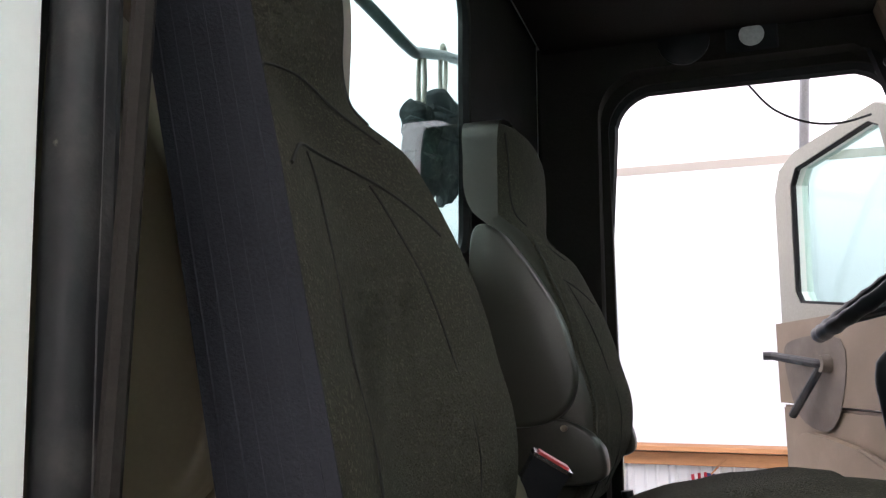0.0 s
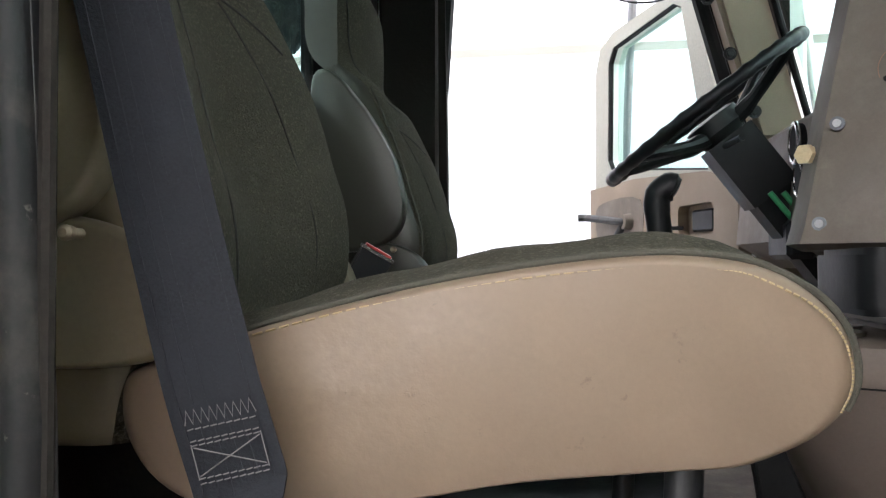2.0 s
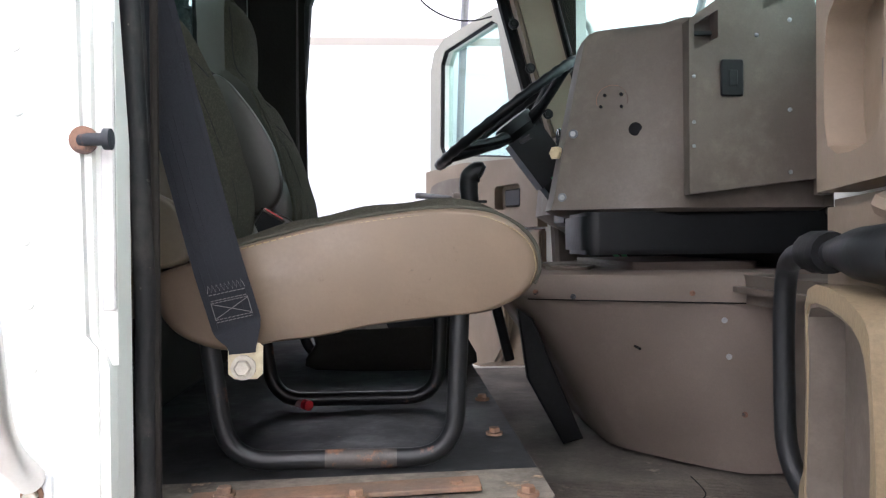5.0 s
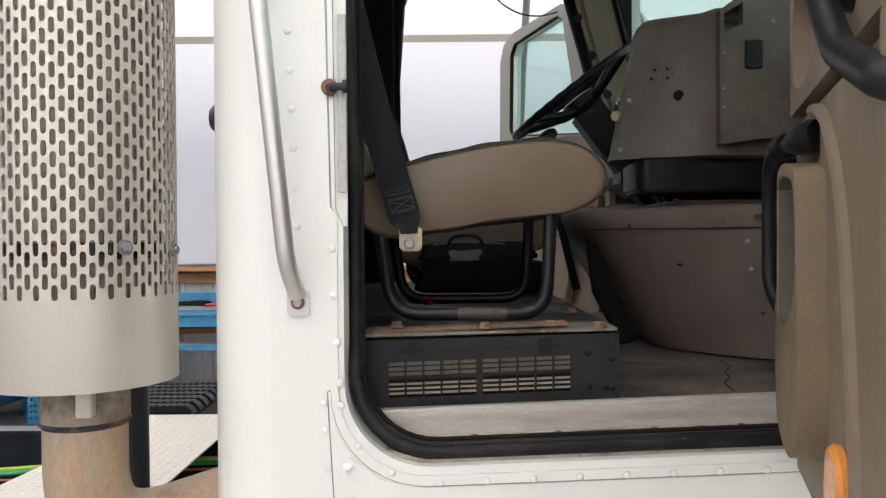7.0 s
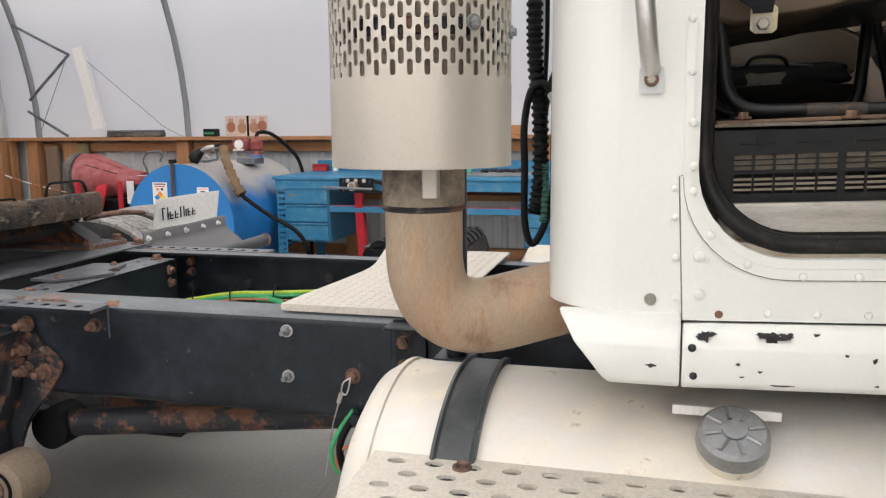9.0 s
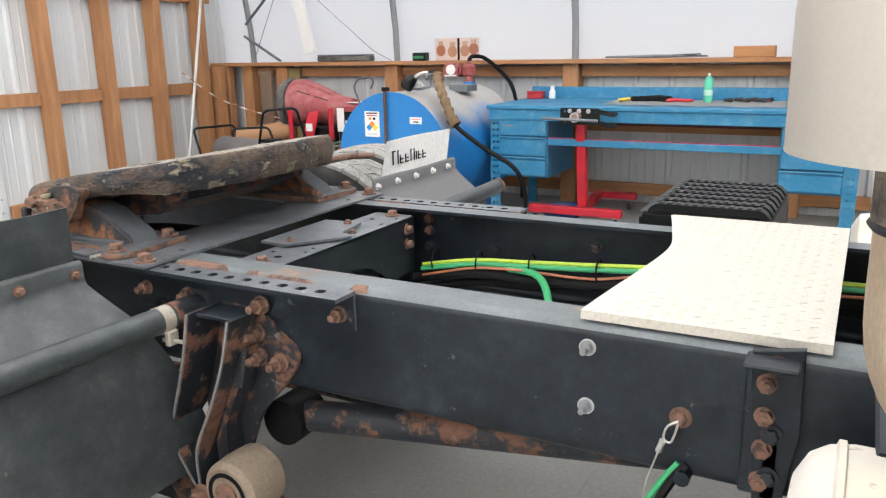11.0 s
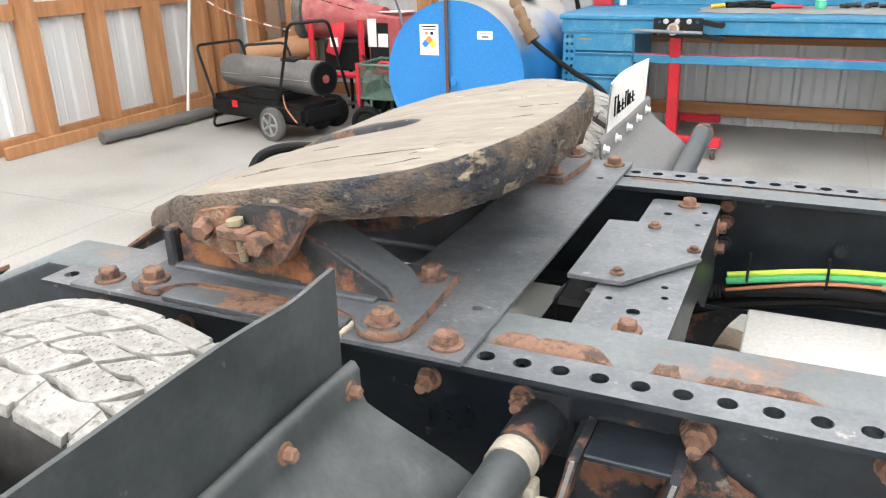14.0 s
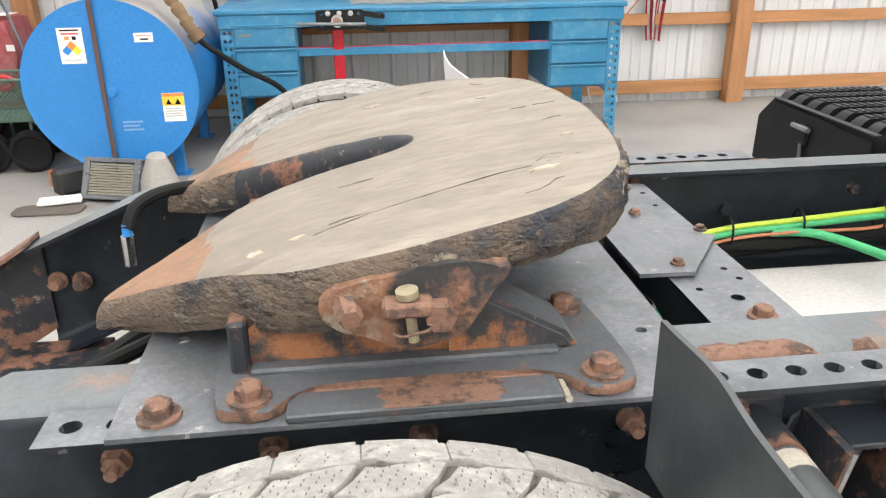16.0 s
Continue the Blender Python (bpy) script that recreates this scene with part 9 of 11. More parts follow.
def build_mirror():
    mr = thing("mirror_arm", "silver tubular mirror arms outside the windscreen", "mirror", (0.85, 1.35, 1.9), group="mirrors")
    part("arm", tube(B(), fillet([(0.75, 0.97, 2.52), (0.72, 1.35, 2.52), (0.84, 1.40, 2.45), (0.90, 1.42, 2.0), (0.85, 1.0, 1.85)], 0.06, 6), 0.016, 12), M_ALU, mr)
    part("arm", tube(B(), [(0.69, 0.98, 2.58), (0.80, 1.40, 2.42)], 0.013, 10), M_GREY, mr)
    part("head", box(B(), 0.775, 0.83, 1.30, 1.48, 1.93, 2.35, 0.03, seg=3), M_ALU, mr, "brushed metal mirror back")
    # far exhaust beyond the screen
    part("clamp", cyl(B(), (0.80, 1.4, 2.34), (0.80, 1.4, 2.42), 0.022, 12), M_ALU, mr)


build_mirror()


# gloves hung behind the rear window, wiring seen through it
def build_gloves():
    gv = thing("work_gloves", "dark work gloves hanging by straps behind the rear window", "gloves", (-0.50, 0.3, 2.1))
    stuff_ = mat("dark_glove", (0.035, 0.045, 0.05), 0.85, var=0.5, scale=22, grain=60, bump=0.5, over=(0.085, 0.10, 0.105), amount=0.3, over_scale=26, soft=0.2)
    for y, w, z0, z1, top in ((0.213, 0.050, 2.02, 2.222, 2.325), (0.335, 0.052, 2.055, 2.285, 2.385)):
        bm = B()
        # a crumpled back, a flared cuff and fingers of uneven length
        prof = smooth_loop([(y - w * 0.75, z0 + 0.07), (y - w * 0.85, z0 + 0.13), (y - w * 0.72, z1 - 0.05), (y - w * 1.05, z1 - 0.01), (y - w * 0.4, z1), (y + w * 0.3, z1 - 0.012), (y + w * 1.05, z1 - 0.002), (y + w * 0.8, z1 - 0.05), (y + w * 0.9, z0 + 0.12), (y + w * 0.8, z0 + 0.06)], 5)
        pillow(bm, prof, 'x', -0.525, -0.475, 0.02, 4)
        for k, (q, dz) in enumerate(((-0.6, 0.02), (-0.2, 0.0), (0.22, 0.008), (0.62, 0.03))):
            tube(bm, curve_pts([(-0.50, y + w * q, z0 + 0.11), (-0.505 + 0.006 * k, y + w * q * 1.05, z0 + 0.06), (-0.498, y + w * q * 1.1, z0 + dz)], 5), [0.013] * 6 + [0.0125] * 4 + [0.008], 10)
        for z in (z1 - 0.045, z1 - 0.10):
            tube(bm, [(-0.50 + 0.032 * math.cos(a), y + w * 0.86 * math.sin(a), z + 0.006 * math.sin(3 * a)) for a in [radians(30 * k) for k in range(12)]], 0.0065, 6, closed=True)
        rough(bm, 0.010, 34, y)
        g = part("glove", bm, stuff_, gv, "crumpled dark glove")
        part("strap", tube(B(), curve_pts([(-0.50, y - 0.012, z1 - 0.01), (-0.50, y - 0.016, z1 + 0.05), (-0.50, y - 0.006, top), (-0.50, y + 0.012, top), (-0.50, y + 0.018, z1 + 0.05), (-0.50, y + 0.006, z1 - 0.01)], 6), 0.0045, 6), M_CLAMP, g, "pale hanging strap")
    part("rail", tube(B(), curve_pts([(-0.50, -0.22, 2.305), (-0.50, -0.02, 2.308), (-0.50, 0.16, 2.310), (-0.50, 0.22, 2.328), (-0.50, 0.34, 2.37), (-0.50, 0.46, 2.405)], 6), 0.0105, 12), M_GREY, gv, "grey tube carrying the gloves")
    part("stay", cyl(B(), (-0.50, 0.46, 2.405), (-0.44, 0.46, 2.405), 0.010, 10), M_GREY, gv)


build_gloves()

# odds and ends behind the seats
M_REDBR = mat("red_torch", (0.45, 0.02, 0.03), 0.4)
od = thing("tool_bag", "black bag and tools stowed behind the seat", "tool bag", (0.0, 0.1, 1.3))
bm = pillow(B(), smooth_loop([(-0.132, 1.303), (-0.135, 1.36), (-0.128, 1.392), (0.03, 1.397), (0.19, 1.394), (0.207, 1.37), (0.205, 1.303)], 4), 'y', 0.05, 0.15, 0.02, 4)
rough(bm, 0.005, 18, 3.0)
bag = part("bag", bm, M_LINER, od)
bm = pillow(B(), smooth_loop([(-0.12, 1.392), (-0.134, 1.42), (-0.12, 1.446), (0.03, 1.449), (0.165, 1.447), (0.182, 1.425), (0.17, 1.394)], 4), 'y', 0.06, 0.15, 0.015, 4)
rough(bm, 0.003, 22, 5.0)
flap_ = part("flap", bm, M_PLASTIC, bag)
part("torn_patch", sheet(B(), [(-0.058, 1.386), (-0.04, 1.383), (0.012, 1.388), (0.03, 1.394), (0.026, 1.404), (0.038, 1.418), (0.036, 1.427), (0.0, 1.424), (-0.03, 1.422), (-0.048, 1.426), (-0.06, 1.420), (-0.052, 1.402)], [], 'y', 0.0555, 0.0585), mat("torn_brown_card", (0.24, 0.215, 0.185), 0.8, var=0.3, scale=25, over=(0.12, 0.10, 0.085), amount=0.3, over_scale=20), flap_, "torn grey-brown patch")
part("bag_handle", tube(B(), curve_pts([(-0.06, 0.055, 1.44), (-0.04, 0.045, 1.462), (0.02, 0.045, 1.462), (0.04, 0.055, 1.44)], 5), 0.005, 6), M_PLASTIC, bag)
part("torch", cyl(B(), (-0.15, -0.3, 1.312), (-0.11, -0.35, 1.312), 0.008, 14), M_ALU, od, "bright metal torch")
part("torch_head", cyl(B(), (-0.11, -0.35, 1.312), (-0.102, -0.36, 1.312), 0.009, 14), M_REDBR, od, "red torch head")
part("zip", tube(B(), curve_pts([(-0.10, 0.058, 1.44), (-0.02, 0.054, 1.446), (0.10, 0.058, 1.44)], 5), 0.004, 6), M_GREY, od)
wire_ = thing("antenna_wire", "thin black wire across the far door opening", "wire", (0.2, 1.0, 2.4))
part("wire", tube(B(), curve_pts([(0.10, 0.955, 2.46), (0.16, 1.0, 2.40), (0.24, 1.03, 2.365), (0.32, 1.05, 2.36), (0.40, 1.1, 2.39)], 6), 0.003, 6), M_RUBBER, wire_)


# ---- things along the north wall ----
def move(bm, m):
    bmesh.ops.transform(bm, matrix=m, verts=bm.verts)
    return bm


def workbench():
    x0, x1, yf, yb = -3.34, -0.74, 3.93, 4.84
    b = thing("workbench", "blue steel workbench with slotted angle legs, worn drawers and upstand", "workbench", (-2.04, 4.4, 0))
    bm = B()
    box(bm, x0 - 0.02, x1 + 0.02, yf - 0.03, yb, 0.872, 0.902, 0.006)
    part("tabletop", bm, M_BLUE, b)
    bm = B()
    box(bm, x0, x1, yf - 0.018, yf - 0.004, 0.79, 0.871, 0.003)
    part("apron", bm, M_BLUE, b)
    bm = B()
    box(bm, x0, x1, yb - 0.03, yb, 0.9025, 1.0, 0.004)
    part("upstand", bm, M_BLUE, b)
    bm = B()
    box(bm, -2.86, -1.2, yf + 0.01, yf + 0.045, 0.605, 0.655, 0.003)
    part("shelf_rail", bm, M_BLUE, b)
    bm = B()
    box(bm, -2.86, -1.2, yf + 0.02, yf + 0.03, 0.6555, 0.663)
    part("red_strip", bm, mat("faded_red_edge", (0.42, 0.05, 0.10), 0.6), b, "faded red edge strip")
    bm = B()
    box(bm, x0 + 0.06, x1 - 0.06, yb - 0.2, yb - 0.16, 0.70, 0.76, 0.003)
    part("rear_rail", bm, mat("dark_red_rail", (0.10, 0.02, 0.025), 0.5), b, "dark red rear rail")
    # slotted angle legs: a web with two rows of slots and its flange
    for lx, sx in ((x0 + 0.005, 1), (x1 - 0.005, -1)):
        for ly in (yf + 0.0, yb - 0.13):
            bm = B()
            a0, a1 = sorted((lx, lx + sx * 0.085))
            holes = []
            for i in range(17):
                z = 0.04 + i * 0.048
                for k in (0.028, 0.060):
                    c = a0 + k
                    holes.append([(c - 0.010, z - 0.009), (c + 0.010, z - 0.009), (c + 0.006, z + 0.010), (c - 0.006, z + 0.010)])
            sheet(bm, [(a0, 0.004), (a1, 0.004), (a1, 0.868), (a0, 0.868)], holes, 'y', ly, ly + 0.004)
            if ly > yf + 0.1:
                box(bm, a0, a1, ly + 0.006, ly + 0.009, 0.004, 0.868)
            l2 = lx if sx > 0 else lx - 0.004
            holes = []
            for i in range(17):
                z = 0.04 + i * 0.048
                c = ly + 0.036
                holes.append([(c - 0.010, z - 0.009), (c + 0.010, z - 0.009), (c + 0.006, z + 0.010), (c - 0.006, z + 0.010)])
            sheet(bm, [(ly + 0.0045, 0.004), (ly + 0.07, 0.004), (ly + 0.07, 0.868), (ly + 0.0045, 0.868)], holes, 'x', l2, l2 + 0.004)
            leg = part("leg", bm, M_BLUE, b)
            bm = B()
            box(bm, a0 - 0.006, a1 + 0.006, ly - 0.006, ly + 0.08, 0.0, 0.004)
            part("foot_plate", bm, M_BLUE, leg)
    for s in (x0 + 0.04, x1 - 0.05):
        bm = B()
        tube(bm, [(s, yf + 0.07, 0.30), (s, yb - 0.14, 0.36)], 0.01, 6)
        part("side_brace", bm, M_BLUE, b)
    for cx0, cx1, zs in ((-3.25, -2.872, (0.818, 0.668, 0.515, 0.362)), (-1.215, -0.835, (0.812, 0.662, 0.51, 0.362))):
        bm = B()
        box(bm, cx0 - 0.012, cx1 + 0.012, yf + 0.012, yf + 0.60, zs[-1] - 0.012, 0.868, 0.004)
        cab = part("drawer_unit", bm, M_BLUEDARK, b, "blue steel three-drawer unit")
        for za, zb in zip(zs, zs[1:]):
            bm = B()
            box(bm, cx0, cx1, yf - 0.008, yf + 0.0115, zb + 0.004, za - 0.016, 0.004)
            # folded lip that serves as the pull
            prism(bm, [(yf - 0.022, za - 0.010), (yf - 0.008, za - 0.030), (yf - 0.008, za - 0.0165), (yf - 0.018, za - 0.005)], 'x', cx0, cx1)
            part("drawer", bm, M_BLUE, cab)
    bm = B()
    box(bm, -3.225, -3.14, yf - 0.0105, yf - 0.0085, 0.742, 0.752)
    part("label_strip", bm, mat("faded_label", (0.28, 0.22, 0.14), 0.7), b, "faded paper strip")


M_BLUEDARK = mat("blue_paint_inside", (0.028, 0.15, 0.27), 0.5, var=0.15, scale=4)
workbench()


def bench_things():
    # protective sheet
    bm = B()
    n = 16
    rows = []
    for i in range(n + 1):
        for_row = []
        for j in range(5):
            x, y = -2.52 + 1.28 * i / n, 4.1 + 0.62 * j / 4
            for_row.append(bm.verts.new((x + 0.02 * math.sin(j * 2.1), y + 0.015 * math.sin(i * 1.3), 0.9045 + 0.0025 * (1 + math.sin(i * 1.9 + j)))))
        rows.append(for_row)
    for i in range(n):
        for j in range(4):
            bm.faces.new((rows[i][j], rows[i + 1][j], rows[i + 1][j + 1], rows[i][j + 1]))
    bmesh.ops.solidify(bm, geom=bm.faces[:], thickness=0.0015)
    solid("paper_sheet", bm, mat("grey_white_paper", (0.55, 0.56, 0.56), 0.8, var=0.08), "pale paper sheet spread on the blue workbench", "paper sheet", kind="")
    # red block
    b = thing("red_tool_box", "small dusty red block at the back of the workbench", "tool box", (-3.26, 4.70, 0.902))
    bm = B()
    box(bm, -3.33, -3.19, 4.66, 4.74, 0.903, 0.955, 0.006)
    part("box_body", bm, M_RED, b)
    bm = B()
    box(bm, -3.332, -3.188, 4.658, 4.742, 0.9555, 0.967, 0.004)
    part("lid", bm, M_RED, b)
    b = thing("white_bottle", "small translucent white plastic bottle on the workbench", "bottle", (-3.12, 4.72, 0.902))
    bm = B()
    lathe(bm, [(0.0, 0.903), (0.026, 0.904), (0.028, 0.912), (0.026, 0.935), (0.028, 0.96), (0.018, 0.978), (0.014, 0.985), (0.0, 0.985)], (-3.12, 4.72, 0), 'z', 20)
    part("bottle_body", bm, M_PALE, b)
    bm = B()
    lathe(bm, [(0.0, 0.9855), (0.017, 0.986), (0.017, 1.008), (0.015, 1.012), (0.0, 1.012)], (-3.12, 4.72, 0), 'z', 16)
    part("cap", bm, M_PALE, b)
    # yellow and black hand tool
    b = thing("utility_knife", "yellow and black utility knife lying on the workbench", "utility knife", (-2.40, 4.48, 0.902))
    bm = B()
    tube(bm, curve_pts([(-2.47, 4.44, 0.918), (-2.43, 4.46, 0.922), (-2.385, 4.48, 0.925)]), 0.014, 8)
    part("handle", bm, mat("yellow_plastic", (0.62, 0.42, 0.05), 0.45), b, "yellow grip")
    bm = B()
    box(bm, -0.04, 0.05, -0.016, 0.016, -0.018, 0.020, 0.008, pose(-2.345, 4.5, 0.926, 0, 0, 25))
    part("blade_guard", bm, M_PLASTIC, b)
    # black ring
    b = thing("air_hose_coil", "flat coil of black hose lying on the workbench", "hose coil", (-2.2, 4.55, 0.902))
    for k, (r, z) in enumerate(((0.105, 0.918), (0.1, 0.936))):
        bm = B()
        pts = [(-2.2 + r * 1.15 * math.cos(a * math.pi / 12 + k), 4.55 + r * 0.62 * math.sin(a * math.pi / 12 + k), z + 0.003 * math.sin(a * 0.8)) for a in range(24)]
        tube(bm, pts, 0.0105, 8, closed=True)
        part("hose_turn", bm, M_RUBBER, b)
    bm = B()
    box(bm, -2.225, -2.185, 4.475, 4.50, 0.92, 0.955, 0.006)
    part("coupling", bm, M_PLASTIC, b)
    # red pistol tool
    b = thing("red_pliers", "red-handled tool lying on the paper sheet", "pliers", (-2.0, 4.45, 0.905))
    for s in (-1, 1):
        bm = B()
        tube(bm, curve_pts([(-2.09, 4.45 + s * 0.04, 0.920), (-2.03, 4.45 + s * 0.025, 0.924), (-1.965, 4.45 - s * 0.004, 0.922)]), [0.012] * 6 + [0.011] * 6 + [0.008], 8)
        part("handle", bm, M_REDBRIGHT, b)
    bm = B()
    box(bm, -1.97, -1.90, 4.432, 4.468, 0.912, 0.932, 0.006)
    part("jaw", bm, M_REDBRIGHT, b)
    # spray can
    b = thing("spray_can", "green aerosol can with a white nozzle on the workbench", "spray can", (-1.80, 4.48, 0.905))
    c = (-1.80, 4.48, 0)
    bm = B()
    lathe(bm, [(0, 0.9065), (0.03, 0.907), (0.033, 0.911), (0.033, 1.07), (0.031, 1.077), (0.0, 1.077)], c, 'z', 24)
    body = part("can_body", bm, mat("green_can", (0.10, 0.50, 0.33), 0.35, var=0.05), b)
    bm = B()
    lathe(bm, [(0.0334, 0.96), (0.0334, 1.0)], c, 'z', 24)
    bmesh.ops.solidify(bm, geom=bm.faces[:], thickness=0.0004)
    part("label_band", bm, mat("pale_green_band", (0.5, 0.72, 0.6), 0.4), body, "pale green label band")
    bm = B()
    lathe(bm, [(0.031, 1.077), (0.026, 1.092), (0.014, 1.098), (0.013, 1.1), (0.0, 1.1)], c, 'z', 20)
    part("dome", bm, mat("green_dome", (0.10, 0.42, 0.3), 0.35), b)
    bm = B()
    cyl(bm, (-1.80, 4.48, 1.1), (-1.80, 4.48, 1.122), 0.009, 10)
    part("nozzle", bm, M_PALE, b)
    # pipe fittings
    rng = random.Random(4)
    for i, (x, y) in enumerate(((-1.66, 4.50), (-1.60, 4.58), (-1.53, 4.50), (-1.50, 4.60), (-1.43, 4.53), (-1.38, 4.60))):
        b = thing("pipe_fitting", "small dark steel pipe fitting on the paper sheet", "fitting", (x, y, 0.906), group="fittings on the workbench")
        a = rng.uniform(0, 3.1)
        d = Vector((math.cos(a), math.sin(a), 0))
        q = Vector((x, y, 0.925))
        bm = B()
        cyl(bm, q - d * 0.03, q + d * 0.012, 0.013, 12)
        part("barrel", bm, M_RUSTY, b)
        bm = B()
        cyl(bm, q + d * 0.012, q + d * 0.034, 0.018, 6)
        part("nut", bm, M_RUSTY, b)
    # folded paper at the end
    bm = B()
    box(bm, -0.10, 0.10, -0.06, 0.06, 0, 0.003, 0, pose(-0.95, 4.2, 0.903, 0, 0, 20))
    box(bm, -0.05, 0.05, -0.04, 0.04, 0.0035, 0.009, 0, pose(-0.93, 4.2, 0.903, 0, 0, 5))
    solid("folded_paper", bm, M_PALE, "folded white paper at the end of the workbench", "paper", kind="")


M_REDBRIGHT = mat("bright_red_plastic", (0.55, 0.02, 0.03), 0.4, var=0.12, scale=6)
bench_things()


def engine_stand():
    b = thing("engine_stand", "red steel engine stand on casters before the workbench", "engine stand", (-2.6, 4.2, 0))
    bm = B()
    box(bm, -2.64, -2.57, 4.02, 4.09, 0.075, 0.90, 0.006)
    move(bm, Matrix.Translation((-2.605, 4.055, 0.075)) @ Matrix.Rotation(radians(8), 4, 'X') @ Matrix.Translation((2.605, -4.055, -0.075)))
    part("post", bm, M_REDENAMEL, b)
    bm = B()
    box(bm, -2.6445, -2.5655, 3.965, 4.00, 0.64, 0.685, 0.004)
    part("tape_mark", bm, mat("green_tape", (0.05, 0.35, 0.10), 0.6), b, "green tape on the post")
    bm = B()
    box(bm, -3.0, -2.27, 3.90, 3.97, 0.085, 0.145, 0.006)
    part("front_leg", bm, M_REDENAMEL, b)
    bm = B()
    box(bm, -0.035, 0.035, 0, 0.75, 0.085, 0.145, 0.006, pose(-2.60, 3.972, 0, 0, 0, 6))
    part("spine", bm, M_REDENAMEL, b)
    bm = B()
    box(bm, -2.66, -2.36, 4.66, 4.73, 0.0875, 0.1425, 0.006)
    part("rear_leg", bm, M_REDENAMEL, b)
    for x, y in ((-2.315, 3.935), (-2.96, 3.935), (-2.42, 4.695)):
        bm = B()
        lathe(bm, [(0.0, -0.014), (0.03, -0.014), (0.037, -0.010), (0.037, 0.010), (0.03, 0.014), (0.0, 0.014)], (x, y, 0.037), 'x', 20)
        w = part("caster_wheel", bm, mat("caster_tread", (0.08, 0.06, 0.05), 0.6), b, "scuffed caster wheel")
        bm = B()
        for s in (-1, 1):
            box(bm, x + s * 0.0165 - 0.0015, x + s * 0.0165 + 0.0015, y - 0.014, y + 0.014, 0.03, 0.078)
        box(bm, x - 0.024, x + 0.024, y - 0.024, y + 0.024, 0.078, 0.0845)
        part("fork", bm, M_ALU, w, "grey steel fork")
    # mounting head
    bm = B()
    holes = [ring(u, v, 0.011, 10) for u, v in ((-2.70, 0.872), (-2.70, 0.80), (-2.47, 0.872), (-2.47, 0.80))]
    sheet(bm, rrect(-2.735, -2.435, 0.775, 0.895, 0.012, 3), holes, 'y', 3.852, 3.862)
    plate = part("head_plate", bm, M_PLASTIC, b, "black mounting plate")
    for x in (-2.66, -2.59, -2.52):
        bm = B()
        bolt(bm, (x, 3.852, 0.874), (0, -1, 0), 0.011, 0.012)
        part("bolt", bm, M_ALU, plate, "bright bolt")
    bm = B()
    cyl(bm, (-2.605, 3.80, 0.832), (-2.605, 4.0, 0.832), 0.036, 20)
    part("pivot", bm, mat("worn_pivot", (0.45, 0.30, 0.24), 0.45, metal=0.6), b, "worn bare steel pivot")
    bm = B()
    lathe(bm, [(0.026, 0.0), (0.036, 0.0), (0.036, 0.012), (0.026, 0.012)], (-2.605, 3.788, 0.832), 'y', 20, closed=True)
    part("pivot_rim", bm, M_ALU, b)
    bm = B()
    cyl(bm, (-2.85, 3.79, 0.822), (-2.43, 3.79, 0.812), 0.011, 10)
    part("handle_bar", bm, M_GREY, b)
    for s, dz in ((0, 0.875), (0, 0.795)):
        bm = B()
        tube(bm, [(-2.45, 3.846, dz), (-2.36, 3.84, dz - 0.018), (-2.315, 3.835, dz - 0.02)], 0.01, 6, flat=(0.012, 0.032, (0, 0, 1)))
        part("mount_arm", bm, M_PLASTIC, b)
    for z in (0.856, 0.775):
        bm = B()
        cyl(bm, (-2.325, 3.81, z), (-2.325, 3.87, z), 0.017, 12)
        part("arm_boss", bm, M_PLASTIC, b)
    b = thing("blue_tub", "shallow blue plastic tub on the floor under the bench", "tub", (-2.83, 4.2, 0))
    bm = B()
    lathe(bm, [(0.0, 0.004), (0.14, 0.004), (0.165, 0.075), (0.175, 0.078), (0.175, 0.084), (0.16, 0.084), (0.135, 0.012), (0.0, 0.012)], (-2.83, 4.2, 0), 'z', 28)
    part("bowl", bm, mat("blue_plastic", (0.02, 0.07, 0.26), 0.4), b)
    # mat of cardboard by the stand
    bm = B()
    box(bm, -0.22, 0.22, -0.1, 0.1, 0.0, 0.012, 0.003, pose(-2.98, 4.05, 0.0, 0, 0, 12))
    solid("cardboard_scrap", bm, mat("grey_board", (0.33, 0.28, 0.22), 0.85), "flat grey-brown cardboard scrap on the floor", "cardboard", kind="")


M_REDENAMEL = mat("red_stand_paint", (0.52, 0.012, 0.03), 0.35, var=0.1, scale=5, over=(0.35, 0.02, 0.03), amount=0.25, over_scale=6, soft=0.3)
engine_stand()


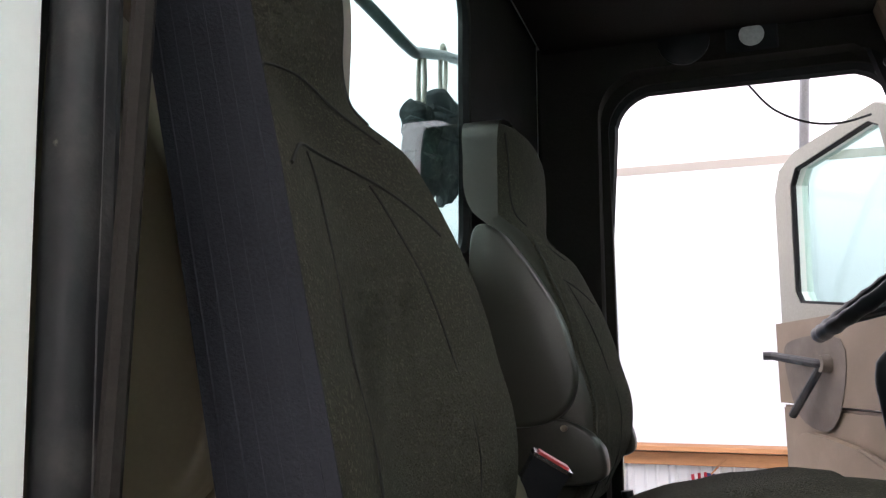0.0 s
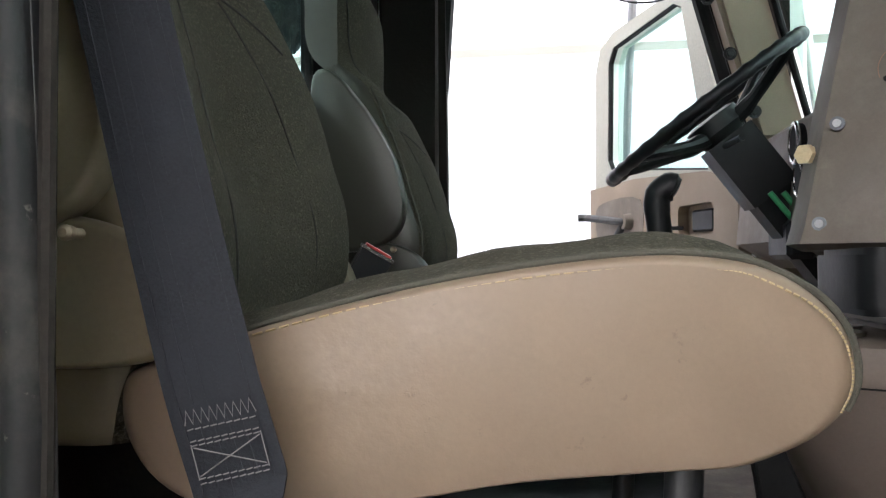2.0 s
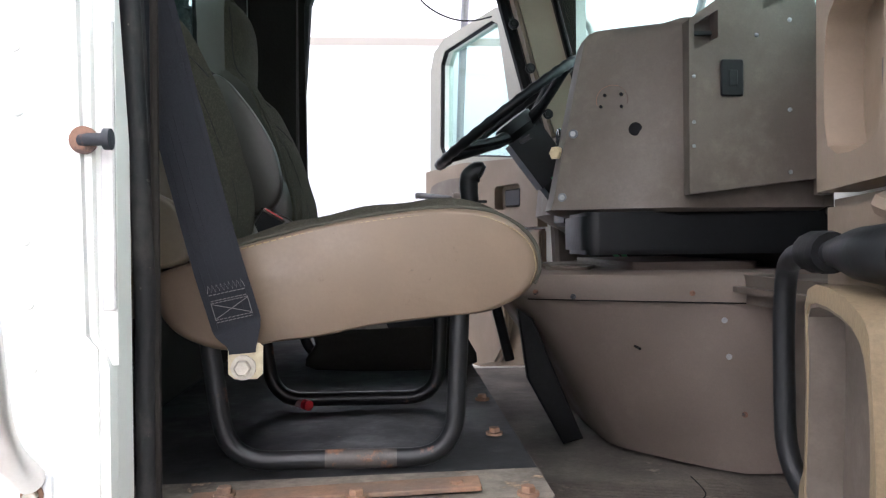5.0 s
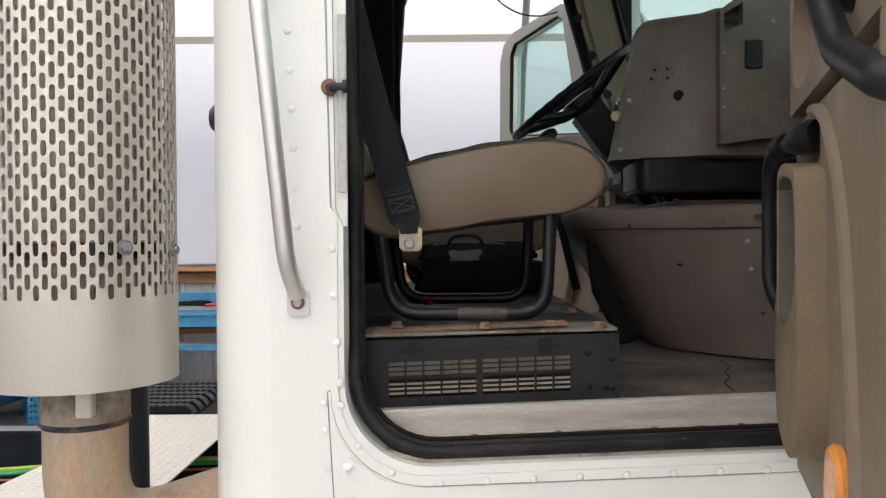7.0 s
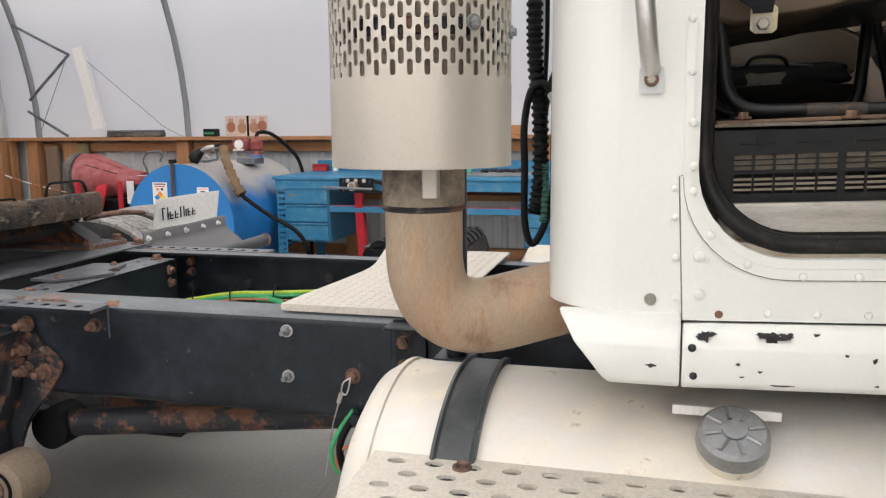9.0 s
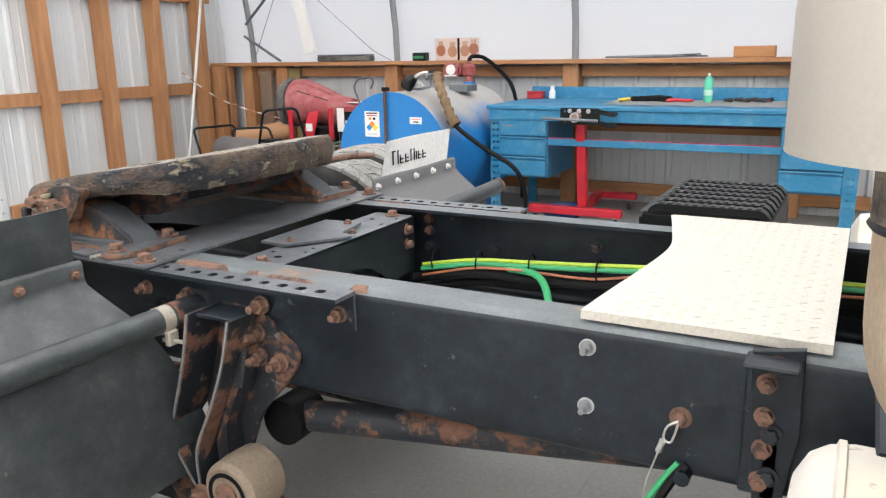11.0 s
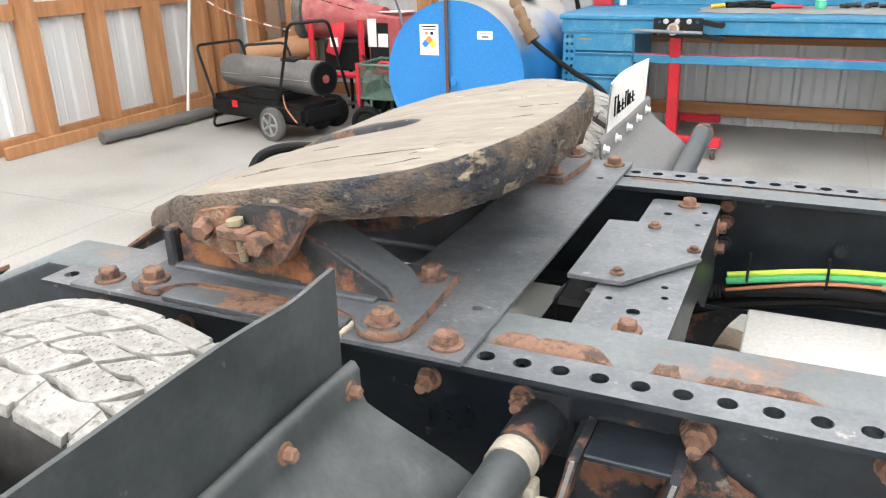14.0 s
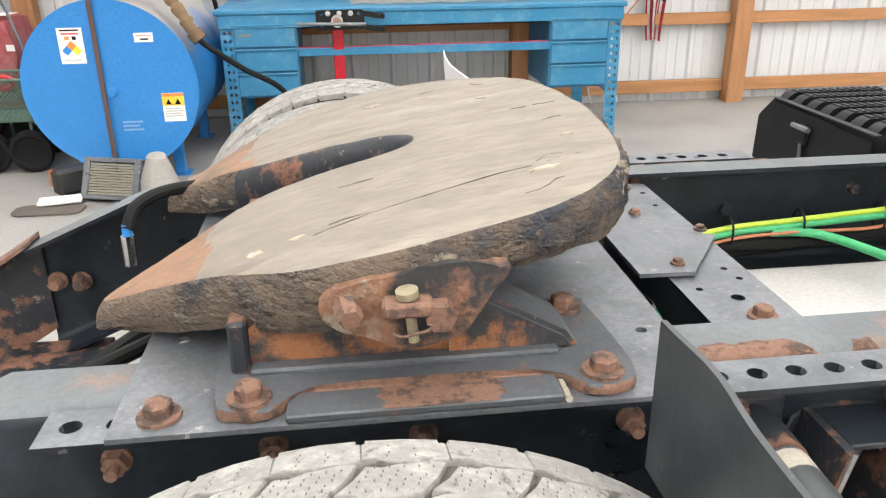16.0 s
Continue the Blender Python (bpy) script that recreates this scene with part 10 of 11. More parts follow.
def storage_tank():
    cx, cz, r, y0, y1 = -3.86, 0.56, 0.47, 3.3, 4.62
    b = thing("storage_tank", "blue horizontal steel fuel storage tank, dusty on top", "storage tank", (cx, 3.95, 0))
    m = M_TANKDUST
    bm = B()
    lathe(bm, [(0.0, y0 + 0.006), (r - 0.03, y0 + 0.006), (r - 0.012, y0 + 0.003), (r, y0), (r, y0 + 0.02), (r - 0.004, y0 + 0.026), (r - 0.004, y1 - 0.026), (r, y1 - 0.02), (r, y1), (r - 0.03, y1 - 0.006), (0.0, y1 - 0.006)], (cx, 0, cz), 'y', 72)
    body = part("tank_body", bm, m, b)
    for y in (y0 + 0.2, y1 - 0.2):
        for s in (-1, 1):
            bm = B()
            box(bm, cx + s * 0.27 - 0.03, cx + s * 0.27 + 0.03, y - 0.03, y + 0.03, 0.0, 0.24, 0.004)
            leg = part("leg", bm, M_TANKBLUE, b)
            bm = B()
            box(bm, cx + s * 0.27 - 0.06, cx + s * 0.27 + 0.06, y - 0.06, y + 0.06, 0.0, 0.008)
            part("foot", bm, M_TANKBLUE, leg)
    # rusty gauge rod down the front and its top hook
    bm = B()
    box(bm, cx - 0.052, cx - 0.028, y0 - 0.022, y0 - 0.008, 0.12, cz + r + 0.02, 0.003)
    part("gauge_rod", bm, mat("brown_rod", (0.10, 0.055, 0.045), 0.6), b, "rusty brown rod")
    bm = B()
    box(bm, cx - 0.06, cx - 0.02, y0 - 0.026, y0 + 0.03, cz + r + 0.005, cz + r + 0.035, 0.004)
    part("rod_clip", bm, M_PLASTIC, b)
    bm = B()
    lathe(bm, [(0.0, -0.03), (0.022, -0.03), (0.024, -0.01), (0.03, -0.006), (0.03, 0.0), (0.0, 0.0)], (cx + 0.0, y0 + 0.006, 0.535), 'y', 18)
    part("plug", bm, M_TANKBLUE, b)

    def label(x0, x1, z0, z1, lab):
        bm = B()
        box(bm, x0, x1, y0 + 0.0025, y0 + 0.0055, z0, z1)
        return part("label", bm, M_PALE, b, lab)

    def ink(parent, x0, x1, z0, z1, m_):
        bm = B()
        box(bm, x0, x1, y0 + 0.0008, y0 + 0.0024, z0, z1)
        part("print", bm, m_, parent)

    haz = label(-4.095, -3.965, 0.695, 0.885, "white label with a four-colour hazard diamond")
    ink(haz, -4.08, -3.98, 0.868, 0.876, M_INKSHADE)
    ink(haz, -4.075, -3.985, 0.85, 0.858, mat("red_print", (0.6, 0.08, 0.06), 0.6))
    ink(haz, -4.06, -4.035, 0.822, 0.84, mat("orange_print", (0.7, 0.3, 0.08), 0.6))
    ink(haz, -4.02, -4.0, 0.822, 0.84, M_INKSHADE)
    d = 0.026
    for ox, oz, c in ((-d, 0, (0.02, 0.22, 0.6)), (d, 0, (0.85, 0.65, 0.05)), (0, d, (0.8, 0.25, 0.05)), (0, -d, (0.85, 0.85, 0.85))):
        u, w = -4.03 + ox, 0.765 + oz
        bm = B()
        prism(bm, [(u - d, w), (u, w - d), (u + d, w), (u, w + d)], 'y', y0 + 0.0008, y0 + 0.0024)
        part("diamond", bm, mat("hazard_colour", c, 0.6, var=0.03), haz)
    ink(haz, -4.075, -3.985, 0.712, 0.718, M_GREYPANEL)
    l2 = label(-3.70, -3.60, 0.80, 0.85, "small white label")
    ink(l2, -3.69, -3.61, 0.832, 0.838, mat("pink_print", (0.7, 0.3, 0.25), 0.6))
    ink(l2, -3.67, -3.625, 0.812, 0.82, M_INKSHADE)
    l3 = label(-3.60, -3.48, 0.36, 0.52, "white warning label with an orange and yellow band")
    ink(l3, -3.6, -3.48, 0.50, 0.519, mat("orange_band", (0.8, 0.25, 0.06), 0.6))
    ink(l3, -3.6, -3.48, 0.45, 0.499, mat("yellow_band", (0.85, 0.62, 0.05), 0.6))
    for x in (-3.565, -3.515):
        bm = B()
        prism(bm, [(x - 0.016, 0.457), (x + 0.016, 0.457), (x, 0.488)], 'y', y0 - 0.0006, y0 + 0.0007)
        part("warning_triangle", bm, M_INKSHADE, l3)
    for i in range(4):
        ink(l3, -3.59, -3.50 + 0.01 * (i % 2), 0.43 - i * 0.014, 0.436 - i * 0.014, M_GREYPANEL)
    for i in range(3):
        bm = B()
        box(bm, cx + 0.03, cx + 0.14 - 0.02 * (i % 2), y0 + 0.002, y0 + 0.0052, 0.36 - i * 0.022, 0.37 - i * 0.022)
        part("stencil_line", bm, mat("faded_stencil", (0.2, 0.38, 0.62), 0.6), b, "faded pale stencil line")
    top = cz + r
    # filler flange under the pump
    bm = B()
    cyl(bm, (-3.73, 4.36, top - 0.03), (-3.73, 4.36, top + 0.03), 0.05, 20)
    part("bung", bm, M_TANKBLUE, b)
    bm = B()
    box(bm, -3.75, -3.58, 4.02, 4.2, top - 0.035, top + 0.018, 0.004)
    part("vent_plate", bm, M_GREY, b, "grey steel plate")

    p = thing("fuel_pump", "red hand-pump body with its meter on the tank", "fuel pump", (-3.76, 4.36, top + 0.03))
    bm = B()
    lathe(bm, [(0, top + 0.031), (0.05, top + 0.031), (0.05, top + 0.045), (0.03, top + 0.05), (0.028, top + 0.075), (0.055, top + 0.09), (0.06, top + 0.15), (0.045, top + 0.17), (0.02, top + 0.175), (0.018, top + 0.2), (0.0, top + 0.2)], (-3.73, 4.36, 0), 'z', 24)
    part("pump_body", bm, M_DUSTRED, p)
    bm = B()
    box(bm, -3.95, -3.79, 4.30, 4.42, top + 0.07, top + 0.185, 0.02, seg=2)
    mt = part("meter", bm, M_DUSTRED, p)
    bm = B()
    cyl(bm, (-3.87, 4.299, top + 0.13), (-3.87, 4.285, top + 0.13), 0.042, 20)
    part("dial", bm, M_PALE, mt, "pale meter dial")
    bm = B()
    box(bm, -3.93, -3.82, 4.292, 4.299, top + 0.075, top + 0.088)
    part("name_bar", bm, M_PALE, mt)
    bm = B()
    cyl(bm, (-3.80, 4.36, top + 0.125), (-3.78, 4.36, top + 0.125), 0.03, 14)
    part("coupling", bm, M_DUSTRED, p)
    # hose from the pump over to the wall side and down behind
    h = thing("delivery_hose", "black delivery hose rising from the red pump", "hose", (-3.7, 4.6, top))
    bm = B()
    tube(bm, curve_pts([(-3.73, 4.36, top + 0.2), (-3.73, 4.42, top + 0.235), (-3.68, 4.55, top + 0.22), (-3.58, 4.68, top + 0.10), (-3.48, 4.74, top - 0.08), (-3.42, 4.76, 0.5), (-3.41, 4.77, 0.02)]), 0.017, 10)
    part("hose", bm, M_RUBBER, h)
    # nozzle and wrapped hose
    n = thing("fuel_nozzle", "dark grey fuel nozzle with bright spout on the tank", "fuel nozzle", (-3.75, 3.55, top))
    bm = B()
    tube(bm, curve_pts([(-3.84, 3.5, top + 0.02), (-3.80, 3.5, top + 0.07), (-3.76, 3.5, top + 0.10)]), [0.045, 0.048, 0.05, 0.05, 0.05, 0.048, 0.046, 0.042, 0.04, 0.036, 0.034, 0.03, 0.028], 12)
    part("nozzle_body", bm, M_PLASTIC, n)
    bm = B()
    tube(bm, curve_pts([(-3.76, 3.5, top + 0.098), (-3.70, 3.5, top + 0.125), (-3.66, 3.52, top + 0.13)]), 0.015, 10)
    part("spout", bm, M_ALU, n, "bright metal spout")
    bm = B()
    tube(bm, fillet([(-3.80, 3.5, top + 0.015), (-3.72, 3.5, top + 0.01), (-3.63, 3.52, top + 0.03), (-3.645, 3.52, top + 0.12)], 0.02), 0.008, 6, flat=(0.02, 0.007, (0, 1, 0)))
    part("trigger_guard", bm, M_GREY, n)
    bm = B()
    tube(bm, curve_pts([(-3.77, 3.5, top + 0.02), (-3.73, 3.5, top + 0.06), (-3.69, 3.5, top + 0.035)]), 0.006, 6)
    part("trigger", bm, M_ALU, n)
    h = thing("wrapped_hose", "black fuel hose with brown canvas wrap draped to floor", "hose", (-3.3, 3.5, 0))
    path = [(-3.65, 3.52, top + 0.128), (-3.60, 3.55, top + 0.125), (-3.55, 3.5, top + 0.03), (-3.47, 3.44, top - 0.08), (-3.385, 3.40, 0.81), (-3.30, 3.41, 0.73), (-3.14, 3.47, 0.605), (-2.98, 3.5, 0.51), (-2.90, 3.52, 0.40), (-2.90, 3.6, 0.22), (-2.97, 3.7, 0.05), (-3.08, 3.80, 0.02), (-3.25, 3.95, 0.018)]
    bm = B()
    tube(bm, curve_pts(path), 0.0165, 10)
    part("hose", bm, M_RUBBER, h)
    w = curve_pts(path[1:5], 8)
    bm = B()
    tube(bm, w, [0.034 + 0.005 * math.sin(i * 1.7) + 0.004 * math.sin(i * 3.1) for i in range(len(w))], 12)
    rough(bm, 0.006, 30)
    part("canvas_wrap", bm, mat("brown_canvas", (0.20, 0.13, 0.075), 0.9, var=0.25, scale=14, bump=0.4), h, "dirty brown canvas wrap")
    bm = B()
    q = Vector((-3.385, 3.40, 0.815))
    dd = (Vector(path[5]) - Vector(path[3])).normalized()
    cyl(bm, q - dd * 0.03, q + dd * 0.03, 0.043, 14)
    rough(bm, 0.004, 40)
    part("wrap_end", bm, mat("brown_tape", (0.15, 0.095, 0.055), 0.85, var=0.2, bump=0.3), h)
    bm = B()
    tube(bm, curve_pts([(-3.62, 3.53, top + 0.12), (-3.66, 3.50, top + 0.11), (-3.64, 3.47, top + 0.085)], 4), 0.012, 8)
    part("swivel", bm, M_GREY, h)


def tank_dust():
    """Blue paint under grey dust that lies on the faces that look up."""
    m = M_TANKBLUE.copy()
    m.name = "dusty_blue_tank"
    N, L = m.node_tree.nodes, m.node_tree.links
    b = N["Principled BSDF"]
    old = b.inputs["Base Color"].links[0].from_socket
    geo, sep, ns, tc, add, rm, x = (N.new(k) for k in ("ShaderNodeNewGeometry", "ShaderNodeSeparateXYZ", "ShaderNodeTexNoise", "ShaderNodeTexCoord", "ShaderNodeMath", "ShaderNodeMapRange", "ShaderNodeMix"))
    L.new(geo.outputs["Normal"], sep.inputs[0])
    L.new(tc.outputs["Object"], ns.inputs["Vector"])
    ns.inputs["Scale"].default_value, ns.inputs["Detail"].default_value = 5, 6
    add.operation = 'MULTIPLY_ADD'
    L.new(ns.outputs["Fac"], add.inputs[0])
    add.inputs[1].default_value = 0.9
    L.new(sep.outputs["Z"], add.inputs[2])
    L.new(add.outputs[0], rm.inputs["Value"])
    rm.inputs["From Min"].default_value, rm.inputs["From Max"].default_value = 0.75, 1.15
    x.data_type = 'RGBA'
    L.new(rm.outputs[0], x.inputs["Factor"])
    L.new(old, x.inputs[6])
    x.inputs[7].default_value = (0.42, 0.41, 0.39, 1)
    L.new(x.outputs[2], b.inputs["Base Color"])
    return m


M_TANKDUST = tank_dust()
M_DUSTRED = mat("dusty_red", (0.28, 0.05, 0.05), 0.6, var=0.2, scale=10, over=(0.36, 0.2, 0.18), amount=0.3, over_scale=14, soft=0.3)
storage_tank()


def barrel_heater():
    b = thing("barrel_heater", "grey barrel-shaped kerosene heater on a black wheeled base", "heater", (-5.6, 3.75, 0))
    m = mat("grey_heater_shell", (0.13, 0.13, 0.13), 0.4, metal=0.3, var=0.15, scale=4, over=(0.2, 0.19, 0.18), amount=0.35, over_scale=4, soft=0.4)
    a, e = Vector((-6.10, 3.86, 0.45)), Vector((-5.04, 3.60, 0.455))
    d = (e - a).normalized()
    bm = B()
    tube(bm, [a, a + d * 0.012, a + d * 0.05, e - d * 0.02, e], [0.085, 0.115, 0.125, 0.125, 0.122], 32)
    # open mouth
    part("shell", bm, m, b)
    bm = B()
    tube(bm, [e - d * 0.01, e + d * 0.015], 0.124, 28)
    rim = part("mouth_ring", bm, M_PLASTIC, b)
    # shade of the heater's open mouth, as a flat dark disc
    bm = B()
    tube(bm, [e + d * 0.012, e + d * 0.0165], 0.108, 24)
    part("mouth", bm, M_INKSHADE, rim)
    bm = B()
    cyl(bm, e + d * 0.017, e + d * 0.03, 0.03, 10)
    part("burner", bm, M_DUSTRED, rim, "red burner head")
    bm = B()
    for s in (-1,):
        tube(bm, [a + d * 0.05 + Vector((-0.03, -0.121, -0.005)), e - d * 0.03 + Vector((-0.03, -0.121, -0.005))], 0.003, 6)
    part("seam", bm, M_ALU, b)
    bm = B()
    tube(bm, [a + d * 0.70 + Vector((0, 0, 0.118)), a + d * 0.86 + Vector((0, 0, 0.118))], 0.05, 6, flat=(0.12, 0.03, (0, 0, 1)))
    part("top_vent", bm, M_PLASTIC, b)
    rot = math.degrees(math.atan2(d.y, d.x))
    mid = pose(-5.60, 3.73, 0, 0, 0, rot)
    bm = B()
    box(bm, -0.56, 0.56, -0.2, 0.2, 0.12, 0.28, 0.035, mid, 2)
    base = part("fuel_base", bm, M_PLASTIC, b, "black fuel tank base")
    bm = B()
    box(bm, -0.12, 0.30, -0.17, 0.17, 0.282, 0.36, 0.02, mid, 2)
    part("control_box", bm, M_PLASTIC, b)
    bm = B()
    box(bm, -0.27, -0.20, -0.2035, -0.2005, 0.20, 0.255, 0, mid)
    part("red_badge", bm, M_REDBRIGHT, base, "red square badge")
    for s in (-1, 1):
        c = mid @ Vector((0.24, s * 0.235, 0.125))
        ax = (mid.to_3x3() @ Vector((0, 1, 0))).normalized()
        bm = B()
        tube(bm, [c - ax * 0.028, c - ax * 0.02, c + ax * 0.02, c + ax * 0.028], [0.105, 0.125, 0.125, 0.105], 28)
        wh = part("wheel", bm, mat("grey_tyre", (0.10, 0.095, 0.09), 0.8), b, "solid rubber wheel")
        for k in range(5):
            q = k * 2 * math.pi / 5
            v = (mid.to_3x3() @ Vector((math.cos(q), 0, math.sin(q))))
            bm = B()
            tube(bm, [c + ax * s * 0.030 + v * 0.01, c + ax * s * 0.030 + v * 0.082], 0.012, 6)
            part("spoke", bm, M_GALV, wh, "grey spoke")
        bm = B()
        pts = [c + ax * s * 0.0295 + (mid.to_3x3() @ Vector((math.cos(k * math.pi / 10), 0, math.sin(k * math.pi / 10)))) * 0.083 for k in range(20)]
        tube(bm, pts, 0.008, 6, closed=True)
        part("rim", bm, M_GALV, wh)
    w = lambda x, y, z: mid @ Vector((x, y, z))
    for pts, nm in (([w(-0.48, -0.21, 0.25), w(-0.62, -0.22, 0.655), w(-0.62, 0.22, 0.655), w(-0.48, 0.21, 0.25)], "rear_handle"),
                    ([w(-0.30, -0.0, 0.57), w(-0.31, -0.0, 0.65), w(-0.1, 0.25, 0.655), w(-0.06, 0.26, 0.55)], "carry_handle"),
                    ([w(0.30, -0.21, 0.28), w(0.50, -0.22, 0.86), w(0.72, -0.05, 0.88), w(0.62, 0.21, 0.30)], "front_handle"),
                    ([w(-0.5, -0.2, 0.13), w(-0.54, -0.21, 0.012), w(-0.54, 0.21, 0.012), w(-0.5, 0.2, 0.13)], "stand_leg")):
        bm = B()
        tube(bm, fillet(pts, 0.05), 0.0115, 10)
        part(nm, bm, M_PLASTIC, b)
    bm = B()
    tube(bm, curve_pts([w(0.30, -0.16, 0.33), w(0.42, -0.24, 0.26), w(0.50, -0.22, 0.16)]), 0.006, 6)
    part("power_cord", bm, M_ORANGE, b)


def salamander_heater():
    b = thing("duct_heater", "red cone-shaped workshop heater in a tubular red frame", "heater", (-5.2, 4.4, 0))
    bm = B()
    A = [(-5.60, 4.42, 0.86), (-5.52, 4.42, 0.86), (-5.10, 4.42, 0.79), (-4.96, 4.42, 0.78)]
    tube(bm, A, [0.215, 0.215, 0.135, 0.12], 32)
    cone = part("cone", bm, M_DUSTRED2, b)
    # pressed ribs on the cone
    for k in range(5):
        q = radians(35 + k * 30)
        for f0, f1 in ((0.1, 0.42), (0.52, 0.85)):
            pts = []
            for f in (f0, f1):
                c = Vector(A[1]).lerp(Vector(A[2]), f)
                r = 0.216 + (0.135 - 0.215) * f
                pts.append(c + Vector((0, -math.cos(q), math.sin(q))) * r)
            bm = B()
            tube(bm, pts, 0.006, 6)
            part("vent_slot", bm, M_PLASTIC, cone)
    bm = B()
    lathe(bm, [(0.0, 0.0), (0.20, 0.0), (0.232, 0.02), (0.235, 0.06), (0.225, 0.09), (0.0, 0.09)], (-5.70, 4.40, 0.85), 'x', 36)
    part("fan_shroud", bm, mat("dark_shroud", (0.06, 0.058, 0.056), 0.6, over=(0.22, 0.2, 0.18), amount=0.35, over_scale=6, soft=0.4), b, "dusty black fan shroud")
    bm = B()
    prism(bm, [(-4.98, 0.40), (-4.72, 0.40), (-4.66, 0.62), (-4.70, 0.84), (-4.98, 0.87)], 'y', 4.18, 4.62, 0.012)
    case = part("burner_case", bm, M_DUSTRED2, b, "dusty red burner case")
    bm = B()
    box(bm, -4.96, -4.80, 4.172, 4.1785, 0.44, 0.80)
    part("side_panel", bm, M_PLASTIC, case, "black side panel")
    for x0, x1, z0, z1 in ((-4.975, -4.90, 0.62, 0.83), (-4.885, -4.80, 0.62, 0.72), (-4.705, -4.655, 0.66, 0.70)):
        bm = B()
        box(bm, x0, x1, 4.166, 4.1715, z0, z1)
        part("instruction_sheet", bm, M_PALE, case, "white instruction sheet")
    bm = B()
    for i in range(2):
        box(bm, -4.92 + i * 0.02, -4.70, 4.25 + i * 0.12, 4.34 + i * 0.12, 0.872 - i * 0.003, 0.876 - i * 0.003)
    part("top_paper", bm, M_PALE, case)
    for y in (4.12, 4.68):
        bm = B()
        tube(bm, fillet([(-5.47, y, 0.83), (-5.47, y, 0.40), (-5.01, y, 0.40), (-5.01, y, 0.83)], 0.06), 0.024, 10)
        part("frame_tube", bm, M_REDENAMEL, b)
    bm = B()
    box(bm, -5.42, -5.03, 4.2, 4.62, 0.42, 0.66, 0.02)
    part("fuel_box", bm, M_PLASTIC, b)
    bm = B()
    tube(bm, [(-5.23, 4.165, 0.79), (-5.22, 4.13, 0.74), (-5.28, 4.12, 0.56)], 0.05, 6, flat=(0.11, 0.02, (0, -1, 0)))
    brk = part("bracket_plate", bm, M_REDENAMEL, b)
    bm = B()
    box(bm, -5.28, -5.21, 4.095, 4.105, 0.62, 0.69)
    part("label", bm, M_PALE, brk, "small white label")
    for x in (-5.45, -5.05):
        for y in (4.14, 4.66):
            bm = B()
            cyl(bm, (x, y, 0.395), (x, y, 0.015), 0.016, 8)
            part("leg", bm, M_PLASTIC, b)
    for s in (4.10, 4.70):
        bm = B()
        lathe(bm, [(0.0, -0.03), (0.10, -0.03), (0.13, -0.015), (0.13, 0.015), (0.10, 0.03), (0.0, 0.03)], (-5.25, s + (0.07 if s > 4.4 else -0.07), 0.13), 'y', 24)
        part("wheel", bm, M_RUBBER, b)
    bm = B()
    cyl(bm, (-5.25, 4.03, 0.13), (-5.25, 4.77, 0.13), 0.012, 8)
    part("axle", bm, M_GREY, b)
    bm = B()
    tube(bm, curve_pts([(-5.05, 4.15, 0.62), (-4.99, 4.10, 0.55), (-4.93, 4.13, 0.52), (-4.9, 4.16, 0.56)]), 0.008, 6)
    part("fuel_line", bm, M_RUBBER, b)


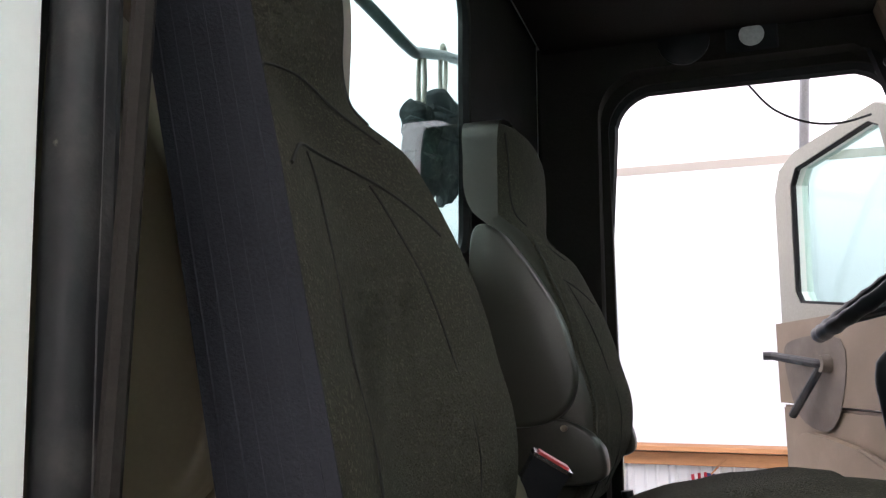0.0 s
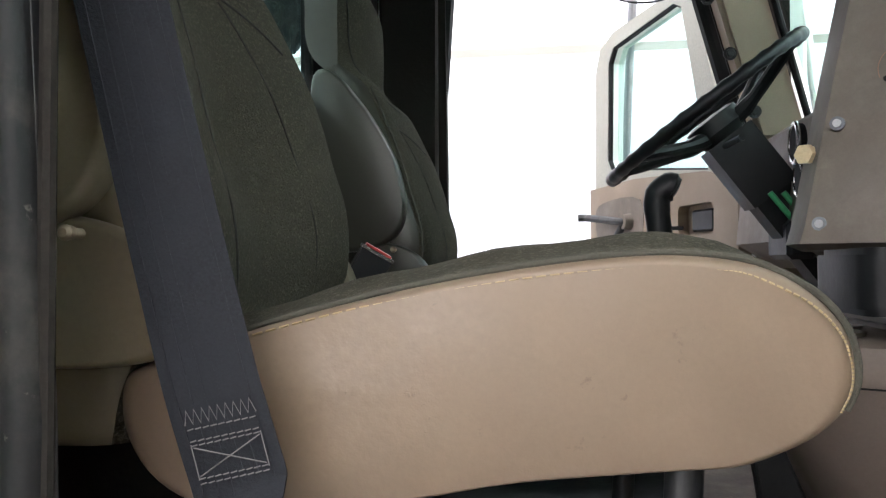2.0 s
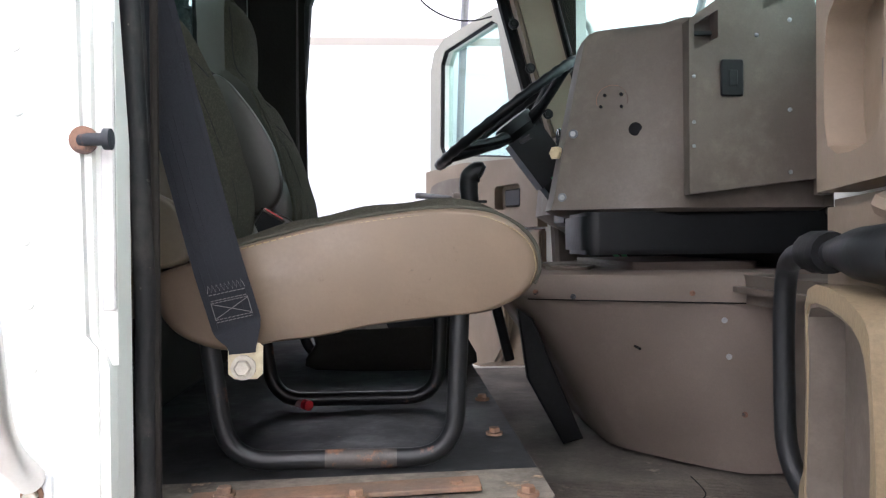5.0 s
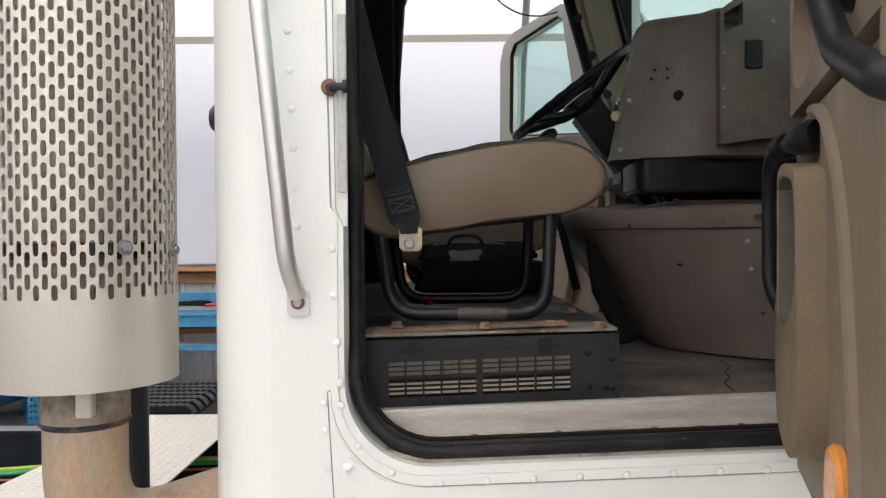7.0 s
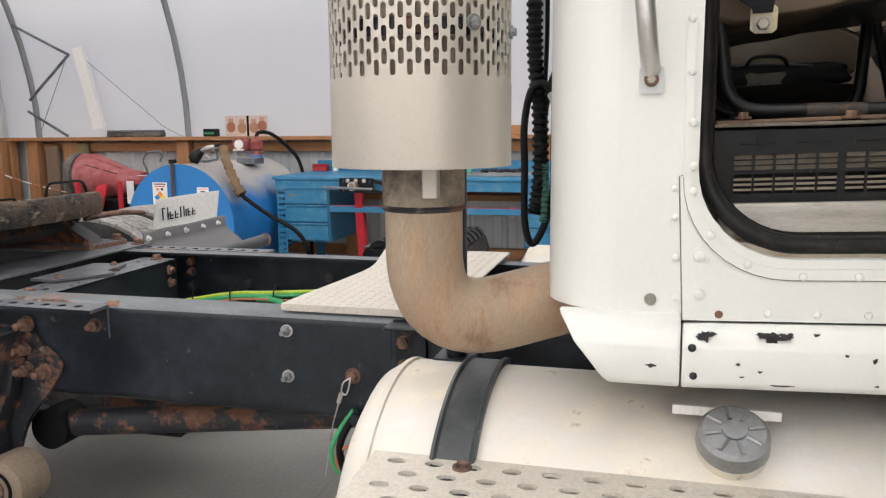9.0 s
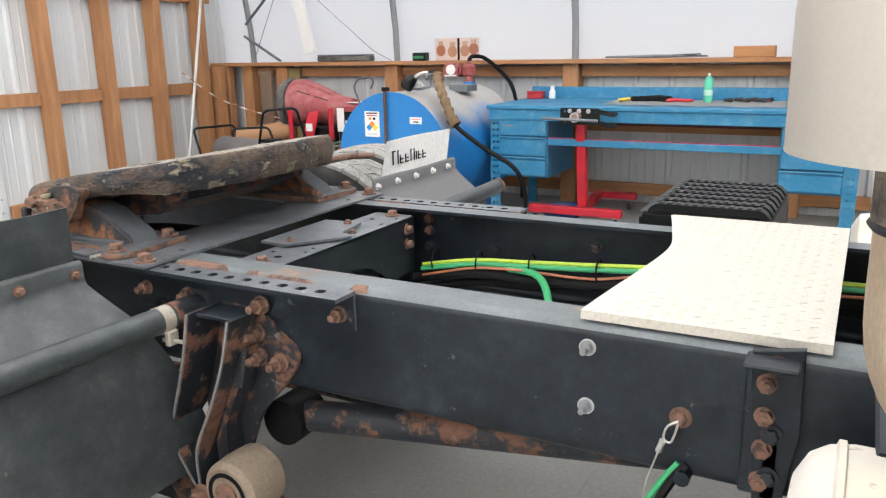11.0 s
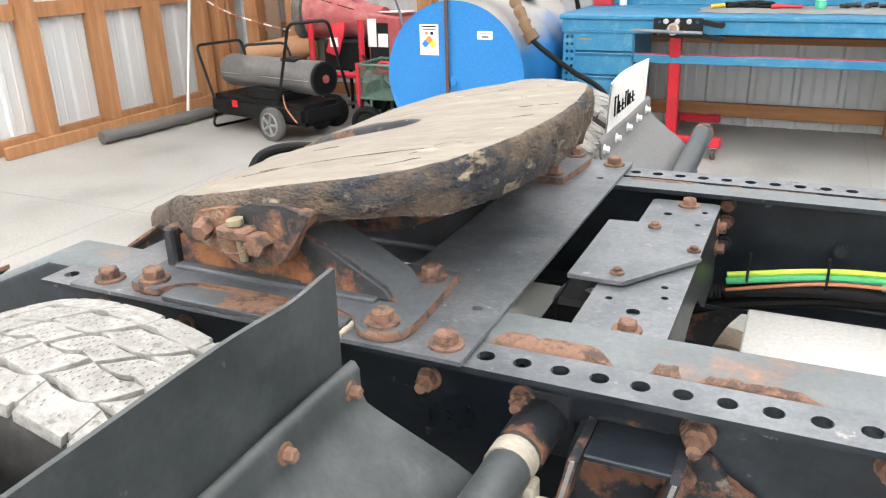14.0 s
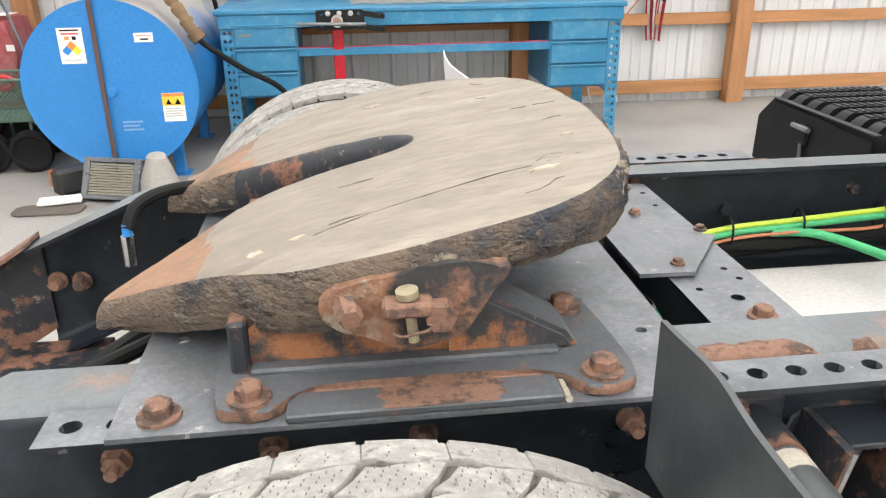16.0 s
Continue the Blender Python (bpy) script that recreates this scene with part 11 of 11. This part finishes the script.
def garden_cart():
    b = thing("mesh_cart", "green steel mesh cart with a bent pull handle", "cart", (-4.62, 3.85, 0))
    x0, x1, y0, y1, z0, z1 = -4.82, -4.40, 3.72, 4.08, 0.31, 0.55
    g = mat("cart_green", (0.10, 0.17, 0.13), 0.55, var=0.2)
    for nm, axis, c, u0, u1 in (("front_mesh", 'y', y0, x0, x1), ("back_mesh", 'y', y1, x0, x1), ("end_mesh", 'x', x0, y0, y1), ("end_mesh", 'x', x1, y0, y1)):
        bm = B()
        n = int((u1 - u0) / 0.03)
        for k in range(-8, n + 1):
            for s in (1, -1):
                pts = []
                for z in (z0, z1):
                    f = (z - z0) if s > 0 else (z1 - z)
                    pts.append((u0 + k * 0.03 + f, z))
                (ua, za), (ub, zb) = pts
                if ua > ub:
                    ua, za, ub, zb = ub, zb, ua, za
                if ub < u0 or ua > u1:
                    continue
                sl = (zb - za) / (ub - ua)
                if ua < u0:
                    za, ua = za + sl * (u0 - ua), u0
                if ub > u1:
                    zb, ub = zb - sl * (ub - u1), u1
                if ub - ua < 0.004:
                    continue
                p, q = ((ua, c, za), (ub, c, zb)) if axis == 'y' else ((c, ua, za), (c, ub, zb))
                tube(bm, [p, q], 0.0022, 4)
        part(nm, bm, g, b)
    for z in (z0, z1):
        bm = B()
        tube(bm, [(x0, y0, z), (x1, y0, z), (x1, y1, z), (x0, y1, z)], 0.009, 8, closed=True)
        part("rim_rail", bm, g, b)
    for x in (x0, x1):
        for y in (y0, y1):
            bm = B()
            box(bm, x - 0.012, x + 0.012, y - 0.012, y + 0.012, z0 - 0.06, z1 + 0.01)
            part("corner_post", bm, g if y > 3.8 else M_REDENAMEL if x < -4.6 else g, b)
    bm = B()
    box(bm, x0, x1, y0, y1, z0 - 0.012, z0 - 0.004)
    part("tray", bm, g, b)
    for x in (x0 + 0.09, x1 - 0.09):
        bm = B()
        cyl(bm, (x, y0 - 0.04, 0.13), (x, y1 + 0.04, 0.13), 0.01, 8)
        part("axle", bm, M_GREY, b)
        for y in (y0 + 0.02, y1 - 0.02):
            bm = B()
            cyl(bm, (x, y, 0.13), (x, y, 0.30), 0.012, 8)
            part("strut", bm, g, b)
        for y in (y0 - 0.045, y1 + 0.045):
            bm = B()
            lathe(bm, [(0.0, -0.02), (0.08, -0.02), (0.10, -0.034), (0.122, -0.03), (0.13, 0.0), (0.122, 0.03), (0.10, 0.034), (0.08, 0.02), (0.0, 0.02)], (x, y, 0.13), 'y', 26)
            part("wheel", bm, M_RUBBER, b)
    bm = B()
    tube(bm, fillet([(-4.46, 3.95, 0.33), (-4.52, 3.93, 0.72), (-4.56, 3.92, 0.92), (-4.60, 3.91, 1.03), (-4.55, 3.90, 1.10), (-4.42, 3.90, 1.115), (-4.39, 3.90, 1.08), (-4.42, 3.90, 1.02)], 0.03), 0.009, 8)
    part("pull_handle", bm, M_GREY, b, "bent grey steel pull handle")
    t = thing("red_hose_ring", "small red hose ring hanging over the cart's rim", "hose", (-4.6, 3.78, 0.5))
    bm = B()
    tube(bm, [(-4.60 + 0.06 * math.cos(k * math.pi / 8), 3.74, 0.535 + 0.035 * math.sin(k * math.pi / 8)) for k in range(16)], 0.012, 8, closed=True)
    part("ring", bm, M_REDBRIGHT, t)


M_DUSTRED2 = mat("dusty_heater_red", (0.33, 0.035, 0.045), 0.5, var=0.15, scale=5, over=(0.40, 0.20, 0.19), amount=0.35, over_scale=3.5, soft=0.5)
barrel_heater()
salamander_heater()
garden_cart()


def corner_things():
    b = thing("cardboard_tube", "brown open cardboard tube lying behind the heater", "tube", (-5.85, 4.25, 0))
    a, e = Vector((-6.12, 4.12, 0.52)), Vector((-5.62, 4.36, 0.60))
    d = (e - a).normalized()
    bm = B()
    tube(bm, [a, e], 0.095, 28)
    # the hollow mouth: a flat dark disc carries its shade
    part("tube_wall", bm, mat("brown_card", (0.38, 0.21, 0.11), 0.8, var=0.12, scale=6), b)
    bm = B()
    tube(bm, [a - d * 0.004, a - d * 0.001], 0.085, 24)
    part("mouth", bm, M_INKSHADE, b, "flat dark disc for the tube's hollow shade")
    bm = B()
    box(bm, -6.1, -5.66, 4.12, 4.42, 0.0, 0.43, 0.01)
    s = solid("wooden_crate", bm, M_WOODX, "plain timber crate under the cardboard tube", "crate", kind="")
    # rolled hose along the wall foot
    bm = B()
    tube(bm, curve_pts([(-6.60, 2.9, 0.055), (-6.53, 3.36, 0.055), (-6.50, 3.75, 0.057), (-6.47, 4.1, 0.055), (-6.42, 4.5, 0.055)]), [0.05 + 0.006 * math.sin(i * 1.9) for i in range(25)], 12)
    solid("rolled_tarp", bm, mat("grey_tarp", (0.12, 0.115, 0.11), 0.8, var=0.25, scale=8, bump=0.3), "grey rolled tarp lying along the wall foot", "rolled tarp", kind="")
    # planks that lean in the corner
    for i, (x, y, top_, m_) in enumerate(((-6.36, 4.90, 1.14, M_WOODGREY), (-6.16, 4.93, 1.18, M_WOOD), (-6.02, 4.95, 1.17, M_WOODOLIVE))):
        b = thing("leaning_plank", ("weathered grey plank", "yellow-brown plank", "greenish treated plank")[i] + " leaning in the corner", "plank", (x, y, 0), group="planks in the corner")
        bm = B()
        box(bm, x - 0.075, x + 0.075, y - 0.06, y - 0.02, 0.0, top_, 0.004)
        part("board", bm, m_, b)
    # things on the top plate
    z = 1.2265
    b = thing("long_case", "long dark dusty case lying on the wall plate", "case", (-5.4, 4.95, z))
    bm = B()
    box(bm, -5.72, -5.08, 4.90, 5.0, z, z + 0.055, 0.012)
    part("case_body", bm, mat("dark_case", (0.055, 0.055, 0.055), 0.7, over=(0.2, 0.19, 0.17), amount=0.3, over_scale=6, soft=0.4), b)
    bm = B()
    box(bm, -5.715, -5.085, 4.898, 5.0, z + 0.056, z + 0.068, 0.006)
    part("lid", bm, M_GREY, b)
    b = thing("battery_pack", "small black and green box on the wall plate", "box", (-4.53, 4.94, z))
    bm = B()
    box(bm, -4.60, -4.46, 4.90, 4.99, z, z + 0.075, 0.008)
    bb = part("box_body", bm, M_PLASTIC, b)
    bm = B()
    box(bm, -4.585, -4.475, 4.896, 4.899, z + 0.02, z + 0.045)
    part("label", bm, mat("green_label", (0.03, 0.22, 0.09), 0.5), bb, "green label band")
    b = thing("jar_card", "printed card with reddish round jars on the wall plate", "printed card", (-4.15, 4.97, z))
    bm = B()
    box(bm, -4.38, -3.93, 4.965, 4.975, z, z + 0.20)
    card = part("board", bm, M_CARDPINK, b)
    for k, (x, h, c) in enumerate(((-4.32, 0.09, (0.36, 0.13, 0.07)), (-4.20, 0.08, (0.42, 0.22, 0.12)), (-4.07, 0.085, (0.40, 0.2, 0.12)), (-3.98, 0.10, (0.32, 0.12, 0.07)))):
        bm = B()
        prism(bm, [(x + 0.048 * math.cos(q * math.pi / 8), z + h + 0.052 * math.sin(q * math.pi / 8)) for q in range(16)], 'y', 4.960, 4.9645)
        j = part("jar_picture", bm, mat("jar_print", c, 0.5), card)
        bm = B()
        box(bm, x - 0.026, x + 0.026, 4.9595, 4.9645, z + h + 0.047, z + h + 0.085)
        part("jar_neck", bm, mat("jar_neck_print", (0.45, 0.3, 0.22), 0.5), j)
    bm = B()
    box(bm, -4.145, -4.125, 4.9585, 4.9645, z, z + 0.20)
    part("divider", bm, M_INKSHADE, card)
    # long rod, block
    b = thing("steel_bar", "long dark steel bar lying on the wall plate", "steel bar", (-2.3, 4.93, z))
    bm = B()
    tube(bm, [(-2.72, 4.90, z + 0.012), (-2.3, 4.92, z + 0.016), (-1.9, 4.93, z + 0.014)], [0.008, 0.014, 0.006], 8)
    part("rod", bm, M_GREY, b)
    bm = B()
    tube(bm, [(-2.45, 4.95, z + 0.012), (-1.95, 4.91, z + 0.030)], 0.007, 6)
    part("rod", bm, M_GREY, b)
    bm = B()
    box(bm, -1.70, -1.40, 4.88, 5.0, z, z + 0.085, 0.005)
    solid("timber_offcut", bm, M_WOODX, "pale timber offcut lying on the wall plate", "timber offcut", kind="")
    # small flag hanging from a short stick
    b = thing("small_flag", "small red and white striped flag with a blue corner", "flag", (-0.14, 4.92, 0.6))
    reds, whites, blue = mat("flag_red", (0.45, 0.03, 0.05), 0.8), mat("flag_white", (0.75, 0.74, 0.72), 0.8), mat("flag_blue", (0.02, 0.03, 0.10), 0.8)

    def fold(u, v):
        # u across the cloth, v down it
        w = 0.10 + 0.10 * (1 - v)
        return Vector((-0.14 + 0.10 * (v - 0.5) * 0.35 + (u - 0.5) * w + 0.03 * (1 - v), 4.93 + 0.025 * math.sin(u * 9 + v * 1.5) - 0.012 * math.sin(v * 6), 1.02 - 0.52 * v + 0.05 * (0.5 - abs(u - 0.5))))

    for i in range(9):
        for seg, v0, v1 in (("a", 0.0, 0.42), ("b", 0.42, 1.0)):
            if seg == "a" and i > 4:
                continue
            bm = B()
            rows = []
            for j in range(9):
                v = v0 + (v1 - v0) * j / 8
                rows.append([bm.verts.new(fold(u, v)) for u in (i / 9, (i + 0.5) / 9, (i + 1) / 9)])
            for p, q in zip(rows, rows[1:]):
                for k in range(2):
                    bm.faces.new((p[k], p[k + 1], q[k + 1], q[k]))
            bmesh.ops.solidify(bm, geom=bm.faces[:], thickness=0.001)
            part("stripe", bm, whites if i % 2 else reds, b)
    bm = B()
    rows = []
    for j in range(9):
        v = 0.42 * j / 8
        rows.append([bm.verts.new(fold(5 / 9 + 4 / 9 * k / 6, v)) for k in range(7)])
    for p, q in zip(rows, rows[1:]):
        for k in range(6):
            bm.faces.new((p[k], p[k + 1], q[k + 1], q[k]))
    bmesh.ops.solidify(bm, geom=bm.faces[:], thickness=0.001)
    part("corner_field", bm, blue, b, "dark blue corner field")
    bm = B()
    tube(bm, [(-0.40, 4.86, 0.70), (-0.06, 4.94, 1.06), (0.02, 4.955, 1.14)], 0.006, 8)
    part("stick", bm, M_WOODX, b)
    # cables at the bench end and a stain's worth of grit is left to the floor's own paint
    bm = B()
    tube(bm, curve_pts([(-0.66, 4.9, 0.86), (-0.63, 4.92, 0.6), (-0.66, 4.93, 0.35), (-0.60, 4.9, 0.012), (-0.45, 4.8, 0.012)]), 0.006, 6)
    solid("extension_cord", bm, M_GREYPANEL, "thin grey cord hanging beside the workbench", "cord", kind="")
    # tube leaning on a hoop, and bracing rods
    bm = B()
    tube(bm, [(-5.76, 4.86, 1.31), (-5.90, 4.80, 2.12)], 0.055, 12, flat=(0.12, 0.05, (0, 1, 0)))
    solid("fluorescent_light", bm, M_PALE, "long pale strip light hanging from the hoop", "strip light", kind="")
    for k, pts in enumerate((((-6.655, 4.9, 1.50), (-6.185, 4.9, 1.24)), ((-6.604, 4.88, 1.615), (-6.03, 4.82, 2.06)), ((-6.6, 4.72, 2.36), (-6.04, 4.82, 2.06)), ((-5.95, 4.80, 2.10), (-5.055, 4.92, 1.33), (-4.86, 4.95, 1.23)), ((-6.08, 4.82, 2.0), (-6.56, 4.92, 1.24)))):
        bm = B()
        tube(bm, pts, (0.014, 0.014, 0.014, 0.004, 0.004)[k], 6)
        solid("brace_rod", bm, M_GALV if k > 2 else M_GREY, "dark brace rod in the hoop corner" if k < 3 else "thin wire brace from the hoop to the plate", "brace rod", kind="")
    # steel pole leaning on the end wall, string with knots
    bm = B()
    tube(bm, [(-6.66, 3.90, 0.01), (-6.72, 4.10, 0.6), (-6.90, 4.64, 2.2), (-6.94, 4.78, 2.6)], 0.015, 8)
    solid("steel_pole", bm, M_ALU, "thin pale steel pole leaning against the end wall", "pole", kind="")
    b = thing("marker_chain", "red and white plastic chain sagging across the corner", "chain", (-6.4, 4.5, 0.9))
    pts = curve_pts([(-6.78, 4.1, 1.15), (-6.55, 4.4, 0.86), (-6.1, 4.75, 0.66), (-5.8, 4.95, 0.62)], 7)
    for i in range(len(pts) - 1):
        bm = B()
        cyl(bm, pts[i], pts[i].lerp(pts[i + 1], 0.85), 0.007, 6)
        part("link", bm, whites if i % 2 else M_ORANGE, b)


M_WOODGREY = mat("weathered_plank", (0.20, 0.14, 0.10), 0.8, var=0.25, scale=5, grain=40, bump=0.2, stretch=(6, 6, 0.7))
M_WOODOLIVE = mat("treated_plank", (0.26, 0.21, 0.09), 0.7, var=0.2, scale=5, grain=40, bump=0.15, stretch=(6, 6, 0.7))
M_CARDPINK = mat("pale_pink_card", (0.62, 0.5, 0.46), 0.6, var=0.05)
corner_things()


def floor_clutter():
    b = thing("heater_core", "grey finned heater core leaning on the floor clutter", "heater core", (-3.88, 3.0, 0))
    m = pose(-3.87, 2.98, 0.0, -25, 0, -18)
    part("frame_bar", box(B(), -0.16, 0.16, -0.03, 0.03, 0.012, 0.035, 0.004, m), M_GREY, b)
    part("frame_bar", box(B(), -0.16, 0.16, -0.03, 0.03, 0.215, 0.24, 0.004, m), M_GREY, b)
    for k in range(12):
        part("fin", box(B(), -0.13, 0.13, -0.02, 0.02, 0.040 + 0.0145 * k, 0.049 + 0.0145 * k, 0, m), mat("dusty_fin", (0.27, 0.25, 0.2), 0.7) if k == 0 else bpy.data.materials["dusty_fin"], b)
    for x in (-0.15, 0.15):
        part("side_tank", box(B(), x - 0.018, x + 0.018, -0.032, 0.032, 0.03, 0.24, 0.006, m), M_GREY, b)
    bm = B()
    lathe(bm, [(0.0, 0.0), (0.10, 0.0), (0.115, 0.03), (0.09, 0.10), (0.06, 0.19), (0.045, 0.22), (0.0, 0.225)], (-3.62, 3.02, 0.001), 'z', 20)
    rough(bm, 0.03, 9)
    bmesh.ops.translate(bm, verts=bm.verts, vec=(0, 0, 0.02))
    solid("dusty_rag", bm, mat("grey_rag", (0.32, 0.31, 0.29), 0.9, var=0.2, scale=10, bump=0.4), "crumpled dusty grey rag heaped on the floor", "rag", kind="")
    bm = prism(B(), rrect(-4.34, -3.98, 2.80, 2.96, 0.06, 4), 'z', 0.001, 0.014, 0.004)
    solid("rubber_mat_scrap", bm, mat("brown_mat", (0.12, 0.10, 0.085), 0.85, var=0.2), "small dark brown mat scrap on the floor", "mat", kind="")
    bm = box(B(), -0.11, 0.11, -0.06, 0.06, 0, 0.018, 0.006, pose(-4.13, 2.98, 0.018, 0, 0, 12))
    solid("plastic_lid", bm, M_PALE, "pale plastic lid lying on the mat", "lid", kind="")
    bm = box(B(), -0.13, 0.10, -0.05, 0.05, 0, 0.15, 0.02, pose(-4.1, 3.22, 0.0, 0, 0, 40))
    solid("old_filter", bm, M_FLAPGREY, "dark dusty filter canister standing on the floor", "filter", kind="")
    bm = cyl(B(), (-4.27, 3.36, 0.002), (-4.27, 3.36, 0.09), 0.035, 16)
    solid("orange_cap", bm, M_ORANGE, "small orange cap on the floor", "cap", kind="")


floor_clutter()
